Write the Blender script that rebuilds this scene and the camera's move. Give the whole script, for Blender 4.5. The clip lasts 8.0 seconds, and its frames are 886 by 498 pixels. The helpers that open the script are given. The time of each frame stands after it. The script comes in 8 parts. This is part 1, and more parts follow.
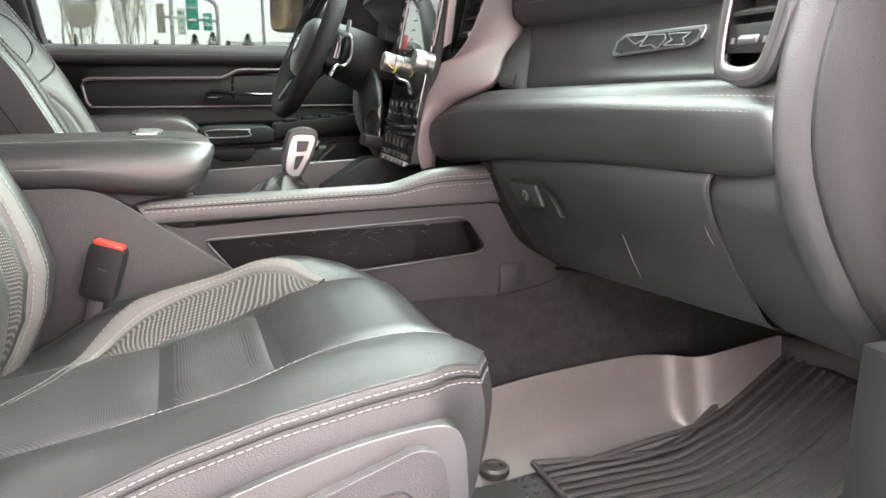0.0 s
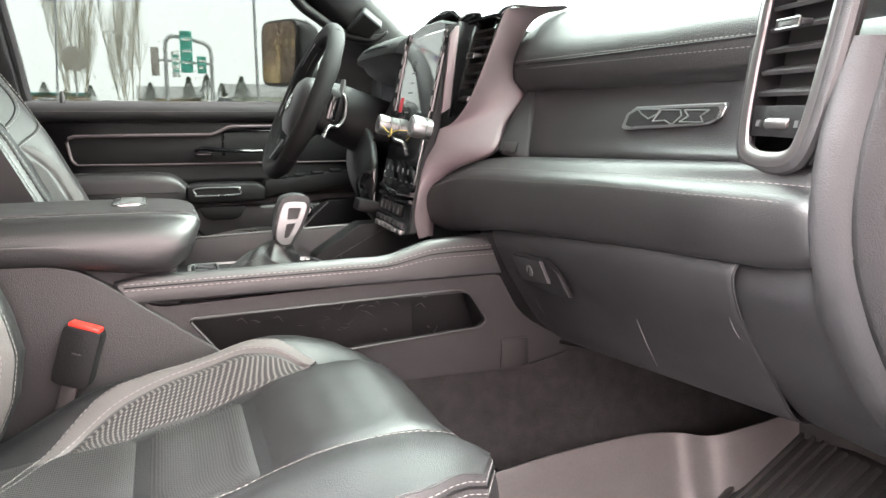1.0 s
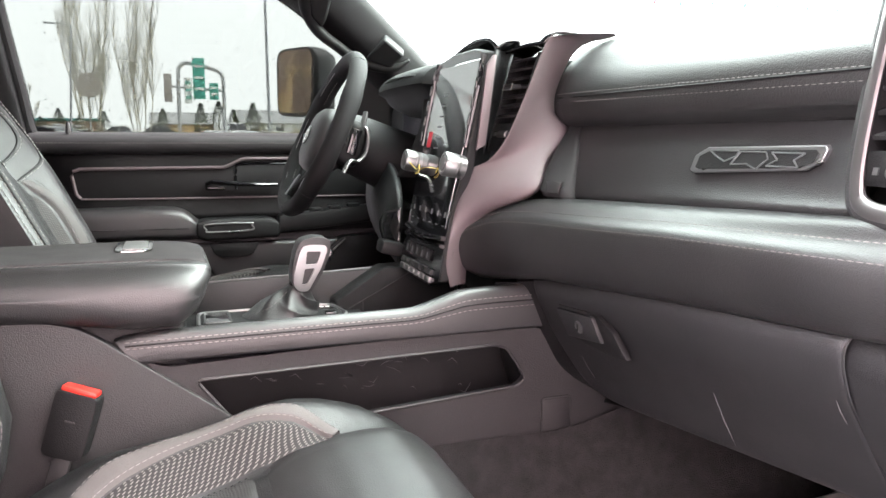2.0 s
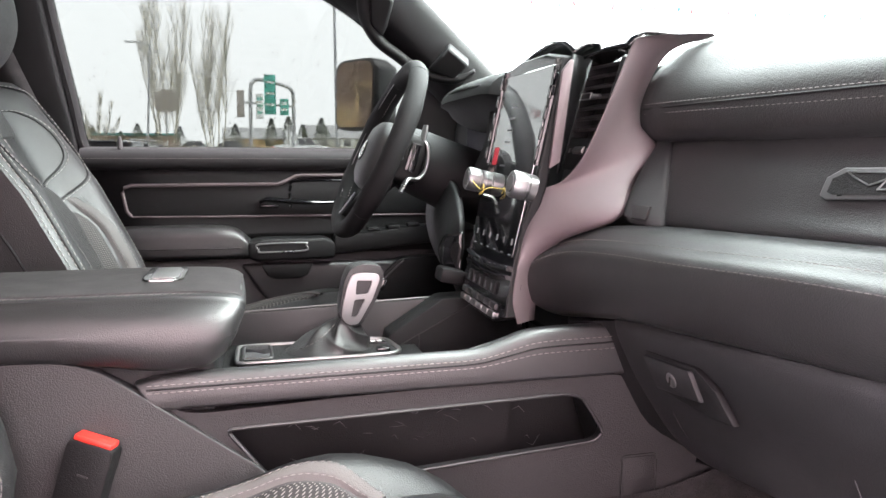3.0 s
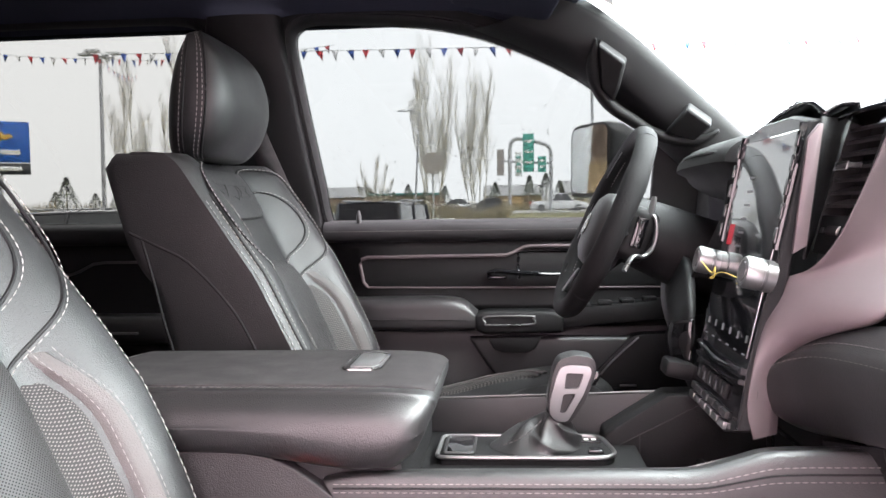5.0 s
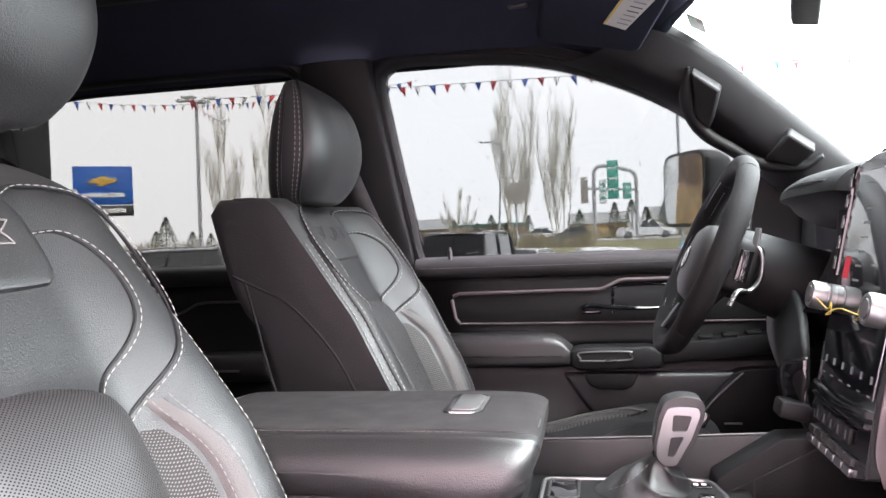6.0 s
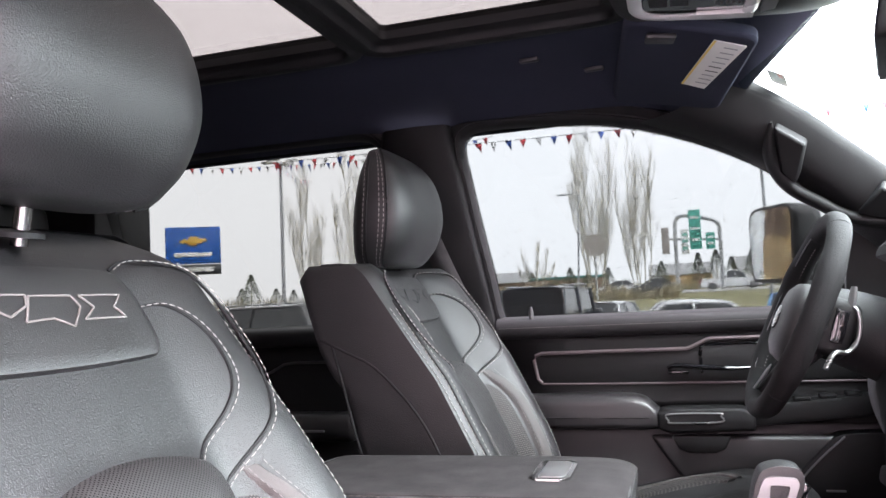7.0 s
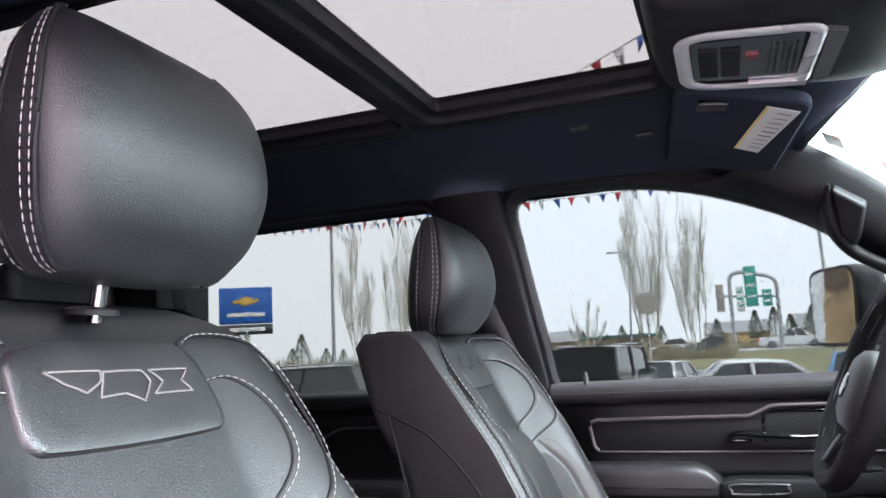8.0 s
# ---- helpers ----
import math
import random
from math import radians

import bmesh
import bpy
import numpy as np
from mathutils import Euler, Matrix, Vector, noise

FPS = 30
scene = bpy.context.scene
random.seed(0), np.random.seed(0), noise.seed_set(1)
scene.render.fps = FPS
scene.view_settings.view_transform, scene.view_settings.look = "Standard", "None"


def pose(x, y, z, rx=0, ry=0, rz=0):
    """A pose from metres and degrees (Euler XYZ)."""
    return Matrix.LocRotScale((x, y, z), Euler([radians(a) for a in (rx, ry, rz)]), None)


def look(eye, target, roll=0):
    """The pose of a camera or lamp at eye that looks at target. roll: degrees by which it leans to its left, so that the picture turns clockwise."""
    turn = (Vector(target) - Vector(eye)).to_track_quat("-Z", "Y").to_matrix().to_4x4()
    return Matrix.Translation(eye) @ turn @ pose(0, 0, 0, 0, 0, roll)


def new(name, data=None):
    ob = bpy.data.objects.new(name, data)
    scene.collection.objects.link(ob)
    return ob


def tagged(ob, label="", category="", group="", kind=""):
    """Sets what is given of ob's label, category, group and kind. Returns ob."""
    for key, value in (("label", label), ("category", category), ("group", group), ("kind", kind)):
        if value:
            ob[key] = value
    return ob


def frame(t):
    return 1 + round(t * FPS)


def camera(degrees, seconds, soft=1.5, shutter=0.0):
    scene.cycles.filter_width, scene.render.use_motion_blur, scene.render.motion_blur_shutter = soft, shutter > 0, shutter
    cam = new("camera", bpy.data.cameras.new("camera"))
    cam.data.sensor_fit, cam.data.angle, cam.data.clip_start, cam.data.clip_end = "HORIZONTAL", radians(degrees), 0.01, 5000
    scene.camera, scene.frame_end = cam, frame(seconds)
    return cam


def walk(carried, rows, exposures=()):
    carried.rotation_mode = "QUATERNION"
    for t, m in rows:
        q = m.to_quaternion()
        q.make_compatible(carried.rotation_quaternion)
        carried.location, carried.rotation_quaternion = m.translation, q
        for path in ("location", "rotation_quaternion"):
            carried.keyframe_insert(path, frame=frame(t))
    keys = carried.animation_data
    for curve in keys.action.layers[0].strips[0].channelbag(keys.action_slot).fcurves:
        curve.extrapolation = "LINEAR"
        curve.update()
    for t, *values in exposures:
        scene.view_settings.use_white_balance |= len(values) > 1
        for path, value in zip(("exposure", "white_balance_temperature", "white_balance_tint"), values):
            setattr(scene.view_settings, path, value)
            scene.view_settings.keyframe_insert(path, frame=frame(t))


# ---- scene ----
cam = camera(60.5, 8.0)
PATH = [
    (0, (0.036, -1.356, 1.462), (0.735, 0.626, 0.964), 0.1),
    (0.5, (0.042, -1.324, 1.481), (0.756, 0.666, 1.036), 0.1),
    (1, (0.051, -1.281, 1.501), (0.779, 0.715, 1.114), 0.1),
    (1.2, (0.055, -1.263, 1.505), (0.786, 0.735, 1.135), 0.1),
    (2.3, (0.056, -1.115, 1.517), (0.738, 0.912, 1.214), 0.4),
    (2.5, (0.062, -1.089, 1.517), (0.713, 0.947, 1.22), 0.4),
    (3, (0.098, -1.026, 1.518), (0.634, 1.048, 1.242), 0.3),
    (3.5, (0.138, -0.976, 1.526), (0.53, 1.132, 1.271), 0.1),
    (4, (0.16, -0.949, 1.533), (0.379, 1.187, 1.31), -0.2),
    (4.5, (0.168, -0.944, 1.545), (0.214, 1.208, 1.355), -0.8),
    (4.7, (0.172, -0.948, 1.548), (0.118, 1.206, 1.39), -0.8),
    (6, (0.153, -0.946, 1.565), (-0.259, 1.174, 1.54), -2.3),
    (6.5, (0.151, -0.954, 1.571), (-0.375, 1.141, 1.622), -2.7),
    (7, (0.151, -0.963, 1.58), (-0.467, 1.102, 1.718), -3.0),
    (7.5, (0.147, -0.97, 1.586), (-0.539, 1.065, 1.813), -3.1),
    (8, (0.147, -0.977, 1.594), (-0.588, 1.031, 1.905), -3.1),
]
EXPOSURES = [(0.0, 5.06, 6600, 9), (2.5, 4.93, 6500, 20), (4.5, 4.86, 6420, 23), (6.5, 4.88, 6380, 28), (8.0, 4.83, 5970, 22)]
walk(cam, [(t, look(eye, target, roll)) for t, eye, target, roll in PATH], EXPOSURES)

# ---- light: bright overcast sky, a wide soft sun high above ----
world = bpy.data.worlds.new("overcast_sky")
scene.world = world
world.use_nodes = True
wn, wl = world.node_tree.nodes, world.node_tree.links
sky = wn.new("ShaderNodeTexSky")
sky.sky_type, sky.sun_disc = 'NISHITA', False
sky.sun_elevation, sky.sun_rotation = radians(45), radians(105)
sky.air_density, sky.dust_density, sky.ozone_density = 1.0, 6.0, 1.0
grey = wn.new("ShaderNodeHueSaturation")
grey.inputs["Saturation"].default_value = 0.10
wl.new(sky.outputs[0], grey.inputs["Color"])
cloud = wn.new("ShaderNodeMix")
cloud.data_type = 'RGBA'
cloud.inputs["Factor"].default_value = 0.7
cloud.inputs["B"].default_value = (19.0, 19.4, 19.4, 1)
wl.new(grey.outputs[0], cloud.inputs["A"])
wl.new(cloud.outputs["Result"], wn["Background"].inputs["Color"])
wn["Background"].inputs["Strength"].default_value = 0.12

sun = new("sun", bpy.data.lights.new("sun", 'SUN'))
sun.data.energy, sun.data.angle, sun.data.color = 1.2, radians(60), (1.0, 0.97, 0.93)
sun.matrix_world = look((3.4, -0.8, 4.0), (0, 0, 0))

# ---- small modelling kit ----
def spline(pts, n, closed=False):
    """n + 1 points (n when closed) along a smooth curve through pts, evenly by control span."""
    p = [Vector(q) for q in pts]
    m, out = len(p), []
    spans = m if closed else m - 1
    for i in range(n if closed else n + 1):
        f = i / n * spans
        k = min(int(f), spans - 1)
        t = f - k
        if closed:
            a, b, c, d = (p[(k + j - 1) % m] for j in range(4))
        else:
            b, c = p[k], p[k + 1]
            a = p[k - 1] if k else b * 2 - c
            d = p[k + 2] if k + 2 < m else c * 2 - b
        out.append(0.5 * (2 * b + (c - a) * t + (2 * a - 5 * b + 4 * c - d) * t * t + (3 * b - a - 3 * c + d) * t ** 3))
    return out


def even(pts, step):
    """Points along a polyline, a fixed step apart."""
    out, left = [Vector(pts[0])], step
    for a, b in zip(pts, pts[1:]):
        a, b = Vector(a), Vector(b)
        ln = (b - a).length
        while ln >= left > 0:
            a = a + (b - a) * (left / ln)
            ln = (b - a).length
            out.append(a.copy())
            left = step
        left -= ln
    return out


def interp(x, knots):
    xs, ys = zip(*knots)
    return float(np.interp(x, xs, ys))


def ease(a, b, x):
    t = min(1.0, max(0.0, (x - a) / (b - a)))
    return t * t * (3 - 2 * t)


def grid(rows, close_u=False, close_v=False, cap=False):
    """A bmesh from rows of points; u runs along a row, v from row to row."""
    bm = bmesh.new()
    vs = [[bm.verts.new(p) for p in row] for row in rows]
    nv, nu = len(vs), len(vs[0])
    for j in range(nv if close_v else nv - 1):
        for i in range(nu if close_u else nu - 1):
            q = (vs[j][i], vs[j][(i + 1) % nu], vs[(j + 1) % nv][(i + 1) % nu], vs[(j + 1) % nv][i])
            if len(set(q)) == 4:
                bm.faces.new(q)
    if cap and close_u:
        bm.faces.new(vs[0][::-1])
        bm.faces.new(vs[-1])
    return bm


def skin(rows, nu, nv):
    """A smooth sheet through a net of control points."""
    fine = [spline(r, nu) for r in rows]
    cols = [spline([r[i] for r in fine], nv) for i in range(nu + 1)]
    return grid([[c[j] for c in cols] for j in range(nv + 1)])


def box(x0, x1, y0, y1, z0, z1, r=0.0, seg=2):
    bm = bmesh.new()
    bmesh.ops.create_cube(bm, size=1, matrix=Matrix.LocRotScale(((x0 + x1) / 2, (y0 + y1) / 2, (z0 + z1) / 2), None, (x1 - x0, y1 - y0, z1 - z0)))
    if r:
        bmesh.ops.bevel(bm, geom=bm.edges[:], offset=r, segments=seg, profile=0.5, affect='EDGES', clamp_overlap=True)
    return bm


def prism(poly, axis, lo, hi, r=0.0, seg=2):
    """A polygon (the two other coordinates, in x y z order) extruded along an axis, edges rounded."""
    def at(u, v, w):
        return {"x": (w, u, v), "y": (u, w, v), "z": (u, v, w)}[axis]
    bm = bmesh.new()
    a = [bm.verts.new(at(u, v, lo)) for u, v in poly]
    b = [bm.verts.new(at(u, v, hi)) for u, v in poly]
    n = len(poly)
    bm.faces.new(a), bm.faces.new(b)
    for i in range(n):
        bm.faces.new((a[i], a[(i + 1) % n], b[(i + 1) % n], b[i]))
    bmesh.ops.recalc_face_normals(bm, faces=bm.faces[:])
    if r:
        bmesh.ops.bevel(bm, geom=bm.edges[:], offset=r, segments=seg, profile=0.5, affect='EDGES', clamp_overlap=True)
    return bm


def tube(pts, radius, n=10, flat=1.0, up=(0, 0, 1), cap=True):
    """A round or flattened bar along points; radius: a number or one for each point."""
    p = [Vector(q) for q in pts]
    rows = []
    for i, q in enumerate(p):
        d = (p[min(i + 1, len(p) - 1)] - p[max(i - 1, 0)]).normalized()
        s = d.cross(Vector(up))
        s = s.normalized() if s.length > 1e-4 else d.orthogonal().normalized()
        w = s.cross(d)
        r = radius[i] if isinstance(radius, (list, tuple)) else radius
        rows.append([q + s * (r * math.cos(a)) + w * (r * flat * math.sin(a)) for a in (2 * math.pi * k / n for k in range(n))])
    return grid(rows, close_u=True, cap=cap)


def lathe(profile, at, axis, n=32):
    """A turned body: profile of (radius, height) about an axis through at."""
    z = Vector(axis).normalized()
    x = z.orthogonal().normalized()
    y = z.cross(x)
    rows = [[Vector(at) + z * h + (x * math.cos(a) + y * math.sin(a)) * max(r, 1e-4) for a in (2 * math.pi * k / n for k in range(n))] for r, h in profile]
    return grid(rows, close_u=True, cap=True)


def merge(*bms):
    out = bmesh.new()
    for b in bms:
        me = bpy.data.meshes.new("tmp")
        b.to_mesh(me)
        b.free()
        out.from_mesh(me)
        bpy.data.meshes.remove(me)
    return out


def turned(bm, m):
    bmesh.ops.transform(bm, matrix=m, verts=bm.verts[:])
    return bm


def dashes(pts, up, length=0.0052, gap=0.0028, wide=0.00058, high=0.0005):
    """Sewn thread: a row of short raised stitches along points; up: the surface's normal or one for each point."""
    line = even(pts, (length + gap) / 4)
    bm = bmesh.new()
    k = 0
    while k + 3 < len(line):
        a, b = line[k], line[min(k + int(4 * length / (length + gap) + 0.5), len(line) - 1)]
        d = (b - a).normalized()
        u = Vector(up).normalized()
        s = d.cross(u).normalized() * wide
        u = s.cross(d).normalized() * high
        ring = []
        for q, f in ((a, 0.4), ((a + b) / 2, 1.0), (b, 0.4)):
            ring.append([bm.verts.new(q + s * (f * c) + u * (f * e)) for c, e in ((1, 0), (0, 1.3), (-1, 0), (0, -1))])
        for r0, r1 in zip(ring, ring[1:]):
            for i in range(4):
                bm.faces.new((r0[i], r0[(i + 1) % 4], r1[(i + 1) % 4], r1[i]))
        k += 4
    return bm


def part(name, bm, material, parent=None, label="", solid=0.0, bevel=0.0, angle=38, flip=False):
    """Links a bmesh as one mesh object, under a thing or a part."""
    bmesh.ops.remove_doubles(bm, verts=bm.verts[:], dist=1e-5)
    bmesh.ops.recalc_face_normals(bm, faces=bm.faces[:])
    if flip:
        bmesh.ops.reverse_faces(bm, faces=bm.faces[:])
    me = bpy.data.meshes.new(name)
    bm.to_mesh(me)
    bm.free()
    me.shade_smooth()
    me.set_sharp_from_angle(angle=radians(angle))
    me.materials.append(material)
    ob = new(name, me)
    if parent is not None:
        ob.parent = parent
        if parent.type == 'EMPTY':
            ob.matrix_parent_inverse = Matrix.Translation(-parent.location)
    if label:
        ob["label"] = label
    if solid:
        s = ob.modifiers.new("thickness", 'SOLIDIFY')
        s.thickness, s.offset = solid, -1
    if bevel:
        b = ob.modifiers.new("round", 'BEVEL')
        b.width, b.segments, b.limit_method, b.angle_limit = bevel, 2, 'ANGLE', radians(40)
    return ob


def thing(name, base, label, category, group="", kind=""):
    ob = new(name)
    ob.location = base
    ob.empty_display_size = 0.05
    return tagged(ob, label, category, group, kind)


def seam(name, pts, parent, up, material, n=60, **kw):
    return part(name, dashes(spline(pts, n), up, **kw), material, parent)


def rounded(poly, r=0.012, k=4):
    out = []
    n = len(poly)
    for i in range(n):
        p, a, b = Vector((*poly[i], 0)), Vector((*poly[i - 1], 0)), Vector((*poly[(i + 1) % n], 0))
        ra, rb = min(r, (a - p).length * 0.45), min(r, (b - p).length * 0.45)
        s, e = p + (a - p).normalized() * ra, p + (b - p).normalized() * rb
        for j in range(k + 1):
            t = j / k
            q = s * (1 - t) ** 2 + p * 2 * t * (1 - t) + e * t * t
            out.append((q.x, q.y))
    return out


# ---- materials ----
def material(name, colour, rough, metal=0.0, grain=0.0, size=900.0, stain=0.12, stain_size=9.0, spec=0.5, kind="noise", spread=0.06, coat=0.0, tint=None, distance=0.002):
    m = bpy.data.materials.new(name)
    m.use_nodes = True
    nt = m.node_tree
    nd, lk = nt.nodes, nt.links
    b = nd["Principled BSDF"]
    b.inputs["Roughness"].default_value, b.inputs["Metallic"].default_value = rough, metal
    b.inputs["Specular IOR Level"].default_value = spec
    b.inputs["Coat Weight"].default_value = coat
    b.inputs["Coat Roughness"].default_value = 0.05
    pos = nd.new("ShaderNodeTexCoord").outputs["Object"]
    big = nd.new("ShaderNodeTexNoise")
    big.inputs["Scale"].default_value, big.inputs["Detail"].default_value = stain_size, 5
    lk.new(pos, big.inputs["Vector"])
    small = nd.new("ShaderNodeTexNoise")
    small.inputs["Scale"].default_value, small.inputs["Detail"].default_value = size * 0.35, 3
    lk.new(pos, small.inputs["Vector"])
    mixed = nd.new("ShaderNodeMath")
    mixed.operation = 'MULTIPLY_ADD'
    lk.new(small.outputs["Fac"], mixed.inputs[0])
    mixed.inputs[1].default_value = 0.5
    lk.new(big.outputs["Fac"], mixed.inputs[2])
    ramp = nd.new("ShaderNodeMapRange")
    ramp.inputs["From Min"].default_value, ramp.inputs["From Max"].default_value = 0.45, 1.05
    ramp.inputs["To Min"].default_value, ramp.inputs["To Max"].default_value = 1 - stain, 1 + stain
    lk.new(mixed.outputs[0], ramp.inputs["Value"])
    mul = nd.new("ShaderNodeVectorMath")
    mul.operation = 'SCALE'
    if tint:
        blend = nd.new("ShaderNodeMix")
        blend.data_type = 'RGBA'
        blend.inputs["A"].default_value, blend.inputs["B"].default_value = (*colour, 1), (*tint, 1)
        lk.new(big.outputs["Fac"], blend.inputs["Factor"])
        lk.new(blend.outputs["Result"], mul.inputs[0])
    else:
        mul.inputs[0].default_value = colour
    lk.new(ramp.outputs["Result"], mul.inputs["Scale"])
    lk.new(mul.outputs[0], b.inputs["Base Color"])
    rr = nd.new("ShaderNodeMapRange")
    rr.inputs["From Min"].default_value, rr.inputs["From Max"].default_value = 0.3, 0.7
    rr.inputs["To Min"].default_value, rr.inputs["To Max"].default_value = rough - spread, rough + spread
    lk.new(big.outputs["Fac"], rr.inputs["Value"])
    lk.new(rr.outputs["Result"], b.inputs["Roughness"])
    if grain:
        bump = nd.new("ShaderNodeBump")
        bump.inputs["Strength"].default_value, bump.inputs["Distance"].default_value = grain, distance
        if kind == "leather":
            cell = nd.new("ShaderNodeTexVoronoi")
            cell.inputs["Scale"].default_value = size * 0.5
            lk.new(pos, cell.inputs["Vector"])
            add = nd.new("ShaderNodeMath")
            add.operation = 'MULTIPLY_ADD'
            lk.new(cell.outputs["Distance"], add.inputs[0])
            add.inputs[1].default_value = -0.7
            lk.new(small.outputs["Fac"], add.inputs[2])
            lk.new(add.outputs[0], bump.inputs["Height"])
        else:
            lk.new(small.outputs["Fac"], bump.inputs["Height"])
        lk.new(bump.outputs[0], b.inputs["Normal"])
    return m


def perforated(name, colour, hole, pitch, rough=0.5, spec=0.8):
    """Leather with a regular grid of punched holes."""
    m = material(name, colour, rough, grain=0.15, size=1200, kind="leather", spec=0.9)
    nd, lk = m.node_tree.nodes, m.node_tree.links
    pos = nd.new("ShaderNodeTexCoord").outputs["Object"]
    axes = nd.new("ShaderNodeSeparateXYZ")
    lk.new(pos, axes.inputs[0])
    along = nd.new("ShaderNodeMath")
    along.operation = 'SUBTRACT'
    lk.new(axes.outputs["X"], along.inputs[0])
    lk.new(axes.outputs["Z"], along.inputs[1])
    flat = nd.new("ShaderNodeCombineXYZ")
    lk.new(along.outputs[0], flat.inputs["X"])
    lk.new(axes.outputs["Y"], flat.inputs["Y"])
    turn = nd.new("ShaderNodeMapping")
    turn.inputs["Rotation"].default_value = (0.0, 0.0, radians(45))
    lk.new(flat.outputs[0], turn.inputs["Vector"])
    cell = nd.new("ShaderNodeTexVoronoi")
    cell.voronoi_dimensions = '2D'
    cell.inputs["Randomness"].default_value = 0.0
    cell.inputs["Scale"].default_value = 1 / pitch
    lk.new(turn.outputs[0], cell.inputs["Vector"])
    edge = nd.new("ShaderNodeMapRange")
    edge.inputs["From Min"].default_value, edge.inputs["From Max"].default_value = 0.20, 0.30
    lk.new(cell.outputs["Distance"], edge.inputs["Value"])
    mix = nd.new("ShaderNodeMix")
    mix.data_type = 'RGBA'
    lk.new(edge.outputs["Result"], mix.inputs["Factor"])
    mix.inputs["A"].default_value = (*hole, 1)
    old = nd["Principled BSDF"].inputs["Base Color"].links[0].from_socket
    lk.new(old, mix.inputs["B"])
    lk.new(mix.outputs["Result"], nd["Principled BSDF"].inputs["Base Color"])
    shine = nd.new("ShaderNodeMath")
    shine.operation = 'MULTIPLY'
    lk.new(edge.outputs["Result"], shine.inputs[0])
    shine.inputs[1].default_value = spec
    lk.new(shine.outputs[0], nd["Principled BSDF"].inputs["Specular IOR Level"])
    return m


def glass(name, tint, rough=0.0, drops=0.0):
    """A thin pane: sees through, tinted, with a plain glossy reflection."""
    m = bpy.data.materials.new(name)
    m.use_nodes = True
    nd, lk = m.node_tree.nodes, m.node_tree.links
    nd.remove(nd["Principled BSDF"])
    clear = nd.new("ShaderNodeBsdfTransparent")
    clear.inputs["Color"].default_value = (*tint, 1)
    gloss = nd.new("ShaderNodeBsdfGlossy")
    gloss.inputs["Roughness"].default_value = 0.02
    fr = nd.new("ShaderNodeLayerWeight")
    fr.inputs["Blend"].default_value = 0.5
    steep = nd.new("ShaderNodeMath")
    steep.operation = 'POWER'
    lk.new(fr.outputs["Facing"], steep.inputs[0])
    steep.inputs[1].default_value = 5.0
    amount = nd.new("ShaderNodeMath")
    amount.operation = 'MULTIPLY_ADD'
    lk.new(steep.outputs[0], amount.inputs[0])
    amount.inputs[1].default_value, amount.inputs[2].default_value = 0.35, 0.015
    mix = nd.new("ShaderNodeMixShader")
    lk.new(amount.outputs[0], mix.inputs[0])
    lk.new(clear.outputs[0], mix.inputs[1])
    lk.new(gloss.outputs[0], mix.inputs[2])
    lk.new(mix.outputs[0], nd["Material Output"].inputs["Surface"])
    return m


def glow(name, colour, strength):
    m = bpy.data.materials.new(name)
    m.use_nodes = True
    b = m.node_tree.nodes["Principled BSDF"]
    b.inputs["Base Color"].default_value = (*colour, 1)
    b.inputs["Emission Color"].default_value, b.inputs["Emission Strength"].default_value = (*colour, 1), strength
    return m


LEATHER = material("black_leather", (0.0085, 0.0081, 0.0090), 0.47, grain=0.36, size=1500, kind="leather", stain=0.2, spec=0.68, distance=0.0012)
LEATHER_FINE = material("smooth_black_leather", (0.0125, 0.0118, 0.0126), 0.41, grain=0.20, size=1600, kind="leather", stain=0.14, spec=0.80)
PERF = perforated("perforated_black_leather", (0.024, 0.022, 0.023), (0.008, 0.009, 0.009), 0.0034)
PERF_GREY = perforated("perforated_two_tone", (0.022, 0.0205, 0.021), (0.15, 0.14, 0.135), 0.0037, 0.6, 0.2)
ACCENT = material("grey_leather", (0.078, 0.071, 0.070), 0.55, grain=0.2, size=1500, kind="leather", spec=0.3)
PAD = material("matt_padded_leather", (0.0185, 0.0178, 0.0184), 0.60, grain=0.28, size=1300, kind="leather", stain=0.14, spec=0.42)
RIM = material("matt_wheel_leather", (0.0095, 0.0092, 0.0098), 0.72, grain=0.25, size=1000, kind="leather", stain=0.12, spec=0.16)
SUEDE = material("black_suede", (0.034, 0.031, 0.032), 0.95, grain=0.3, size=2500, spec=0.1, stain=0.45, stain_size=25)
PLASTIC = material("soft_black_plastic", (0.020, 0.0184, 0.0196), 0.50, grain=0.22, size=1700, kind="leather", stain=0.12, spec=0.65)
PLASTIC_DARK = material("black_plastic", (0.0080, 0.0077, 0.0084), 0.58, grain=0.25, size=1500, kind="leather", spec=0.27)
SCUFFED = material("scuffed_black_plastic", (0.0205, 0.0188, 0.0200), 0.52, grain=0.32, size=1500, kind="leather", stain=0.3, stain_size=14, spec=0.42)
GLOSS_BLACK = material("piano_black", (0.006, 0.006, 0.007), 0.08, stain=0.0, spread=0.02, coat=0.6)
SCREEN = material("dark_screen_glass", (0.006, 0.006, 0.007), 0.03, stain=0.0, spread=0.0, spec=1.0, coat=1.0)
SCREEN.node_tree.nodes["Principled BSDF"].inputs["Coat IOR"].default_value = 4.0
# satin gunmetal, with the pinkish cast of the light put into its colour
BEZEL = material("rose_cast_gunmetal", (0.138, 0.108, 0.114), 0.58, metal=0.35, stain=0.05, size=300, spread=0.04)
CHROME = material("satin_chrome", (0.33, 0.325, 0.325), 0.22, metal=1.0, stain=0.03, spread=0.03)
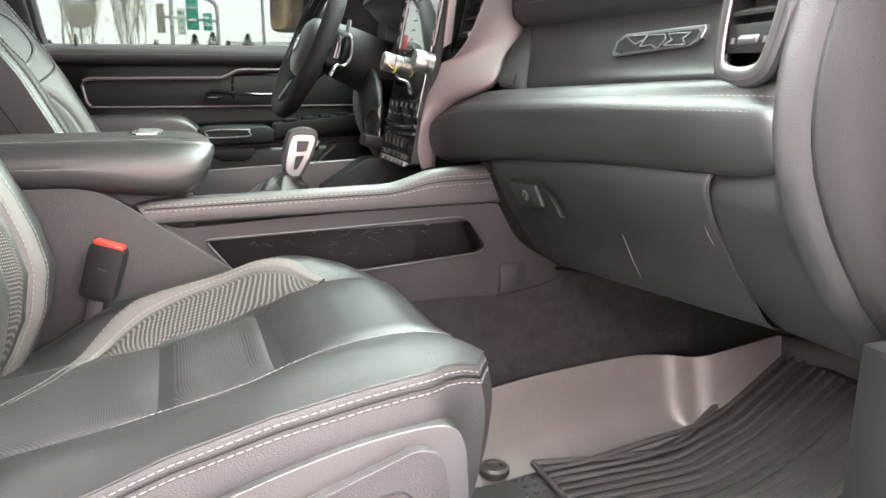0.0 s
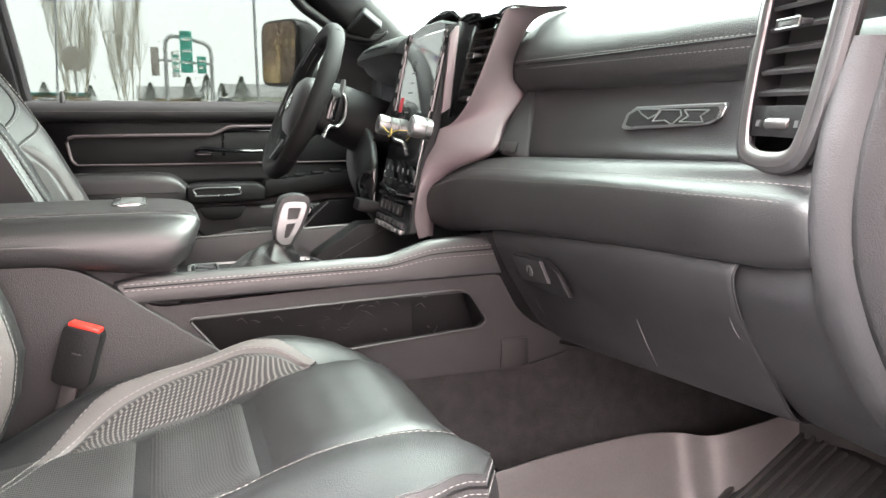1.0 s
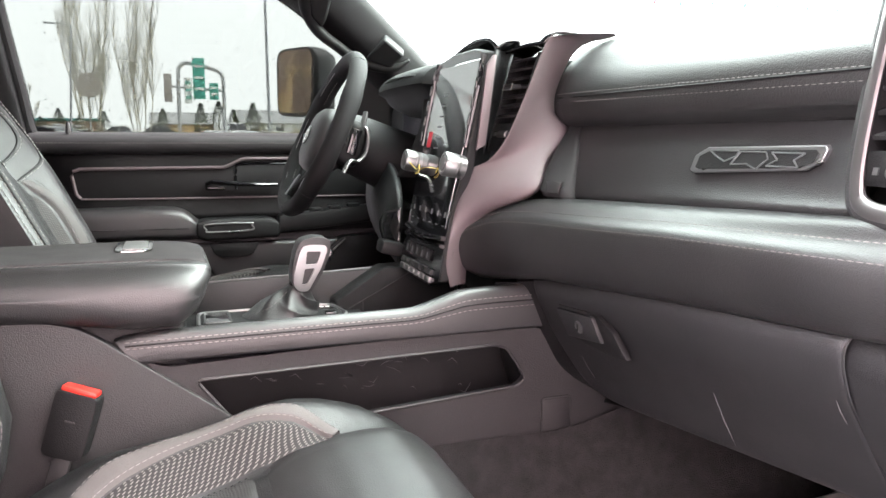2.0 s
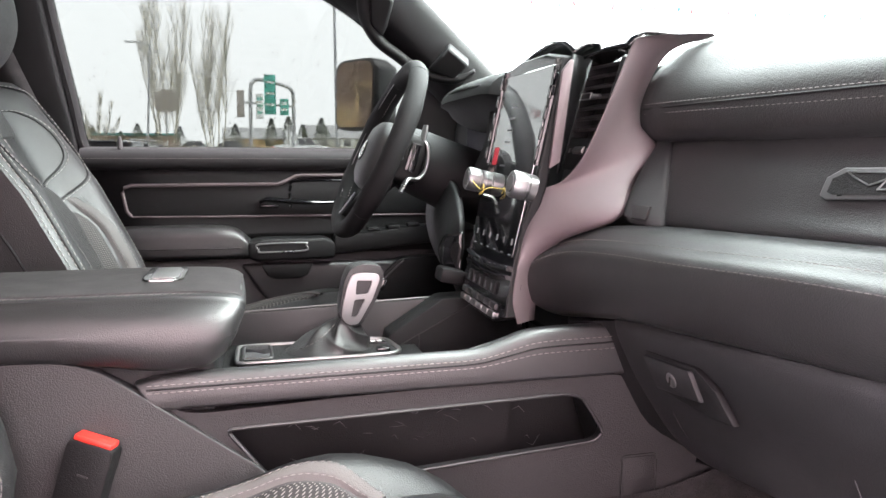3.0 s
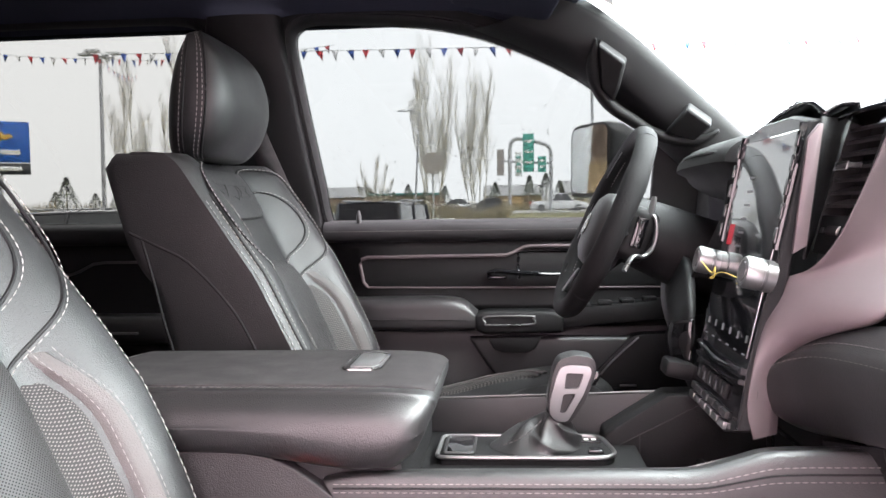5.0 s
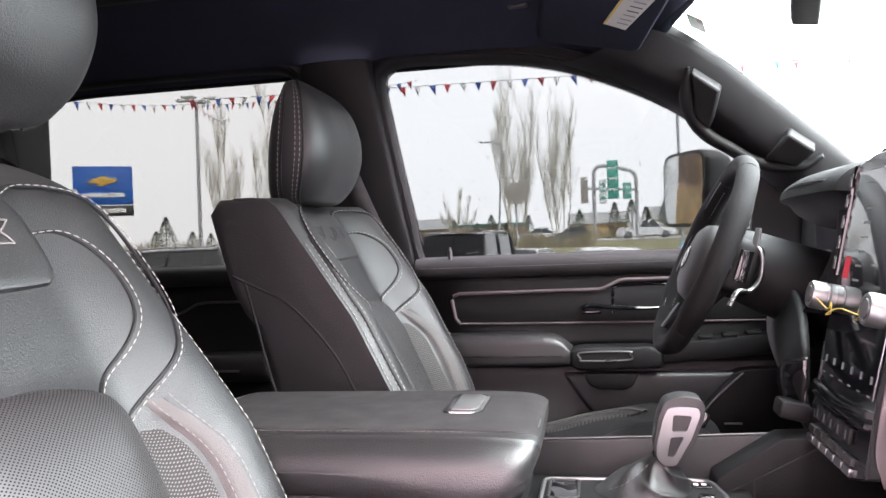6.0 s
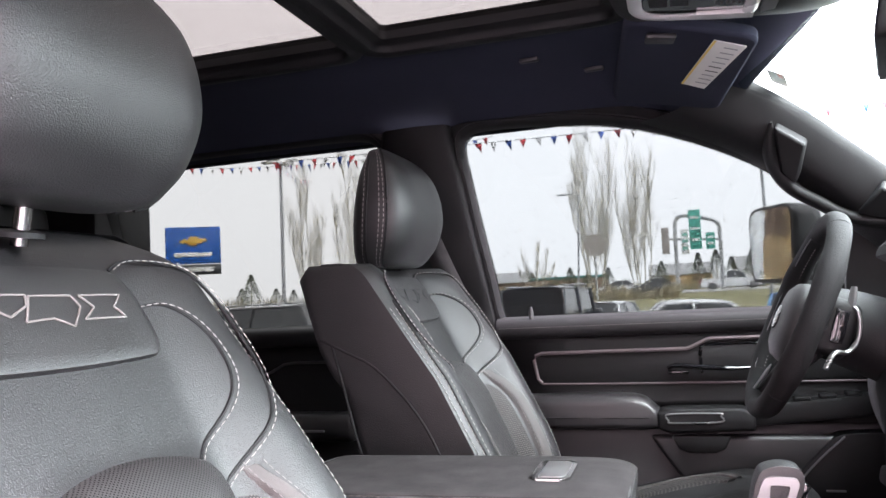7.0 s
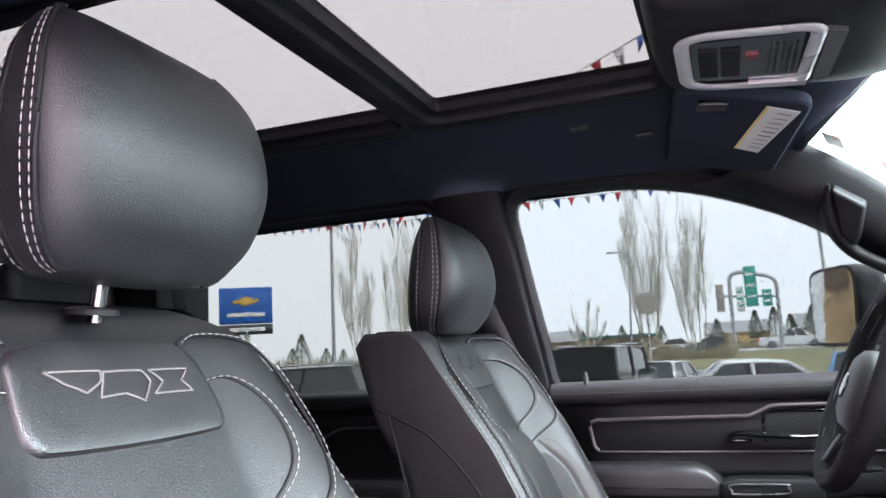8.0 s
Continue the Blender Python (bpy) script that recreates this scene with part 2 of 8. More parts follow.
STEEL = material("brushed_silver", (0.25, 0.247, 0.247), 0.32, metal=0.85, stain=0.04)
SILVER = material("silver_plastic", (0.25, 0.252, 0.255), 0.32, metal=0.85, stain=0.04)
DARK_METAL = material("dark_anodised_trim", (0.19, 0.175, 0.178), 0.38, metal=0.9, stain=0.05)
THREAD = material("pale_grey_thread", (0.17, 0.158, 0.153), 0.8, stain=0.05)
THREAD_PALE = material("off_white_thread", (0.29, 0.275, 0.265), 0.8, stain=0.05)
CARPET = material("charcoal_carpet", (0.034, 0.032, 0.033), 1.0, grain=1.0, size=1500, spec=0.05, stain=0.30, stain_size=45, distance=0.004)
# darker copy of the soft plastic, with shade put into its colour
PLASTIC_SHADED = material("shaded_black_plastic", (0.0150, 0.0146, 0.0160), 0.55, grain=0.22, size=1700, kind="leather", stain=0.2, spec=0.42)
# in-between copy of that plastic, lifted for the bin door's sheen
BIN_DOOR = material("half_shaded_bin_plastic", (0.0165, 0.0160, 0.0172), 0.47, grain=0.22, size=1700, kind="leather", stain=0.2, spec=0.62)
BODY_BLACK = material("black_body_paint", (0.005, 0.005, 0.0055), 0.45, stain=0.1, spec=0.25)
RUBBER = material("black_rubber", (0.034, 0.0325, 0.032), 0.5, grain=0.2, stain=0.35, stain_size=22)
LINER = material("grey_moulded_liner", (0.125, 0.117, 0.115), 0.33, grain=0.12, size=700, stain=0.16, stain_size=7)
HEADLINER = material("black_headliner_cloth", (0.026, 0.028, 0.043), 0.95, grain=0.4, size=2500, spec=0.1, stain=0.15)
RED = material("red_plastic", (0.62, 0.03, 0.02), 0.4, stain=0.05)
WHITE_LABEL = material("white_paper", (0.72, 0.70, 0.67), 0.6, stain=0.04)
YELLOW = material("yellow_label", (0.75, 0.55, 0.12), 0.6, stain=0.05)
INK = material("dark_print", (0.02, 0.02, 0.02), 0.7, stain=0.0)
PANE = glass("side_glass", (0.132, 0.139, 0.134))
PANE_DARK = glass("privacy_glass", (0.124, 0.128, 0.121))
PANE_ROOF = glass("roof_glass", (0.122, 0.119, 0.112))
PANE_FRONT = glass("windshield_glass", (0.58, 0.63, 0.605))

# ================= the truck's cabin: the setting =================
def side_y(z):
    """The driver-side body plane leans inwards above the sill."""
    return 0.86 - (z - 1.52) * 0.326


FRONT_WIN = [(-0.25, 1.525), (-0.262, 1.62), (-0.277, 1.735), (-0.290, 1.85), (-0.296, 1.925), (-0.283, 1.951), (-0.245, 1.961), (-0.15, 1.959), (-0.043, 1.953), (0.05, 1.940),
             (0.142, 1.916), (0.257, 1.871), (0.359, 1.816), (0.45, 1.742), (0.55, 1.655), (0.66, 1.56), (0.665, 1.528), (0.62, 1.522), (0.30, 1.521), (0.0, 1.521), (-0.22, 1.521)]
REAR_WIN = [(-0.56, 1.53), (-0.54, 1.65), (-0.52, 1.80), (-0.499, 1.915), (-0.512, 1.952), (-0.56, 1.968), (-0.75, 1.970), (-1.0, 1.969), (-1.22, 1.958), (-1.29, 1.92), (-1.305, 1.83),
            (-1.302, 1.73), (-1.285, 1.60), (-1.265, 1.54), (-1.23, 1.525), (-0.90, 1.524), (-0.60, 1.524)]


def window_ring(poly, side, inner, outer):
    """Trim round a window opening in the leaning body side; offsets grow away from the opening."""
    n = 90
    loop = spline([(x, 0, z) for x, z in poly], n, True)
    cx, cz = sum(p.x for p in loop) / n, sum(p.z for p in loop) / n
    rows = []
    prof = [(0.0, 0.045), (0.0, 0.004), (0.006, -0.006), (0.014, -0.008), (0.017, -0.003), (inner, -0.004), (outer, 0.006), (outer + 0.012, 0.035)]
    for off, deep in prof:
        row = []
        for i, p in enumerate(loop):
            t = loop[(i + 1) % n] - loop[i - 1]
            nrm = Vector((t.z, 0, -t.x)).normalized()
            if nrm.dot(Vector((p.x - cx, 0, p.z - cz))) < 0:
                nrm = -nrm
            q = p + nrm * off
            row.append(Vector((q.x, side * (side_y(q.z) + deep), q.z)))
        rows.append(row)
    return grid(rows, close_u=True)


def pane(poly, side, deep):
    loop = spline([(x, 0, z) for x, z in poly], 90, True)
    bm = bmesh.new()
    a = [bm.verts.new((p.x, side * (side_y(p.z) + deep), p.z)) for p in loop]
    b = [bm.verts.new((p.x, side * (side_y(p.z) + deep + 0.004), p.z)) for p in loop]
    bm.faces.new(a), bm.faces.new(b[::-1])
    for i in range(len(a)):
        bm.faces.new((a[i - 1], a[i], b[i], b[i - 1]))
    return bm


def clear(ob):
    ob.visible_shadow = False
    return ob


# -- left side: driver's door, pillar, rear door --
door_1 = thing("door_1", (0.2, 0.87, 0.80), "closed black driver's door with metal-edged trim and padded armrest", "door", kind="structure")
part("door_frame", window_ring(FRONT_WIN, 1, 0.020, 0.040), PLASTIC_DARK, door_1)
clear(part("window_pane", pane(FRONT_WIN, 1, 0.030), PANE, door_1, "rain-specked side window glass"))
part("mirror_sail", prism(rounded([(0.498, 1.485), (0.502, 1.56), (0.512, 1.68), (0.54, 1.72), (0.66, 1.70), (0.86, 1.62), (0.86, 1.485)], 0.012), "y", 0.828, 0.846, 0.004), PLASTIC_DARK, door_1, "black corner trim at the mirror")
part("door_shell", prism([(-0.27, 0.80), (-0.27, 1.50), (0.80, 1.50), (0.95, 1.2), (0.95, 0.80)], "y", 0.862, 0.96, 0.01), PLASTIC_DARK, door_1)
part("window_ledge", skin([[(x, 0.872, 1.524), (x, 0.862, 1.523), (x, 0.838, 1.518), (x, 0.826, 1.508), (x, 0.824, 1.490), (x, 0.834, 1.474), (x, 0.865, 1.466)] for x in (-0.262, 0.1, 0.4, 0.80)], 18, 6), PLASTIC_SHADED, door_1)
seam("ledge_stitching", [(-0.255, 0.8235, 1.498), (0.2, 0.8235, 1.498), (0.7, 0.8235, 1.498)], door_1, (0, -1, 0), THREAD, wide=0.0005)
part("upper_panel", skin([[(x, 0.852, 1.474), (x, 0.852, 1.44), (x, 0.853, 1.40), (x, 0.852, 1.34), (x, 0.850, 1.31)] for x in (-0.262, 0.1, 0.4, 0.82)], 8, 6), PLASTIC_DARK, door_1, solid=0.01)
insert = part("trim_insert", prism([(-0.166, 1.372), (-0.173, 1.424), (-0.160, 1.432), (0.170, 1.434), (0.214, 1.452), (0.60, 1.452), (0.60, 1.366), (-0.155, 1.364)], "y", 0.839, 0.853, 0.002), PLASTIC_DARK, door_1, "fine-grained black insert panel")
part("metal_strip", tube([(-0.160, 0.838, 1.366), (-0.169, 0.838, 1.376), (-0.177, 0.838, 1.420), (-0.172, 0.837, 1.431), (-0.158, 0.835, 1.436), (0.0, 0.834, 1.437), (0.170, 0.834, 1.438),
     (0.182, 0.834, 1.442), (0.214, 0.834, 1.457), (0.226, 0.834, 1.459), (0.40, 0.834, 1.459), (0.62, 0.834, 1.459)], 0.0042, 8, 1.0), BEZEL, insert, "satin metal strip")
part("lower_strip", tube([(-0.160, 0.839, 1.364), (0.0, 0.839, 1.362), (0.6, 0.839, 1.360)], 0.0022, 8), BEZEL, insert)
part("gloss_blade", prism([(-0.155, 1.444), (-0.135, 1.460), (0.185, 1.462), (0.150, 1.444)], "y", 0.842, 0.853, 0.003), GLOSS_BLACK, door_1)
cup = part("handle_cup", merge(box(0.185, 0.45, 0.8485, 0.852, 1.372, 1.445, 0.001), tube(spline([(0.20, 0.840, 1.382), (0.20, 0.840, 1.432), (0.225, 0.840, 1.446), (0.44, 0.840, 1.446)], 20), 0.004, 6)), GLOSS_BLACK, door_1)
part("door_handle", merge(tube(spline([(0.128, 0.834, 1.396), (0.145, 0.826, 1.402), (0.19, 0.820, 1.398), (0.26, 0.820, 1.394), (0.30, 0.826, 1.394)], 16), [0.006] * 4 + [0.008] * 9 + [0.006] * 4, 10, 0.8),
                          box(0.126, 0.172, 0.826, 0.842, 1.382, 1.390, 0.003)), GLOSS_BLACK, cup, "black pull lever")
arm_rows = []
for x, out, top in ((-0.262, 0.0, 0.0), (-0.22, 0.052, 0.0), (-0.10, 0.068, 0.002), (0.02, 0.070, 0.002), (0.07, 0.066, -0.006), (0.098, 0.060, -0.028), (0.104, 0.040, -0.032)):
    arm_rows.append([(x, 0.852, 1.340 + top), (x, 0.85 - out * 0.5, 1.342 + top), (x, 0.85 - out * 0.93, 1.332 + top), (x, 0.85 - out, 1.306 + top * 0.4), (x, 0.85 - out, 1.286), (x, 0.85 - out * 0.92, 1.270), (x, 0.85 - out * 0.4, 1.262), (x, 0.852, 1.262)])
armpad = part("armrest", skin(arm_rows, 24, 24), LEATHER_FINE, door_1, "padded black leather armrest")
part("armrest_seam", tube([(-0.21, 0.7905, 1.293), (-0.10, 0.7815, 1.293), (0.02, 0.7795, 1.293), (0.08, 0.784, 1.292)], 0.0014, 6), PLASTIC_DARK, armpad)
pull = part("pull_grip", prism([(0.098, 1.268), (0.098, 1.305), (0.125, 1.312), (0.275, 1.312), (0.300, 1.300), (0.300, 1.262), (0.12, 1.258)], "y", 0.785, 0.852, 0.008, 3), PLASTIC_DARK, door_1)
part("metal_bezel", merge(*[tube(spline([(0.124, 0.7835, 1.300), (0.226, 0.7835, 1.301), (0.230, 0.7835, 1.296), (0.228, 0.7835, 1.283), (0.13, 0.7835, 1.281), (0.122, 0.7835, 1.286)], 36, True) + [Vector((0.124, 0.7835, 1.300))], 0.0022, 6)]), STEEL, pull, "thin silver bezel")
switches = part("switch_panel", prism([(0.300, 1.270), (0.300, 1.315), (0.62, 1.345), (0.62, 1.30)], "y", 0.80, 0.852, 0.006), PLASTIC_DARK, door_1)
for i in range(4):
    part("window_switch", box(0.33 + 0.05 * i, 0.362 + 0.05 * i, 0.802, 0.830, 1.318 + 0.0045 * i, 1.328 + 0.0045 * i, 0.003), PLASTIC_DARK, switches)
part("lower_panel", skin([[(x, 0.850, 1.268), (x, 0.846 - b, 1.252), (x, 0.842 - b, 1.20), (x, 0.835 - b, 1.12), (x, 0.83 - b, 1.02), (x, 0.83 - b, 0.90), (x, 0.84, 0.80)] for x, b in ((-0.262, 0.0), (-0.1, 0.012), (0.06, 0.014), (0.4, 0.0), (0.85, 0.0))], 18, 20), PLASTIC, door_1, solid=0.01)
part("map_pocket", prism([(0.080, 1.250), (0.108, 1.206), (0.140, 1.160), (0.160, 1.154), (0.52, 1.154), (0.55, 1.20), (0.55, 1.250)], "y", 0.800, 0.842, 0.012, 3), PLASTIC, door_1)
part("pocket_tab", prism([(0.125, 1.252), (0.140, 1.222), (0.160, 1.214), (0.215, 1.214), (0.235, 1.222), (0.25, 1.252)], "y", 0.792, 0.81, 0.006, 2), PLASTIC_DARK, door_1)
pod_ = part("speaker_pod", prism(rounded([(0.352, 1.09), (0.356, 1.150), (0.372, 1.172), (0.455, 1.256), (0.60, 1.262), (0.60, 1.02), (0.40, 1.02)], 0.02), "y", 0.790, 0.846, 0.008, 3), BODY_BLACK, door_1, "black speaker panel")
part("pod_edge", tube(spline([(0.366, 0.788, 1.115), (0.372, 0.787, 1.150), (0.395, 0.787, 1.182), (0.430, 0.787, 1.218), (0.468, 0.787, 1.252)], 24), 0.0022, 6), STEEL, pod_, "thin bright edge")
part("speaker_bar", box(0.425, 0.462, 0.786, 0.791, 1.139, 1.143, 0.001), STEEL, pod_)
part("lock_pin", lathe([(0.006, 0), (0.006, 0.016), (0.0045, 0.021), (0.003, 0.028), (0.0, 0.030)], (-0.178, 0.842, 1.518), (0, 0, 1), 12), PLASTIC, door_1, "small chrome lock pin")

pillar_rows = []
for z in (0.80, 1.10, 1.40, 1.52, 1.65, 1.80, 1.90, 1.975):
    y = side_y(z) if z > 1.52 else 0.86
    f = interp(z, ((0.8, -0.255), (1.40, -0.262), (1.52, -0.268), (1.8, -0.30), (1.975, -0.318)))
    r = interp(z, ((0.8, -0.56), (1.52, -0.545), (1.9, -0.50), (1.975, -0.48)))
    pillar_rows.append([(f, y + 0.03, z), (f, y - 0.012, z), (f - 0.02, y - 0.028, z), ((f + r) / 2, y - 0.036, z), (r + 0.02, y - 0.028, z), (r, y - 0.012, z), (r, y + 0.03, z)])
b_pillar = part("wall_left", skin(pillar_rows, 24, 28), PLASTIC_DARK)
tagged(b_pillar, "black plastic door pillar trim between the left doors", "pillar", kind="structure")
part("pillar_joint", tube([(-0.300, 0.822, 1.512), (-0.40, 0.816, 1.512), (-0.50, 0.822, 1.512)], 0.002, 6), PLASTIC_DARK, b_pillar)

door_2 = thing("door_2", (-0.9, 0.87, 0.80), "closed black rear door beside the back seat", "door", kind="structure")
part("door_frame", window_ring(REAR_WIN, 1, 0.020, 0.040), PLASTIC_DARK, door_2)
part("window_pane", pane(REAR_WIN, 1, 0.030), PANE_DARK, door_2, "rear window in privacy glass")
part("door_shell", prism([(-1.33, 0.80), (-1.33, 1.50), (-0.545, 1.50), (-0.545, 0.80)], "y", 0.862, 0.96, 0.01), PLASTIC_DARK, door_2)
part("window_ledge", skin([[(x, 0.872, 1.524), (x, 0.862, 1.523), (x, 0.838, 1.518), (x, 0.826, 1.508), (x, 0.824, 1.490), (x, 0.834, 1.474), (x, 0.865, 1.466)] for x in (-1.33, -1.1, -0.8, -0.545)], 18, 6), PLASTIC_SHADED, door_2)
part("upper_panel", skin([[(x, 0.852, 1.474), (x, 0.852, 1.40), (x, 0.850, 1.31), (x, 0.845, 1.2), (x, 0.84, 0.8)] for x in (-1.33, -1.1, -0.8, -0.545)], 8, 6), PLASTIC_DARK, door_2, solid=0.01)
part("metal_strip", tube([(-1.05, 0.836, 1.400), (-0.90, 0.836, 1.400), (-0.875, 0.836, 1.408), (-0.84, 0.836, 1.426), (-0.81, 0.836, 1.430), (-0.58, 0.836, 1.430)], 0.0035, 8), DARK_METAL, door_2)
part("armrest", box(-1.30, -0.62, 0.775, 0.855, 1.235, 1.305, 0.02, 3), LEATHER_FINE, door_2)
part("pull_grip", box(-0.86, -0.70, 0.77, 0.80, 1.262, 1.268, 0.002), STEEL, door_2)

# -- right side: open doorway, pillar, rear door --
pr = [[(x, -y, z) for x, y, z in row] for row in pillar_rows]
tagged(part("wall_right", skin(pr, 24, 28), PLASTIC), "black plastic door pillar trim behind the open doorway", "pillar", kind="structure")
door_3 = thing("door_3", (-0.9, -0.87, 0.80), "closed black rear passenger door", "door", kind="structure")
part("door_frame", window_ring(REAR_WIN, -1, 0.020, 0.040), PLASTIC_DARK, door_3)
part("window_pane", pane(REAR_WIN, -1, 0.030), PANE_DARK, door_3)
part("door_shell", prism([(-1.33, 0.80), (-1.33, 1.52), (-0.545, 1.52), (-0.545, 0.80)], "y", -0.96, -0.84, 0.01), PLASTIC_DARK, door_3)
hinge = part("door_post", merge(box(0.628, 0.80, -0.93, -0.852, 0.70, 1.214, 0.006), box(0.82, 0.90, -0.93, -0.862, 1.205, 1.58, 0.01)), BODY_BLACK)
tagged(hinge, "dark front door post beside the open doorway", "door post", kind="structure")
sill = part("door_sill", prism([(-0.93, 0.74), (-0.93, 0.80), (-0.88, 0.86), (-0.81, 0.86), (-0.79, 0.82), (-0.79, 0.74)], "x", -0.56, 0.66, 0.008), PLASTIC_DARK)
tagged(sill, "black plastic sill under the open doorway", "door sill", kind="structure")

# -- floor, bulkhead, back wall --
floor = part("floor", box(-1.56, 1.22, -0.88, 0.90, 0.72, 0.812, 0.0), CARPET)
tagged(floor, "charcoal carpeted truck floor", "floor", kind="structure")
front = part("wall_front", merge(prism([(0.98, 0.80), (1.10, 0.98), (1.12, 1.45), (1.16, 1.45), (1.30, 0.72), (1.22, 0.72)], "y", -0.90, 0.90)), CARPET)
tagged(front, "carpeted bulkhead ahead of the footwells", "bulkhead", kind="structure")
kick = part("kick_panel", merge(box(0.70, 1.16, -0.90, -0.845, 0.80, 1.55, 0.01), box(0.80, 1.16, 0.845, 0.90, 0.80, 1.50, 0.01)), PLASTIC_DARK)
tagged(kick, "black plastic panels beside the footwells", "kick panel", kind="structure")
back = part("wall_back", merge(box(-1.60, -1.52, -0.90, 0.90, 0.72, 1.56, 0.01), box(-1.60, -1.50, -0.90, -0.62, 1.55, 2.08, 0.01), box(-1.60, -1.50, 0.62, 0.90, 1.55, 2.08, 0.01), box(-1.60, -1.50, -0.63, 0.63, 1.90, 2.08, 0.01)), PLASTIC_DARK)
tagged(back, "dark rear cab wall with a window opening", "wall", kind="structure")
corner = part("rear_quarter", merge(box(-1.52, -1.31, 0.70, 0.93, 0.80, 2.0, 0.01), box(-1.52, -1.31, -0.93, -0.70, 0.80, 2.0, 0.01)), PLASTIC_DARK)
tagged(corner, "dark rear corner trim of the cab", "pillar", kind="structure")
window_2 = part("window_2", box(-1.56, -1.554, -0.62, 0.62, 1.56, 1.90), PANE_DARK)
tagged(window_2, "dark-tinted rear cab window", "window", kind="structure")

# -- ceiling with its long glass roof --
HOLE_X = (-1.04, -0.387, -0.338, 0.091)
Y_IN = 0.315


def roof_z(x, y):
    a = abs(y)
    z = interp(a, ((0, 2.050), (0.33, 2.044), (0.50, 2.030), (0.62, 2.008), (0.70, 1.984), (0.76, 1.955)))
    return z - 0.05 * ease(0.10, 0.45, x) - 0.03 * ease(-1.0, -1.5, x)


def front_edge(y):
    return 0.425 - 0.13 * (y / 0.72) ** 2


roof = bmesh.new()
xs = sorted(set([-1.55, -1.4, -1.2, HOLE_X[0] - 0.035, HOLE_X[0], -0.8, -0.6, HOLE_X[1], HOLE_X[2], -0.15, HOLE_X[3], HOLE_X[3] + 0.035, 0.15, 0.22, 0.30]))
ys = [-0.76, -0.72, -0.66, -0.58, -0.48, -0.40, -0.35, -Y_IN, -0.16, 0.0, 0.16, Y_IN, 0.35, 0.40, 0.48, 0.58, 0.66, 0.72, 0.76]
net = {}
for i, x in enumerate(xs + ["edge"]):
    for j, y in enumerate(ys):
        px = front_edge(y) if x == "edge" else min(x, front_edge(y) - 0.004 * (len(xs) - i))
        net[i, j] = roof.verts.new((px, y, roof_z(px, y)))
for i in range(len(xs)):
    for j in range(len(ys) - 1):
        xm = (xs[i] + (xs[i + 1] if i + 1 < len(xs) else 0.4)) / 2
        ym = (ys[j] + ys[j + 1]) / 2
        if abs(ym) < Y_IN and (HOLE_X[0] < xm < HOLE_X[1] or HOLE_X[2] < xm < HOLE_X[3]):
            continue
        roof.faces.new((net[i, j], net[i + 1, j], net[i + 1, j + 1], net[i, j + 1]))
ceiling = part("ceiling", roof, HEADLINER, solid=0.0, angle=60)
tagged(ceiling, "black cloth headliner with two glass roof openings", "ceiling", kind="structure")
up = ceiling.modifiers.new("thickness", 'SOLIDIFY')
up.thickness, up.offset = 0.03, 1
roof_frame = thing("roof_frame", (-0.3, 0, 2.05), "black plastic frame round the glass roof panels", "roof frame", kind="structure")


def roof_rim(x0, x1, name):
    r, loop = 0.03, []
    for cx, cy, a0 in ((x1 - r, Y_IN - r, 0), (x0 + r, Y_IN - r, 90), (x0 + r, -Y_IN + r, 180), (x1 - r, -Y_IN + r, 270)):
        for k in range(7):
            a = radians(a0 + 15 * k)
            loop.append((cx + r * math.cos(a), cy + r * math.sin(a), math.cos(a), math.sin(a)))
    rows = []
    for off, z in ((0.030, 2.034), (0.024, 2.028), (0.006, 2.028), (0.002, 2.031), (0.0, 2.040), (-0.004, 2.044), (-0.014, 2.046), (-0.018, 2.049), (-0.018, 2.075)):
        rows.append([(x + nx * off, y + ny * off, z) for x, y, nx, ny in loop])
    return part(name, grid(rows, close_u=True), PLASTIC_DARK, roof_frame)


roof_rim(HOLE_X[0], HOLE_X[1], "roof_rim")
roof_rim(HOLE_X[2], HOLE_X[3], "roof_rim")
window_3 = part("window_3", box(HOLE_X[0] - 0.02, HOLE_X[1] + 0.012, -0.36, 0.36, 2.064, 2.070), PANE_ROOF)
tagged(window_3, "rain-specked tinted rear roof glass", "roof window", kind="structure")
window_4 = part("window_4", box(HOLE_X[2] - 0.012, HOLE_X[3] + 0.02, -0.36, 0.36, 2.064, 2.070), PANE_ROOF)
tagged(window_4, "rain-specked tinted front roof glass", "roof window", kind="structure")

# -- windshield and front pillars --
def shield(y):
    """Top and bottom of the windshield at a place across the cab."""
    k = (y / 0.78) ** 2
    return Vector((front_edge(min(abs(y), 0.72)) - 0.006, y * 0.93, 2.0 - 0.030 * k)), Vector((1.10 - 0.26 * k, y * 1.02, 1.60))


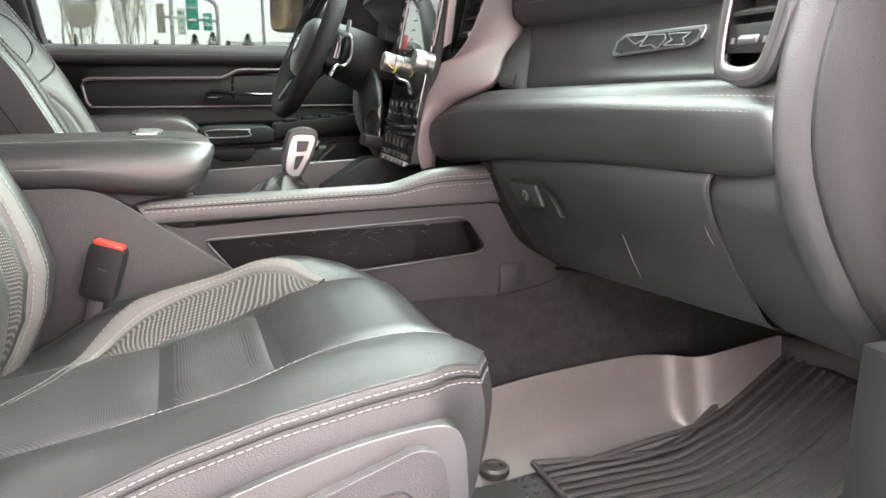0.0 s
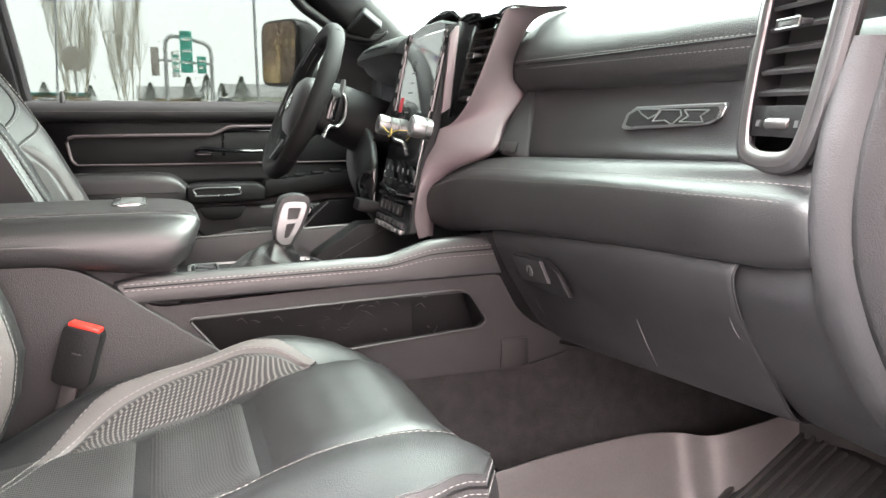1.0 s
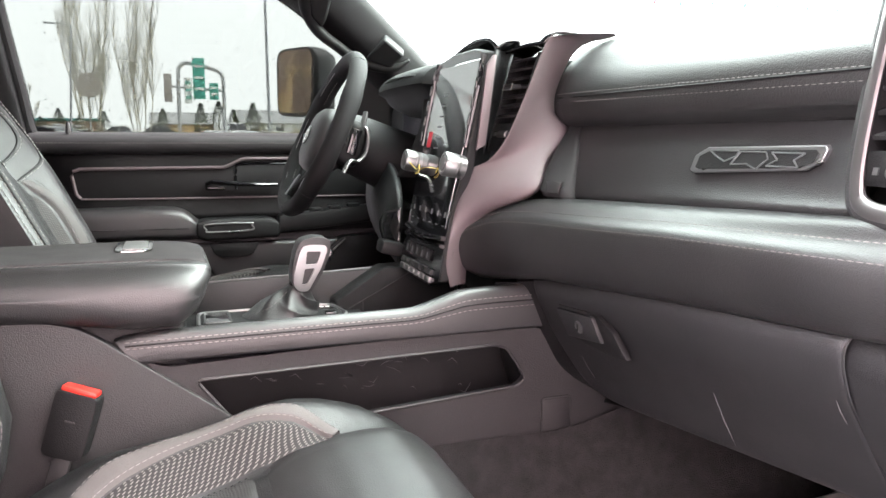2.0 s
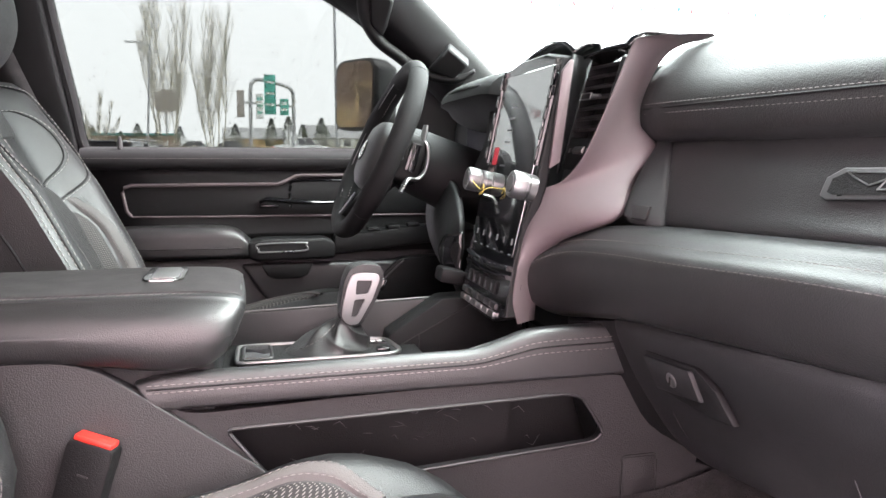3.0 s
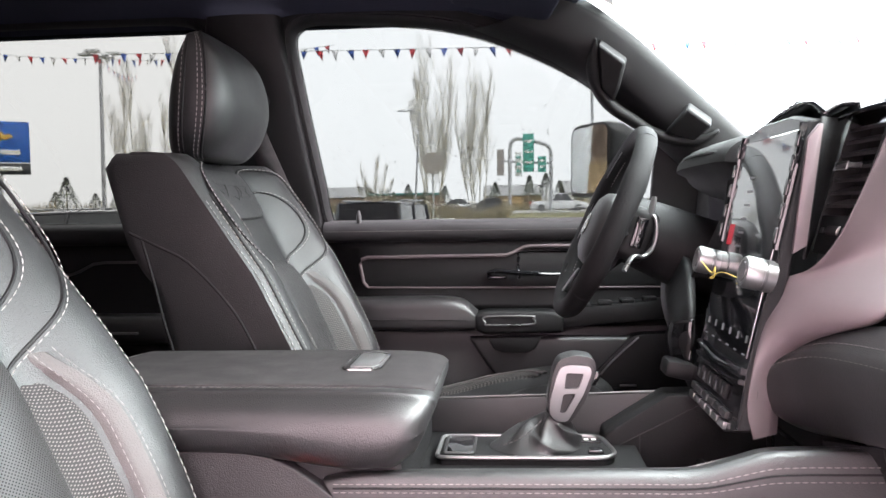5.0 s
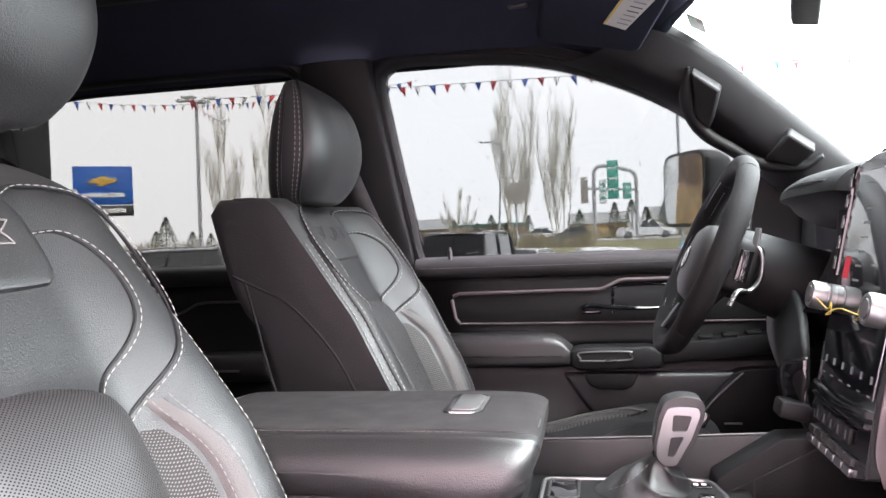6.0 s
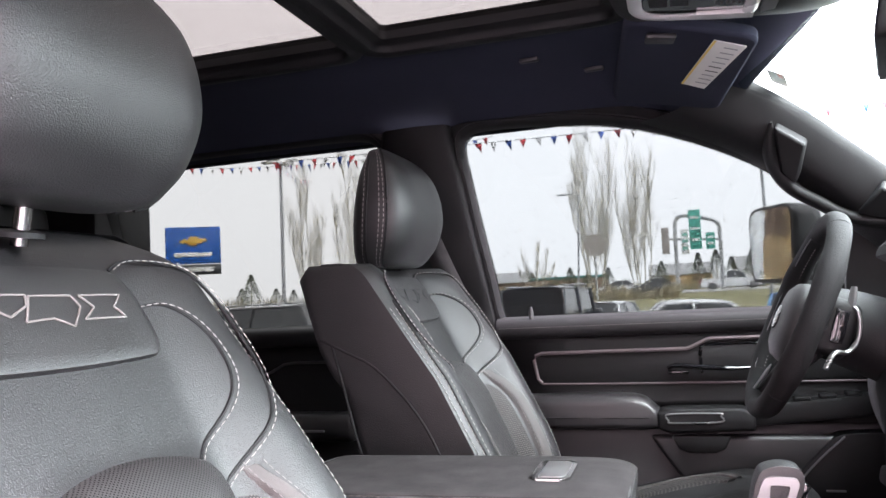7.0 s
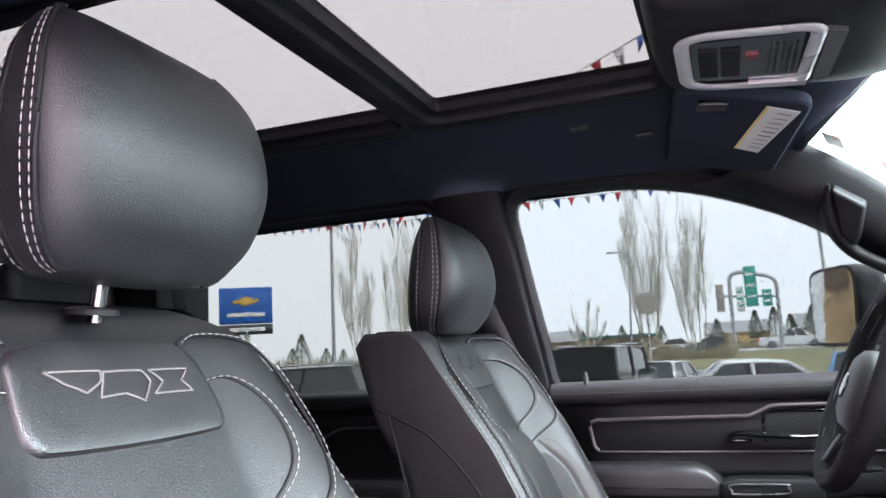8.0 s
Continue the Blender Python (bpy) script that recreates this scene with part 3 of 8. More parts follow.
rows = []
for k in range(9):
    t = k / 8
    row = []
    for i in range(17):
        a, b = shield(-0.78 + 1.56 * i / 16)
        row.append(a.lerp(b, t) + Vector((0.25, 0, 0.35)) * (0.07 * math.sin(math.pi * t)))
    rows.append(row)
window_1 = part("window_1", grid(rows), PANE_FRONT, solid=0.005)
tagged(window_1, "clear sloping windshield glass", "windshield", kind="structure")
for side in (1, -1):
    A = [(0.10, 0.722, 1.935), (0.20, 0.738, 1.898), (0.30, 0.752, 1.852), (0.40, 0.770, 1.788), (0.50, 0.795, 1.700), (0.62, 0.826, 1.595), (0.72, 0.84, 1.52)]
    B = [(0.30, 0.640, 1.992), (0.335, 0.655, 1.975), (0.42, 0.682, 1.920), (0.53, 0.720, 1.832), (0.63, 0.752, 1.752), (0.76, 0.79, 1.648), (0.86, 0.81, 1.57)]
    rows = []
    for a, b in zip(spline(A, 24), spline(B, 24)):
        c = (a + b) / 2 + Vector((-0.012, -0.030, -0.022))
        d = b + Vector((0.010, 0.040, 0.0))
        e = a + Vector((0.0, 0.045, 0.0))
        rows.append([Vector((p.x, side * p.y, p.z)) for p in (e, a, a.lerp(c, 0.55) + Vector((0, -0.008, -0.004)), c, c.lerp(b, 0.6) + Vector((-0.004, -0.008, 0)), b, d)])
    fine = [spline(r, 14) for r in rows]
    ob = part("front_pillar", grid(fine), PLASTIC_DARK, None, solid=0.0)
    tagged(ob, "dark grey front pillar trim beside the windshield", "pillar", kind="structure")

# ================= dashboard =================
dash = thing("dashboard", (0.7, 0.0, 1.12), "black leather-wrapped truck dashboard with pale stitching and rose-grey metal bezel", "dashboard")
body = []
for y in (-0.835, -0.75, -0.4, -0.16, 0.16, 0.4, 0.75, 0.84):
    up_ = 0.042 * ease(-0.24, -0.16, y)
    body.append([(1.12, y, 1.555 + up_ * 0.5), (0.95, y, 1.585 + up_), (0.80, y, 1.595 + up_), (0.70, y, 1.590 + up_), (0.652, y, 1.57 + up_ * 0.6), (0.632, y, 1.52), (0.655, y, 1.44), (0.660, y, 1.36), (0.675, y, 1.28), (0.715, y, 1.185), (0.76, y, 1.160), (0.90, y, 1.13), (1.12, y, 1.14)])
part("dash_core", skin(body, 48, 14), PLASTIC_DARK, dash)


def pad_profile(y):
    e = ease(-0.205, -0.128, y)
    b = 0.008 * e * e
    c = interp(-y, ((0.10, 0.0), (0.15, 0.004), (0.30, 0.022), (0.45, 0.036), (0.60, 0.048), (0.7, 0.052)))
    return [(0.95, y, 1.640 - c), (0.80, y, 1.663 - c), (0.70, y, 1.669 - c), (0.640 + b * 0.7, y, 1.652 - c * 0.8), (0.606 + b * 0.8, y, 1.618 - c * 0.35), (0.589 + b, y, 1.588), (0.585 + b, y, 1.566), (0.588 + b, y, 1.547), (0.597 + b, y, 1.534 + 0.012 * (-y - 0.13)), (0.612 + b, y, 1.530), (0.64, y, 1.533)]


stations = [-0.1255, -0.128, -0.132, -0.142, -0.16, -0.19, -0.24, -0.34, -0.45, -0.56, -0.64, -0.688]
upper = part("upper_pad", skin([pad_profile(y) for y in stations], 44, 40), PAD, dash, "padded black leather upper roll")
for name, z, dx in (("upper_stitching", 1.578, -0.0005), ("upper_stitching", 1.566, -0.0008)):
    seam(name, [(0.586 + 0.008 * ease(-0.205, -0.128, y) ** 2 + dx, y, z - 0.001 * i) for i, y in enumerate((-0.135, -0.20, -0.35, -0.5, -0.683))], upper, (-1, 0, 0.1), THREAD, n=90)
part("upper_welt", tube([(0.5855 + 0.008 * ease(-0.205, -0.128, y) ** 2, y, 1.572) for y in (-0.130, -0.15, -0.20, -0.35, -0.5, -0.687)], 0.0016, 6), PLASTIC_DARK, upper)


def mid_low(y):
    return 1.427 + 0.045 * (-y - 0.14)


mid_rows = []
for y in (-0.224, -0.228, -0.25, -0.40, -0.55, -0.675, -0.690):
    s = 0.008 if y in (-0.224,) else 0.0
    zl = mid_low(y)
    lean = ease(-0.40, -0.228, y)
    mid_rows.append([(0.620 + s, y, 1.545), (0.606 + s, y, 1.530), (0.600 + s, y, 1.515), (0.592 + s, y, 1.49), (0.584 + s, y, 1.465), (0.576 + s, y, zl + 0.006), (0.582 + s, y, zl - 0.002), (0.61, y, zl - 0.006)])
    mid_rows[-1] = [(px, py + lean * (pz - 1.434) * 0.41, pz) for px, py, pz in mid_rows[-1]]
upper_bin = part("upper_bin_door", skin(mid_rows, 30, 24), BIN_DOOR, dash, "flat black storage door with a silver badge")
SIDE_LEFT = ((1.424, 0.566, -0.190), (1.438, 0.546, -0.182), (1.46, 0.556, -0.171), (1.482, 0.570, -0.162), (1.505, 0.588, -0.152), (1.526, 0.606, -0.144), (1.542, 0.612, -0.138))
side_rows = []
for z, xl, yl in SIDE_LEFT:
    yr_, xr = -0.1805 - (1.529 - z) * 0.41, interp(z, ((1.424, 0.575), (1.44, 0.5755), (1.465, 0.5835), (1.49, 0.5915), (1.515, 0.5995), (1.542, 0.612)))
    side_rows.append([(xl + 0.012, yl + 0.012, z), (xl, yl, z), (xl * 0.55 + xr * 0.45 - 0.003, yl * 0.55 + yr_ * 0.45, z), (xr - 0.0005, yr_ + 0.003, z), (xr + 0.008, yr_, z)])
side_panel = part("side_panel", skin(side_rows, 14, 16), PLASTIC_SHADED, dash)
part("small_cover", turned(box(-0.002, 0.002, -0.016, 0.016, -0.009, 0.009, 0.0015), pose(0.5570, -0.196, 1.4455, 0, 24, 16)), PLASTIC, side_panel)

# silver badge: raised frame with dark field and angular plain bars


def on_mid(y, z, lift=0.0):
    return (interp(z, ((1.44, 0.576), (1.465, 0.584), (1.49, 0.592), (1.515, 0.600))) - lift, y, z)


badge_poly = [(-0.462, 1.481), (-0.464, 1.497), (-0.481, 1.506), (-0.636, 1.510), (-0.640, 1.506), (-0.637, 1.495), (-0.622, 1.487), (-0.470, 1.478)]


def flat_on(fn, poly, lift, deep):
    bm = bmesh.new()
    a = [bm.verts.new(fn(u, v, lift)) for u, v in poly]
    b = [bm.verts.new(fn(u, v, lift - deep)) for u, v in poly]
    bm.faces.new(a), bm.faces.new(b[::-1])
    for i in range(len(a)):
        bm.faces.new((a[i - 1], a[i], b[i], b[i - 1]))
    return bm


badge = part("badge", flat_on(on_mid, badge_poly, 0.005, 0.006), SILVER, upper_bin, "silver badge plate with angular bars", bevel=0.0012)
cy0, cz0 = -0.551, 1.4945
inner = [(cy0 + (y - cy0) * 0.90, cz0 + (z - cz0) * 0.72) for y, z in badge_poly]
field = part("badge_field", flat_on(on_mid, inner, 0.0058, 0.002), PLASTIC_DARK, badge)
MARKS = [[(0.0, 1.0), (0.36, 1.0), (0.34, 0.64), (0.22, 0.30), (0.10, 0.62)],
         [(0.38, 0.95), (0.66, 0.95), (0.70, 0.55), (0.60, -0.10), (0.48, 0.20), (0.30, 0.12)],
         [(0.72, 0.95), (1.05, 0.95), (0.96, 0.52), (1.02, 0.12), (0.70, 0.12), (0.80, 0.52)]]


def outline(fn, poly, r):
    """A thin raised line round a polygon on a surface."""
    bms = []
    for i in range(len(poly)):
        a, b = poly[i - 1], poly[i]
        bms.append(tube([fn(*a), fn(*b)], r, 6))
    return merge(*bms)


for shape in MARKS:
    part("badge_bar", outline(lambda y, z: on_mid(y, z, 0.0062), [(-0.487 - 0.124 * u, 1.4875 + 0.0155 * v) for u, v in shape], 0.0009), SILVER, field)

# padded ledge
LEDGE = [(-0.079, 1.350, 0.456, 1.322, 0.50), (-0.083, 1.365, 0.455, 1.311, 0.505), (-0.095, 1.381, 0.460, 1.305, 0.515), (-0.118, 1.393, 0.472, 1.304, 0.53), (-0.16, 1.404, 0.486, 1.310, 0.55), (-0.24, 1.411, 0.499, 1.322, 0.565),
         (-0.35, 1.416, 0.508, 1.330, 0.572), (-0.50, 1.424, 0.522, 1.341, 0.576), (-0.65, 1.429, 0.536, 1.351, 0.578), (-0.74, 1.432, 0.546, 1.357, 0.580), (-0.785, 1.432, 0.553, 1.368, 0.58), (-0.800, 1.424, 0.562, 1.386, 0.585)]


def ledge_profile(y, zt, xs, zb, xb):
    zk = min(mid_low(y) + 0.001, zt + 0.022)
    return [(0.62, y, zk - 0.004), (xb, y, zk), ((xb + xs) / 2 + 0.004, y, (zk + zt) / 2 + 0.007), (xs + 0.014, y, zt + 0.004), (xs + 0.002, y, zt - 0.005), (xs - 0.003, y, zt * 0.78 + zb * 0.22), (xs - 0.001, y, zt * 0.5 + zb * 0.5),
            (xs + 0.008, y, zt * 0.2 + zb * 0.8), (xs + 0.020, y, zb + 0.003), (xs + 0.045, y, zb), (0.62, y, zb + 0.004)]


ledge = part("padded_ledge", skin([ledge_profile(*s) for s in LEDGE], 50, 60), LEATHER_FINE, dash, "padded black leather ledge with pale double stitching")
for off in (0, 1):
    pts = [(xs + (0.013 if off else -0.0012), y - 0.0 * off, zt + (0.0055 if off else -0.009)) for y, zt, xs, zb, xb in LEDGE[1:-1]]
    head = [(0.4540, -0.086, 1.322), (0.4522, -0.084, 1.345)] if not off else [(0.466, -0.0815, 1.345)]
    seam("ledge_stitching", head + pts, ledge, (-0.5, 0, 0.8), THREAD, n=140)

# lower glove box and the panels round it
glove_rows = []
for f, yl, in ((0.0, 0), (0.03, 0), (0.35, 0), (0.7, 0), (0.97, 0), (1.0, 0)):
    L = [(0.566, -0.195, 1.334), (0.534, -0.199, 1.314), (0.552, -0.203, 1.262), (0.578, -0.212, 1.213), (0.604, -0.232, 1.170), (0.632, -0.270, 1.146), (0.68, -0.29, 1.140)]
    R = [(0.600, -0.705, 1.372), (0.566, -0.700, 1.349), (0.583, -0.690, 1.305), (0.618, -0.678, 1.262), (0.664, -0.668, 1.205), (0.706, -0.660, 1.157), (0.75, -0.66, 1.152)]
    lift = 0.006 if f in (0.0, 1.0) else 0.0
    glove_rows.append([Vector(a).lerp(Vector(b), f) + Vector((lift - 0.006 - 0.010 * math.sin(math.pi * f), 0, 0.004 * math.sin(math.pi * f))) for a, b in zip(L, R)])
glove = part("glove_box_door", skin(glove_rows, 30, 30), PLASTIC_SHADED, dash, "black glove box door with light scuffs")
for a, b in (((0.556, -0.555, 1.262), (0.590, -0.553, 1.200)), ((0.566, -0.276, 1.222), (0.585, -0.280, 1.190)), ((0.576, -0.684, 1.296), (0.592, -0.683, 1.272))):
    part("scuff", tube([a, Vector(a).lerp(Vector(b), 0.5) + Vector((-0.0012, 0, 0)), b], [0.0002, 0.0006, 0.0002], 5), DARK_METAL, glove)
LATCH = Matrix(((1, 0, -0.3, 0.5446), (0, -1, 0, -0.292), (0, 0, 1, 1.268), (0, 0, 0, 1)))
cupb = part("latch_recess", turned(prism([(-0.028, 0.026), (0.075, 0.034), (0.105, 0.018), (0.125, -0.012), (0.085, -0.018), (-0.010, -0.018)], "x", -0.004, 0.006, 0.0025), LATCH), PLASTIC_DARK, glove)
latch = part("glove_latch", turned(prism([(-0.025, 0.022), (0.071, 0.030), (0.081, -0.002), (-0.007, -0.014)], "x", -0.010, 0.002, 0.003), LATCH), PLASTIC_SHADED, glove, "black paddle latch")
part("lock_cylinder", lathe([(0.0085, 0.0), (0.0085, 0.002), (0.007, 0.003), (0.0, 0.003)], (0.5325, -0.326, 1.277), (-0.95, 0, -0.28), 20), STEEL, latch, "round silver lock")
part("key_slot", turned(box(-0.0008, 0.0008, -0.0011, 0.0011, -0.0055, 0.0055), pose(0.5295, -0.326, 1.2762, 25, -16, 0)), INK, latch)
low_rows = []
for z, xs in ((1.56, 0.570), (1.519, 0.562), (1.47, 0.551), (1.42, 0.549), (1.375, 0.557), (1.335, 0.574), (1.305, 0.590), (1.27, 0.613), (1.239, 0.636), (1.21, 0.664), (1.185, 0.690), (1.160, 0.716), (1.148, 0.735)):
    w = ease(1.440, 1.475, z)
    g = 0.026 * ease(1.33, 1.365, z) * (1 - w)
    low_rows.append([(xs - 0.003 + 0.09 * w + g, -0.655, z), (xs - 0.003 + 0.098 * w + g, -0.70, z), (xs - 0.001 + 0.085 * w + g, -0.76 - 0.015 * w, z), (xs + 0.001 + 0.026 * w + g * 0.8, -0.785 - 0.007 * w, z), (xs - 0.002, -0.800, z), (xs + 0.006, -0.816, z), (xs + 0.020, -0.823, z)])
part("end_column", skin(low_rows, 28, 48), PLASTIC_SHADED, dash, "curved black dash end")
cap_rows = []
for z, xs in ((1.60, 0.600), (1.519, 0.580), (1.449, 0.567), (1.375, 0.576), (1.305, 0.609), (1.239, 0.654), (1.189, 0.703), (1.15, 0.74)):
    cap_rows.append([(xs + 0.002, -0.8225, z), (xs + 0.006, -0.829, z), (xs + 0.03, -0.838, z), (xs + 0.10, -0.841, z), (xs + 0.25, -0.841, z)])
part("end_cover", skin(cap_rows, 16, 30), PLASTIC_DARK, dash, "flat dark end cover")
part("lower_valance", skin([[(0.50, -0.128, 1.300), (0.516, -0.140, 1.268), (0.552, -0.152, 1.215), (0.60, -0.160, 1.16), (0.69, -0.165, 1.105)], [(0.535, -0.200, 1.313), (0.555, -0.206, 1.262), (0.582, -0.215, 1.213), (0.610, -0.235, 1.168), (0.71, -0.26, 1.125)]], 14, 6), PLASTIC_DARK, dash)
part("under_tray", skin([[(0.66, -0.16, 1.115), (0.70, -0.30, 1.128), (0.735, -0.52, 1.136), (0.76, -0.70, 1.146), (0.77, -0.83, 1.150)], [(0.86, -0.16, 1.09), (0.90, -0.30, 1.10), (0.92, -0.52, 1.11), (0.93, -0.70, 1.12), (0.95, -0.83, 1.12)], [(1.12, -0.16, 1.12), (1.12, -0.30, 1.12), (1.12, -0.52, 1.12), (1.12, -0.70, 1.12), (1.12, -0.83, 1.12)]], 20, 10), PLASTIC_DARK, dash, solid=0.006)


def vent(name, m, half, top, bottom, slats, wheel_at, parent, rim):
    """An air vent in its own plane: u to the passenger's right (-y), v up, w out of the dash (-x)."""
    # local: x = -w, y = -u, z = v
    root = part(name, turned(merge(prism([(-half * 0.86, bottom), (half * 0.86, bottom), (half, top), (-half, top)], "x", 0.028, 0.034, 0.0)), m), INK, parent)
    if rim:
        loop = spline([(0, -half * 1.10, top + 0.01), (0, -half * 1.06, (top + bottom) / 2), (0, -half * 0.92, bottom + 0.004), (0, -half * 0.55, bottom - 0.018), (0, half * 0.55, bottom - 0.018), (0, half * 0.92, bottom + 0.004), (0, half * 1.06, (top + bottom) / 2), (0, half * 1.10, top + 0.01)], 48)
        part("vent_rim", turned(tube([tuple(p) for p in loop], 0.0075, 10, 0.55, up=(1, 0, 0)), m), DARK_METAL, root, "satin metal vent rim")
        part("vent_surround", turned(tube([(p.x + 0.006, p.y * 1.12, p.z * 1.0 - 0.003) for p in loop], 0.010, 10, 0.9, up=(1, 0, 0)), m), PLASTIC, root)
    wall = [(-half, top), (-half * 0.9, bottom + 0.03), (-half * 0.80, bottom + 0.004), (half * 0.80, bottom + 0.004), (half * 0.9, bottom + 0.03), (half, top)]
    part("vent_throat", turned(grid([[(0.003, u, v) for u, v in wall], [(0.032, u * 0.94, v) for u, v in wall]]), m), PLASTIC_DARK, root)
    part("wheel_plate", turned(prism([(-half * 0.84, bottom), (half * 0.84, bottom), (half * 0.90, wheel_at + 0.016), (-half * 0.90, wheel_at + 0.016)], "x", 0.004, 0.012, 0.001), m), PLASTIC_DARK, root)
    for i in range(slats):
        v = wheel_at + 0.028 + (top - wheel_at - 0.034) * i / max(1, slats - 1)
        w = half * interp(v, ((bottom, 0.86), (top, 0.99)))
        part("slat", turned(prism([(0.006, v - 0.0035), (0.004, v), (0.007, v + 0.0012), (0.026, v + 0.006), (0.027, v + 0.002)], "y", -w, w), m), PLASTIC, root)
    vm = wheel_at + 0.028 + (top - wheel_at - 0.034) * (slats // 2) / max(1, slats - 1)
    part("vent_tab", turned(merge(box(-0.008, 0.006, -half * 0.36, half * 0.36, vm - 0.003, vm + 0.003, 0.002), box(-0.010, -0.006, -half * 0.34, half * 0.34, vm - 0.004, vm + 0.004, 0.002)), m), PLASTIC, root, "ribbed vent tab")
    part("tab_edge", turned(tube([(-0.0102, u * half * 0.34, vm + v) for u, v in ((-1, -0.004), (1, -0.004), (1, 0.004), (-1, 0.004), (-1, -0.004))], 0.0009, 6), m), STEEL, root, "bright edge of the vent tab")
    part("thumb_wheel", turned(merge(lathe([(0.004, -half * 0.36), (0.0055, -half * 0.34), (0.0055, half * 0.34), (0.004, half * 0.36)], (0.006, 0, wheel_at), (0, 1, 0), 18)), m), DARK_METAL, root)
    for s in (-1, 1):
        part("wheel_mark", turned(box(0.0025, 0.004, s * half * 0.60 - 0.003, s * half * 0.60 + 0.003, wheel_at - 0.003, wheel_at + 0.003), m), STEEL, root)
    return root


right_vent = Matrix(((1, 0.22, 0.10, 0.573), (0, 1, -0.10, -0.738), (0, 0, 1, 1.546), (0, 0, 0, 1)))
vent("right_air_vent", right_vent, 0.050, 0.075, -0.068, 6, -0.056, dash, True)
centre_vent = Matrix(((1, -0.05, 0.31, 0.539), (0, 1, 0.0, -0.091), (0, 0, 1, 1.58), (0, 0, 0, 1)))
vent("centre_air_vent", centre_vent, 0.040, 0.058, -0.086, 7, -0.060, dash, False)
part("vent_cheek", skin([[(0.507, -0.106, 1.642), (0.562, -0.046, 1.644)], [(0.490, -0.106, 1.490), (0.516, -0.046, 1.490)]], 6, 6), PLASTIC_DARK, dash, solid=0.003)
part("vent_housing", prism([(0.580, 1.47), (0.618, 1.630), (0.66, 1.635), (0.66, 1.47)], "y", -0.118, 0.10, 0.004), BODY_BLACK, dash)
part("vent_cowl", skin([[(0.58, -0.05, 1.636), (0.545, -0.05, 1.650), (0.53, -0.055, 1.640)], [(0.60, -0.11, 1.660), (0.56, -0.11, 1.664), (0.540, -0.11, 1.646)], [(0.62, -0.165, 1.664), (0.572, -0.168, 1.664), (0.553, -0.163, 1.648)]], 10, 10), GLOSS_BLACK, dash, solid=0.004)

# rose-grey bezel beside the screen
BL = [(0.566, -0.172, 1.656), (0.556, -0.167, 1.648), (0.531, -0.156, 1.577), (0.508, -0.141, 1.514), (0.490, -0.120, 1.482), (0.472, -0.096, 1.468), (0.462, -0.089, 1.444), (0.446, -0.094, 1.40), (0.436, -0.100, 1.36), (0.431, -0.103, 1.325), (0.438, -0.102, 1.292)]
BR = [(0.66, -0.176, 1.664), (0.612, -0.149, 1.646), (0.590, -0.127, 1.590), (0.588, -0.131, 1.553), (0.602, -0.146, 1.526), (0.564, -0.160, 1.482), (0.534, -0.180, 1.438), (0.492, -0.118, 1.404), (0.474, -0.084, 1.366), (0.464, -0.086, 1.323), (0.458, -0.094, 1.294)]
rows = []
for a, b in zip(spline(BL, 60), spline(BR, 60)):
    d = b - a
    out = Vector((-0.55, -0.80, 0.1)) * min(0.007, 0.10 * d.length)
    rows.append(spline([a + Vector((0.012, 0.016, 0)), a + Vector((0.001, 0.002, 0)), a.lerp(b, 0.12) + out * 0.75, a.lerp(b, 0.5) + out, a.lerp(b, 0.85) + out * 0.7, b, b + Vector((0.012, 0.012, -0.002))], 18))
part("metal_bezel", grid(rows), BEZEL, dash, "rose-grey satin metal bezel")

# centre stack: glossy slab with the upright screen, knobs and buttons
stack = thing("centre_stack", (0.46, 0.0, 1.30), "glossy black centre stack with an upright touch screen", "control panel")


def slab(u, v, lift=0.0):
    """A point of the stack's leaning face: u across (left positive), v height."""
    return Vector((0.420 + (v - 1.30) * 0.222 - lift, u, v))


def face(poly, lift, deep):
    return flat_on(lambda u, v, l: tuple(slab(u, v, l)), poly, lift, deep)


face_poly = [(0.116, 1.640), (0.060, 1.650), (-0.040, 1.650), (-0.098, 1.640), (-0.104, 1.53), (-0.106, 1.47), (-0.094, 1.42), (-0.096, 1.36), (-0.104, 1.30), (-0.06, 1.288), (0.06, 1.288), (0.104, 1.30), (0.106, 1.36), (0.112, 1.47)]
panel = part("face_panel", face(face_poly, 0.0, 0.016), PLASTIC_DARK, stack, bevel=0.003)
part("face_gloss", face([(u * 0.985, 1.47 + (v - 1.47) * 0.985) for u, v in face_poly], 0.0012, 0.002), GLOSS_BLACK, panel)
part("screen", face([(0.103, 1.630), (-0.083, 1.631), (-0.088, 1.50), (-0.084, 1.378), (0.098, 1.378), (0.102, 1.50)], 0.0025, 0.003), SCREEN, panel, "dark reflective touch screen", bevel=0.001)
for s in (1, -1):
    edge = [(s * 0.110, 1.638), (s * 0.113, 1.60), (s * 0.109, 1.50)] if s > 0 else [(-0.090, 1.637), (-0.097, 1.60), (-0.098, 1.50)]
    part("side_key_strip", tube(spline([slab(u, v, 0.002) for u, v in edge], 14), 0.004, 8), GLOSS_BLACK, panel)
    for k in range(5):
        v = 1.62 - 0.026 * k
        part("side_key", turned(box(-0.002, 0.002, -0.004, 0.004, -0.009, 0.009, 0.001), pose(*slab(edge[1][0] + s * 0.000, v, 0.0055), 0, 12.5, 0)), GLOSS_BLACK, panel)
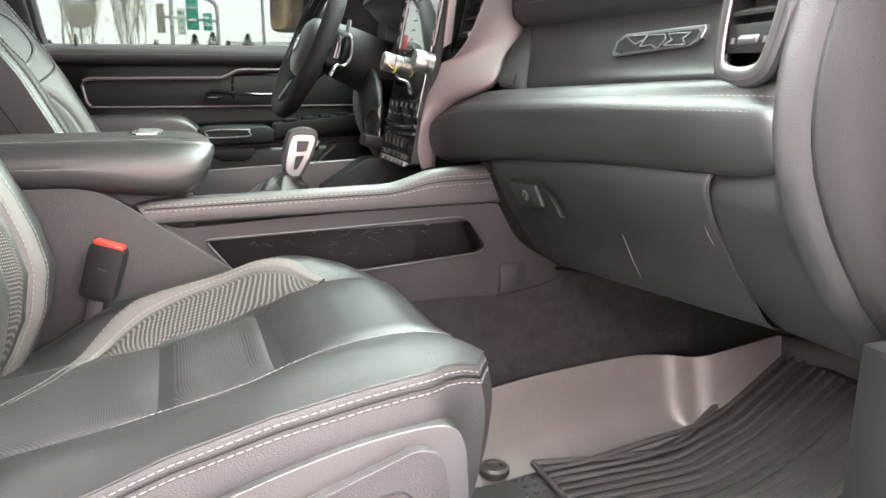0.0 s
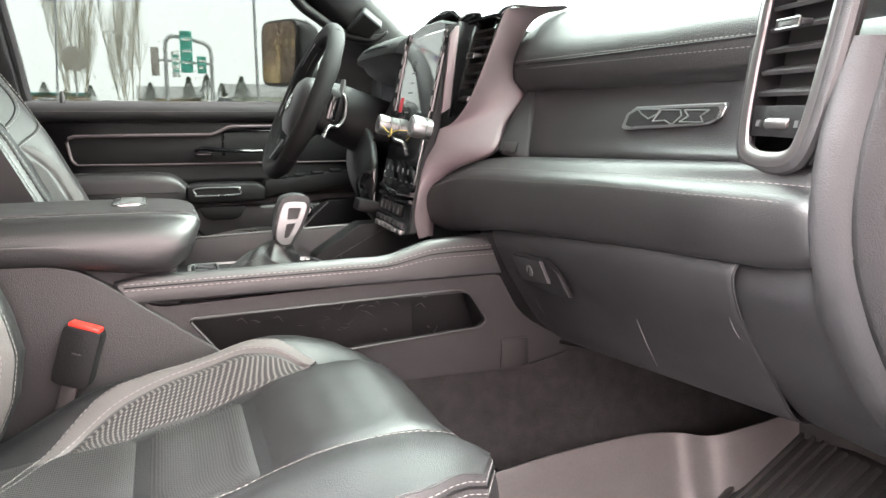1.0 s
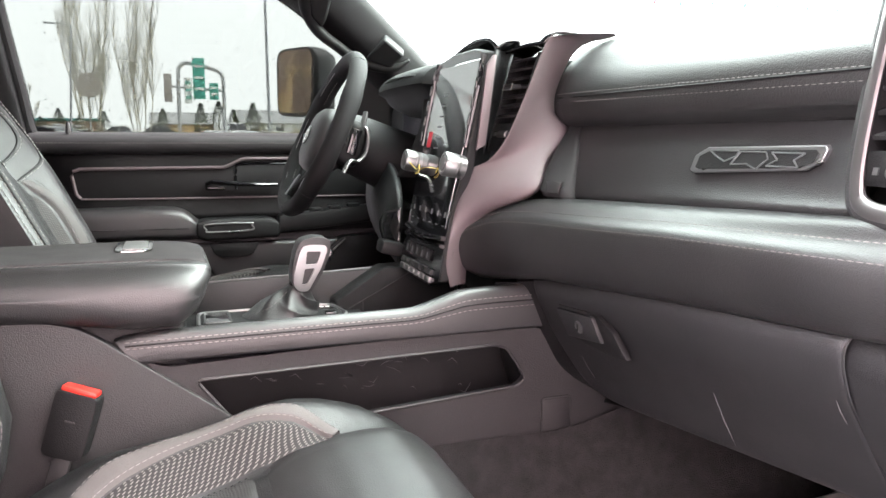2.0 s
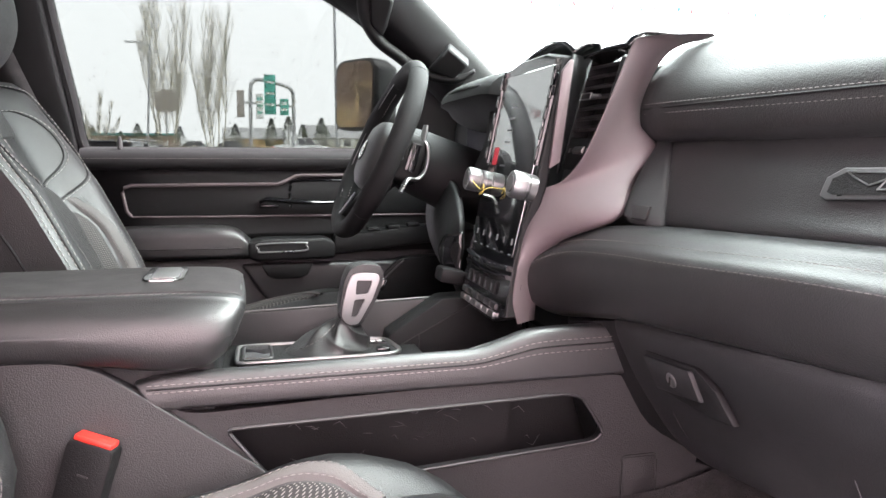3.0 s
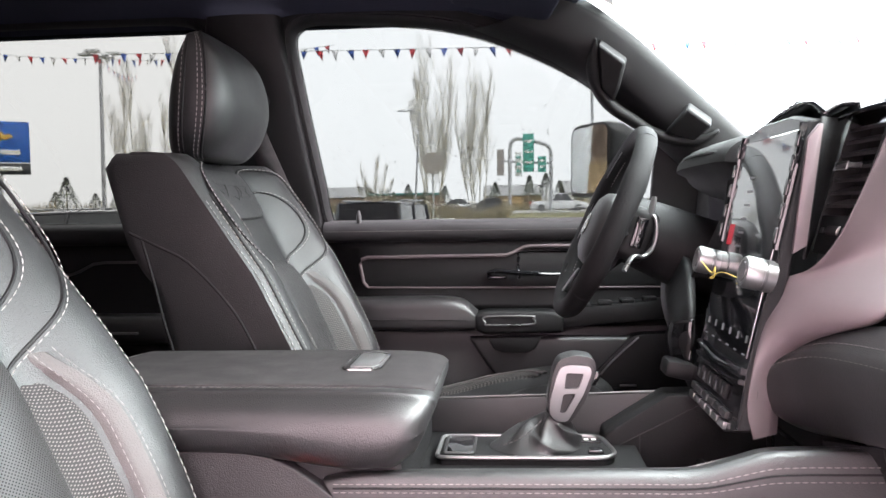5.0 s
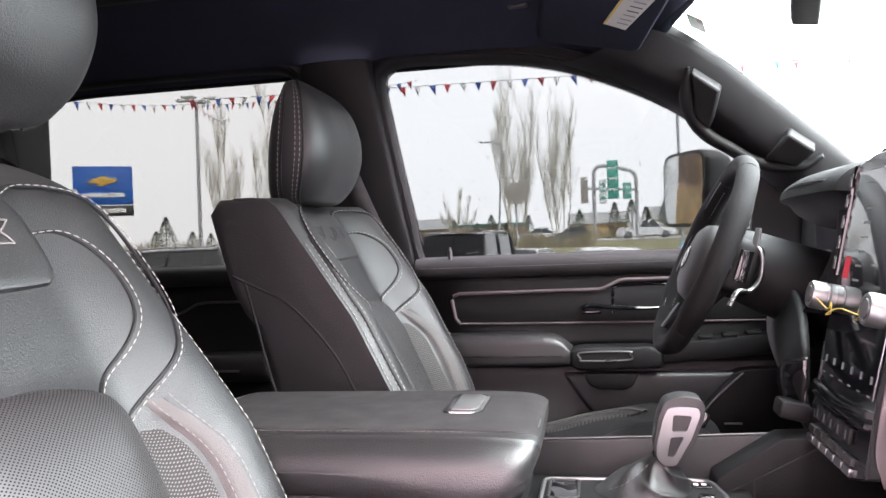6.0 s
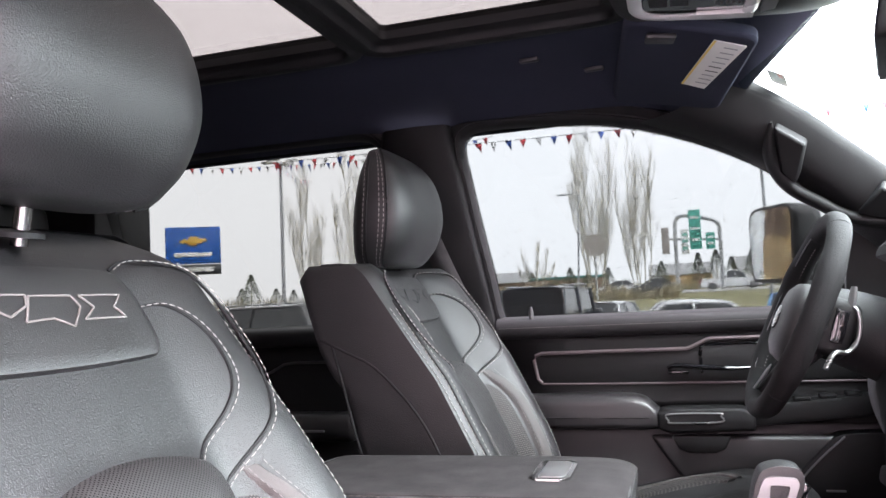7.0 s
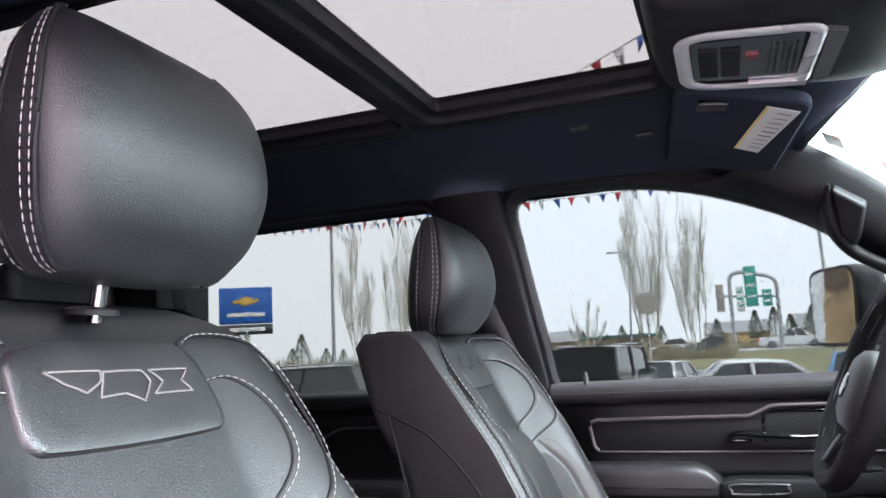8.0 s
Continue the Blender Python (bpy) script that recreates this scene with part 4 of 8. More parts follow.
part("top_cowl", skin([[(0.50, 0.118, 1.636), (0.505, 0.06, 1.654), (0.508, 0.0, 1.664), (0.508, -0.06, 1.664), (0.508, -0.102, 1.646)], [(0.53, 0.118, 1.642), (0.535, 0.06, 1.660), (0.54, 0.0, 1.670), (0.54, -0.06, 1.672), (0.54, -0.098, 1.658)], [(0.62, 0.12, 1.638), (0.62, 0.06, 1.646), (0.62, 0.0, 1.650), (0.62, -0.06, 1.650), (0.62, -0.09, 1.645)]], 20, 12), GLOSS_BLACK, stack, solid=0.005)
for k in range(4):
    part("top_button", turned(box(-0.004, 0.004, -0.0075, 0.0075, -0.003, 0.003, 0.001), pose(0.522, 0.055 - 0.018 * k, 1.6625 + 0.0022 * k, 0, 0, 0)), PLASTIC, stack)
for s in (1, -1):
    u = 0.105 if s > 0 else -0.097
    ax = Vector((-0.97, 0, 0.22))
    knob = part("volume_knob", lathe([(0.0, 0.0), (0.0175, 0.001), (0.0175, 0.011), (0.0162, 0.012), (0.0162, 0.014), (0.0180, 0.015), (0.0180, 0.030), (0.0165, 0.033), (0.013, 0.0335), (0.012, 0.0325), (0.0, 0.0325)], slab(u, 1.470, -0.002), ax, 36), STEEL, stack, "ribbed chrome knob")
    part("knob_cap", lathe([(0.0, 0), (0.0112, 0.0), (0.0105, 0.0012), (0.0, 0.0014)], slab(u, 1.470, -0.002) + ax * 0.0328, ax, 28), DARK_METAL, knob)
part("inner_bezel", prism([(0.489, 1.620), (0.500, 1.634), (0.505, 1.634), (0.489, 1.505), (0.474, 1.496)], "y", -0.1135, -0.1075, 0.0015), BEZEL, stack, "narrow rose-grey metal strip")
# screen marks: plain bars of dim light
ICON = glow("dim_icon_light", (0.10, 0.102, 0.105), 0.014)
ICON_RED = glow("red_icon_light", (0.22, 0.008, 0.015), 0.045)
part("screen_mark", face([(0.084, 1.524), (0.066, 1.524), (0.066, 1.498), (0.084, 1.498)], 0.0032, 0.0004), ICON_RED, panel)
for k in range(6):
    part("screen_mark", face([(0.046, 1.584 - 0.017 * k), (0.026, 1.584 - 0.017 * k), (0.026, 1.5815 - 0.017 * k), (0.046, 1.5815 - 0.017 * k)], 0.0032, 0.0004), ICON, panel)
for k in range(6):
    u = 0.085 - 0.031 * k
    part("climate_mark", face([(u - 0.001, 1.402), (u - 0.006, 1.4025), (u - 0.007, 1.3945), (u - 0.002, 1.394)], 0.0032, 0.0004), ICON, panel)
    part("climate_mark", face([(u, 1.382), (u - 0.009, 1.382), (u - 0.009, 1.3805), (u, 1.3805)], 0.0032, 0.0004), ICON, panel)
part("trim_rib", tube(spline([slab(0.098, 1.366, 0.004), slab(0.0, 1.360, 0.007), slab(-0.086, 1.364, 0.004)], 12), 0.004, 8), GLOSS_BLACK, panel)
part("trim_rib", tube(spline([slab(0.098, 1.352, 0.003), slab(0.0, 1.349, 0.005), slab(-0.086, 1.352, 0.003)], 12), 0.003, 8), GLOSS_BLACK, panel)
for k in range(5):
    u = 0.062 - 0.026 * k
    part("switch_key", turned(box(-0.003, 0.003, -0.010, 0.010, -0.009, 0.009, 0.002), pose(*slab(u, 1.333, 0.003), 0, 12.5, 0)), PLASTIC_DARK, panel)
    part("key_mark", face([(u + 0.002, 1.337), (u - 0.001, 1.338), (u - 0.003, 1.328), (u + 0.001, 1.328)], 0.0065, 0.0004), ICON, panel)
for k in range(6):
    u = 0.075 - 0.027 * k
    for v in (1.310, 1.2985):
        key = part("lower_key", turned(box(-0.003, 0.003, -0.0115, 0.0115, -0.0046, 0.0046, 0.0015), pose(*slab(u, v, 0.003), 0, 12.5, 0)), PLASTIC if v > 1.30 else STEEL, panel)
part("wire_tag", tube(spline([slab(0.082, 1.475, 0.03), slab(0.06, 1.462, 0.02), slab(0.05, 1.470, 0.02), slab(0.045, 1.458, 0.02), slab(0.062, 1.455, 0.02), slab(0.02, 1.466, 0.02), slab(-0.07, 1.468, 0.028)], 40), 0.0007, 6), YELLOW, stack, "thin yellow tag string")
part("brake_switch", turned(box(-0.02, 0.02, -0.022, 0.022, -0.012, 0.012, 0.006), pose(0.408, 0.13, 1.322, 0, 12, 0)), PLASTIC_DARK, stack)

# instrument cluster, hood and driver's knee panel
cluster = thing("instrument_cluster", (0.6, 0.42, 1.5), "black instrument binnacle with a rounded hood", "instrument cluster")
rows = []
for y, k in ((0.186, 0.25), (0.188, 0.75), (0.196, 0.95), (0.22, 1.03), (0.35, 1.03), (0.45, 1.0), (0.53, 0.9), (0.58, 0.76), (0.61, 0.5), (0.618, 0.15)):
    c = (0.575, 1.603)
    rows.append([(c[0] + (0.090 * math.cos(a) + (0.02 if math.sin(a) < 0 else 0.0)) * k, y, c[1] + (0.050 * math.sin(a) if math.sin(a) > 0 else 0.052 * math.sin(a)) * k + 0.010 * k * math.cos(a) * -1) for a in (2 * math.pi * i / 28 for i in range(28))])
part("hood", grid(rows, close_u=True, cap=True), RIM, cluster)
part("hood_welt", tube(spline([(0.520, 0.19, 1.617), (0.492, 0.22, 1.628), (0.487, 0.35, 1.632), (0.492, 0.45, 1.631), (0.508, 0.56, 1.624)], 30), 0.0025, 6), LEATHER_FINE, cluster)
part("cheek", skin([[(0.50, 0.215, 1.585), (0.49, 0.205, 1.54), (0.475, 0.21, 1.50), (0.45, 0.23, 1.44)], [(0.60, 0.20, 1.585), (0.57, 0.185, 1.54), (0.55, 0.18, 1.50), (0.53, 0.18, 1.44)]], 12, 8), RIM, cluster, solid=0.02)
part("binnacle_shell", prism(rounded([(0.585, 1.40), (0.60, 1.59), (0.66, 1.625), (0.95, 1.60), (0.95, 1.40)], 0.02), "y", 0.10, 0.80, 0.01), RIM, cluster)
part("gauge_glass", box(0.575, 0.60, 0.22, 0.62, 1.47, 1.59, 0.01), GLOSS_BLACK, cluster)
part("knee_panel", skin([[(0.43, 0.125, 1.36), (0.44, 0.16, 1.415), (0.47, 0.30, 1.45), (0.48, 0.42, 1.47), (0.50, 0.60, 1.46), (0.56, 0.82, 1.46)], [(0.43, 0.13, 1.33), (0.42, 0.17, 1.36), (0.44, 0.30, 1.37), (0.46, 0.42, 1.37), (0.49, 0.60, 1.36), (0.55, 0.82, 1.36)], [(0.46, 0.14, 1.28), (0.455, 0.18, 1.27), (0.48, 0.30, 1.27), (0.50, 0.42, 1.27), (0.53, 0.60, 1.26), (0.58, 0.82, 1.26)], [(0.54, 0.16, 1.20), (0.56, 0.20, 1.17), (0.58, 0.30, 1.16), (0.60, 0.42, 1.15), (0.62, 0.60, 1.15), (0.65, 0.82, 1.15)]], 30, 20), PLASTIC_DARK, cluster, solid=0.01)
part("light_switch", skin([[(0.405, 0.150, 1.385), (0.400, 0.165, 1.360), (0.405, 0.155, 1.325)], [(0.430, 0.128, 1.392), (0.428, 0.128, 1.360), (0.428, 0.128, 1.318)]], 8, 4), GLOSS_BLACK, cluster, solid=0.004)

# ================= steering wheel =================
WC, WT = Vector((0.340, 0.418, 1.516)), radians(24.8)
wheel = thing("steering_wheel", tuple(WC), "black leather steering wheel with silver spoke trim and paddles", "steering wheel")
WM = Matrix.Translation(WC) @ Matrix.Rotation(WT, 4, 'Y')
# local: x forwards (to the dash), y left, z up in the rim's plane


def rim_r(a):
    s = math.sin(a)
    return 0.171 - (0.010 if s < -0.8 else 0.0) * ease(-0.8, -1.0, s)


def rim(a0, a1, n, r0, name, mat, label=""):
    pts, rad = [], []
    for i in range(n + 1):
        a = a0 + (a1 - a0) * i / n
        pts.append(WM @ Vector((0, rim_r(a) * math.cos(a), rim_r(a) * math.sin(a))))
        rad.append(r0 + 0.002 * math.exp(-((abs(math.cos(a)) - 0.90) / 0.08) ** 2))
    return part(name, tube(pts, rad, 16, 1.12, up=tuple(WM.to_3x3() @ Vector((1, 0, 0)))), mat, wheel, label)


rim(radians(-42), radians(62), 48, 0.0162, "rim_side", RIM)
rim(radians(118), radians(222), 48, 0.0162, "rim_side", RIM)
rim(radians(62), radians(118), 26, 0.0164, "rim_top", RIM)
rim(radians(222), radians(318), 44, 0.0164, "rim_bottom", RIM)
for a in (62, 118, 222, 318):
    a = radians(a)
    d = WM.to_3x3() @ Vector((0, -math.sin(a), math.cos(a)))
    part("rim_joint", lathe([(0.0169, -0.0008), (0.0172, 0), (0.0169, 0.0008)], WM @ Vector((0, rim_r(a) * math.cos(a), rim_r(a) * math.sin(a))), d, 20), PLASTIC_DARK, wheel)
for a0, a1 in ((-40, 60), (120, 220)):
    pts = [WM @ Vector((0.002, (rim_r(radians(a)) - 0.0167) * math.cos(radians(a)), (rim_r(radians(a)) - 0.0167) * math.sin(radians(a)))) for a in range(a0, a1, 4)]
    part("rim_stitching", dashes(pts, WM.to_3x3() @ Vector((-1, 0, 0)), 0.004, 0.003, 0.0012, 0.001), THREAD, wheel)
# the rim's edge highlight, modelled as a thin silver tube
for a0, a1 in ((-42, 62), (118, 222)):
    pts = [WM @ Vector((-0.0125, (rim_r(radians(a)) - 0.0115) * math.cos(radians(a)), (rim_r(radians(a)) - 0.0115) * math.sin(radians(a)))) for a in range(a0, a1 + 1, 4)]
    part("rim_highlight", tube(pts, 0.0011, 6), STEEL, wheel, "thin silver line for the rim's edge highlight")
hub_rows = []
for w, k in ((0.062, 0.55), (0.045, 0.92), (0.020, 1.0), (0.004, 0.98), (-0.008, 0.90), (-0.016, 0.70), (-0.020, 0.35), (-0.021, 0.02)):
    ring = []
    for i in range(36):
        a = 2 * math.pi * i / 36
        y, z = 0.078 * math.copysign(abs(math.cos(a)) ** 0.7, math.cos(a)), 0.070 * math.copysign(abs(math.sin(a)) ** 0.75, math.sin(a)) - 0.008
        ring.append(WM @ Vector((w - 0.004, y * k, z * k)))
    hub_rows.append(ring)
hub = part("airbag_cover", grid(hub_rows, close_u=True, cap=True), PLASTIC, wheel, "black airbag cover")
part("emblem_ring", lathe([(0.014, 0), (0.020, 0), (0.021, 0.002), (0.019, 0.0035), (0.015, 0.003)], WM @ Vector((-0.0235, 0, -0.008)), WM.to_3x3() @ Vector((-1, 0, 0)), 28), CHROME, hub, "plain chrome emblem ring")
for s in (1, -1):
    sp = [WM @ Vector(p) for p in ((0.016, s * 0.060, 0.004), (0.014, s * 0.110, 0.0), (0.004, s * 0.160, 0.0))]
    spoke = part("side_spoke", tube(spline(sp, 10), [0.022, 0.022, 0.021, 0.020, 0.019, 0.018, 0.018, 0.018, 0.017, 0.017, 0.016], 14, 0.42, up=tuple(WM.to_3x3() @ Vector((0, 0, 1)))), PLASTIC_DARK, wheel)
    part("switch_pad", turned(box(-0.004, 0.004, -0.020, 0.020, -0.017, 0.017, 0.004), WM @ pose(-0.001, s * 0.103, 0.014, 0, 0, s * -8)), GLOSS_BLACK, spoke)
    part("spoke_trim", tube(spline([WM @ Vector((-0.002, s * 0.082, 0.036)), WM @ Vector((-0.003, s * 0.125, 0.030)), WM @ Vector((-0.002, s * 0.150, 0.020))], 10), 0.0025, 8), STEEL, spoke)
    low = [WM @ Vector(p) for p in ((0.018, s * 0.030, -0.070), (0.008, s * 0.052, -0.115), (0.002, s * 0.062, -0.150))]
    lower = part("lower_spoke", tube(spline(low, 10), 0.013, 12, 0.5, up=tuple(WM.to_3x3() @ Vector((-1, 0, 0)))), PLASTIC_DARK, wheel)
    part("spoke_inlay", tube(spline([WM @ Vector((0.000, s * 0.040, -0.088)), WM @ Vector((-0.004, s * 0.054, -0.120)), WM @ Vector((-0.008, s * 0.063, -0.146))], 8), [0.003, 0.005, 0.006, 0.006, 0.006, 0.006, 0.006, 0.006, 0.005], 10, 0.5, up=tuple(WM.to_3x3() @ Vector((-1, 0, 0)))), STEEL, lower, "silver spoke inlay")
    pad = [WM @ Vector(p) for p in ((0.051, s * 0.105, 0.045), (0.060, s * 0.112, 0.042), (0.068, s * 0.116, 0.027), (0.074, s * 0.120, -0.001), (0.066, s * 0.125, -0.022), (0.049, s * 0.135, -0.030), (0.044, s * 0.145, -0.056))]
    paddle = part("shift_paddle", tube(spline(pad, 30), [0.0035] * 16 + [0.0045] * 15, 10, 0.8), STEEL, wheel, "curved silver shift paddle")
    part("paddle_tip", tube([WM @ Vector((0.052, s * 0.105, 0.044)), WM @ Vector((0.049, s * 0.102, 0.060)), WM @ Vector((0.046, s * 0.100, 0.074))], [0.0065, 0.0065, 0.005], 10, 0.7), SILVER, paddle, "bright silver paddle tip")
    pod = part("switch_pod", turned(box(-0.030, 0.024, -0.030, 0.030, -0.046, 0.046, 0.016, 3), WM @ pose(0.048, s * 0.082, 0.006)), PLASTIC_DARK, wheel)
    part("rear_switch", turned(box(-0.010, 0.010, -0.003, 0.003, -0.026, 0.026, 0.003), WM @ pose(0.046, s * 0.1125, 0.010, 0, -8, 0)), GLOSS_BLACK, pod)
    part("switch_rib", tube([WM @ Vector((0.038, s * 0.1155, 0.030)), WM @ Vector((0.043, s * 0.1165, 0.008)), WM @ Vector((0.046, s * 0.1155, -0.012))], 0.0012, 6), DARK_METAL, pod)
col = [WC + Vector((0.035, 0, -0.005)), WC + Vector((0.08, 0, -0.02)), WC + Vector((0.15, 0, -0.05)), WC + Vector((0.24, 0, -0.085))]
part("column_shroud", tube(spline(col, 14), [0.060 + 0.0012 * i for i in range(15)], 28, 0.95), PLASTIC_DARK, wheel)
part("turn_stalk", tube([WC + Vector((0.075, 0.05, 0.0)), WC + Vector((0.068, 0.11, 0.012)), WC + Vector((0.06, 0.165, 0.025))], [0.007, 0.008, 0.010], 12), PLASTIC_DARK, wheel)

# ================= centre console =================
console = thing("centre_console", (0.15, 0.0, 0.85), "wide black centre console with stitched leather rails and open side pocket", "console")
CY = -0.178


def holed(outer, inner, y, thick):
    bm = bmesh.new()
    edges = []
    for loop in (outer, inner):
        vs = [bm.verts.new((x, y, z)) for x, z in loop]
        edges += [bm.edges.new((vs[i - 1], vs[i])) for i in range(len(vs))]
    bmesh.ops.triangle_fill(bm, use_beauty=True, use_dissolve=False, edges=edges)
    bmesh.ops.recalc_face_normals(bm, faces=bm.faces[:])
    r = bmesh.ops.extrude_face_region(bm, geom=bm.faces[:])
    bmesh.ops.translate(bm, vec=(0, thick, 0), verts=[v for v in r["geom"] if isinstance(v, bmesh.types.BMVert)])
    return bm


outer = rounded([(-0.36, 1.296), (-0.075, 1.294), (0.028, 1.229), (0.20, 1.236), (0.39, 1.242), (0.555, 1.240), (0.60, 1.185), (0.705, 1.100), (0.645, 1.012), (0.47, 0.990), (0.10, 0.955), (-0.36, 0.94)], 0.02)
hole = rounded([(0.068, 1.209), (0.478, 1.219), (0.498, 1.213), (0.529, 1.166), (0.517, 1.154), (0.29, 1.139), (0.13, 1.128)], 0.010)
side = part("side_panel", holed(outer, hole, CY, 0.012), SCUFFED, console, "scuffed black side panel with an open pocket", bevel=0.002)
well = rounded([(0.055, 1.207), (0.478, 1.220), (0.510, 1.210), (0.560, 1.06), (0.29, 1.045), (0.06, 1.04)], 0.012)
part("pocket_lip", tube([(x, CY - 0.001, z) for x, z in hole + hole[:1]], 0.0022, 6), PLASTIC, side)
# lining darker than the panel: the pocket's shade put into its colour
part("pocket_liner", merge(grid([[(x, CY + 0.010, z) for x, z in well], [(x, -0.110, z) for x, z in well]], close_u=True), box(0.03, 0.42, -0.120, -0.112, 1.03, 1.24), box(0.41, 0.62, -0.094, -0.086, 1.03, 1.24)), PLASTIC_DARK, side, "scratched pocket lining")
for k in range(26):
    rng = random.Random(k + 5)
    x, z = rng.uniform(0.10, 0.46), rng.uniform(1.135, 1.205)
    l = rng.uniform(0.006, 0.022)
    part("scratch", tube([(x, -0.1203, z), (x + l * 0.5, -0.1206, z + l * rng.uniform(-0.3, 0.3)), (x + l, -0.1203, z + l * rng.uniform(-0.6, 0.6))], [0.0001, 0.0004, 0.0001], 4), STEEL, side)
part("access_cover", merge(box(0.558, 0.604, CY - 0.0012, CY + 0.004, 1.075, 1.128, 0.005, 2)), SCUFFED, side)
part("cover_gap", tube([(x, CY - 0.0006, z) for x, z in rounded([(0.556, 1.073), (0.606, 1.073), (0.606, 1.130), (0.556, 1.130)], 0.008)] + [(0.556, CY - 0.0006, 1.08)], 0.0011, 5), INK, side)
step_poly = rounded([(-0.36, 1.300), (-0.100, 1.299), (-0.062, 1.288), (-0.035, 1.270), (0.016, 1.231), (0.106, 1.163), (0.150, 1.120), (0.160, 0.95), (-0.36, 0.95)], 0.014)
part("rear_step", prism(step_poly, "y", CY - 0.008, CY + 0.002, 0.005, 3), SCUFFED, side, "raised grained rear part of the panel")
part("driver_side_panel", prism(outer, "y", 0.166, 0.178, 0.002), PLASTIC, console)


def rail_lift(x):
    return 0.005 + 0.021 * ease(0.350, 0.45, x)


rail_rows = []
for x in (-0.024, -0.018, 0.02, 0.10, 0.20, 0.30, 0.36, 0.40, 0.43, 0.46, 0.50, 0.55, 0.60):
    h = rail_lift(x)
    k = ease(-0.075, 0.0, x)
    zb = 1.239 + 0.006 * x
    zt = 1.268 + 0.016 * x + h
    rail_rows.append([(x, CY + 0.012, zb - 0.003), (x, CY - 0.004, zb - 0.001), (x, CY - 0.007, zb + 0.006 * k), (x, CY - 0.007, zb + (zt - zb) * 0.5 * k), (x, CY - 0.004, zb + (zt - zb) * 0.84 * k), (x, CY + 0.004, zb + (zt + 0.002 - zb) * k),
                      (x, CY + 0.022, zb + (zt - 0.001 - zb) * k), (x, CY + 0.046, zb + (zt - 0.012 - zb) * k), (x, CY + 0.052, 1.235), (x, CY + 0.052, 1.20)])
rail_rows = [[(px + (1.266 - pz) * 0.9 * ease(0.06, -0.02, px), py, pz) for px, py, pz in r] for r in rail_rows]
rail = part("leather_rail", skin(rail_rows, 36, 56), LEATHER_FINE, console, "black leather rail with pale double stitching")
RAIL_X = (-0.012, 0.03, 0.10, 0.20, 0.30, 0.36, 0.40, 0.43, 0.46, 0.50, 0.55)
for f, out in ((0.80, 0.0062), (0.56, 0.0078)):
    seam("rail_stitching", [(x, CY - out, 1.239 + 0.006 * x + (0.029 + 0.010 * x + rail_lift(x)) * f) for x in RAIL_X], rail, (0, -1, 0.3), THREAD, n=110, wide=0.0006)
part("rail_welt", tube(spline([(x, CY - 0.0068, 1.239 + 0.006 * x + (0.029 + 0.010 * x + rail_lift(x)) * 0.68) for x in RAIL_X], 60), 0.0012, 6), PLASTIC_DARK, rail)
part("rail_edge", tube([(x, CY + 0.0475, 1.2570 + 0.016 * x + rail_lift(x)) for x in (0.06, 0.2, 0.30, 0.36, 0.40, 0.43, 0.46, 0.50)], 0.0018, 6), DARK_METAL, rail)
tray = part("tray_floor", merge(box(0.05, 0.345, -0.080, 0.170, 1.165, 1.222, 0.003), box(0.345, 0.56, -0.080, 0.170, 1.13, 1.165, 0.003)), PLASTIC_DARK, console)
part("driver_wall", prism([(0.04, 1.17), (0.04, 1.270), (0.30, 1.279), (0.46, 1.285), (0.56, 1.285), (0.56, 1.14), (0.35, 1.14)], "y", 0.150, 0.168, 0.004), PLASTIC, console)
part("wall_edge", tube([(0.05, 0.1525, 1.2715), (0.30, 0.1525, 1.2805), (0.46, 0.1525, 1.2865)], 0.0014, 6), DARK_METAL, console)
flank = part("tray_flank", prism([(0.300, 1.216), (0.304, 1.237), (0.388, 1.291), (0.52, 1.294), (0.52, 1.14), (0.345, 1.14)], "y", 0.096, 0.150, 0.004), PLASTIC_DARK, console, "sloping black tray side")
part("flank_groove", merge(tube([(0.314, 0.0955, 1.218), (0.38, 0.0955, 1.252), (0.444, 0.0955, 1.287)], 0.0009, 6), tube([(0.350, 0.0955, 1.150), (0.350, 0.0955, 1.237)], 0.0009, 6)), INK, flank)
bin_ = part("front_bin", merge(box(0.43, 0.52, -0.080, 0.096, 1.16, 1.190, 0.004), box(0.52, 0.56, -0.080, 0.16, 1.16, 1.31, 0.004), box(0.425, 0.435, -0.080, 0.096, 1.16, 1.205, 0.003)), PLASTIC_DARK, console)
part("bin_mouth", merge(*[tube([(0.516, 0.06, 1.212), (0.514, 0.062, 1.262), (0.514, -0.052, 1.262), (0.516, -0.055, 1.212), (0.516, 0.06, 1.212)], 0.0035, 6)]), GLOSS_BLACK, bin_)
plate_poly = rounded([(0.078, 0.006), (0.296, 0.010), (0.309, 0.030), (0.298, 0.098), (0.278, 0.104), (0.080, 0.100)], 0.014)
PZ = 1.232
plate = part("shifter_plate", prism(plate_poly, "z", PZ - 0.014, PZ, 0.002), PLASTIC_DARK, console)
part("plate_rim", tube([(x, y, PZ) for x, y in plate_poly + plate_poly[:1]], 0.0030, 8), STEEL, plate, "satin silver rim")
part("plate_well", prism(rounded([(0.088, 0.018), (0.126, 0.018), (0.126, 0.088), (0.088, 0.090)], 0.008), "z", PZ - 0.001, PZ + 0.002, 0.001), GLOSS_BLACK, plate)
part("well_frame", tube([(x, y, PZ + 0.002) for x, y in rounded([(0.088, 0.018), (0.126, 0.018), (0.126, 0.088), (0.088, 0.090), (0.088, 0.018)], 0.006)], 0.0022, 6), PLASTIC, plate)
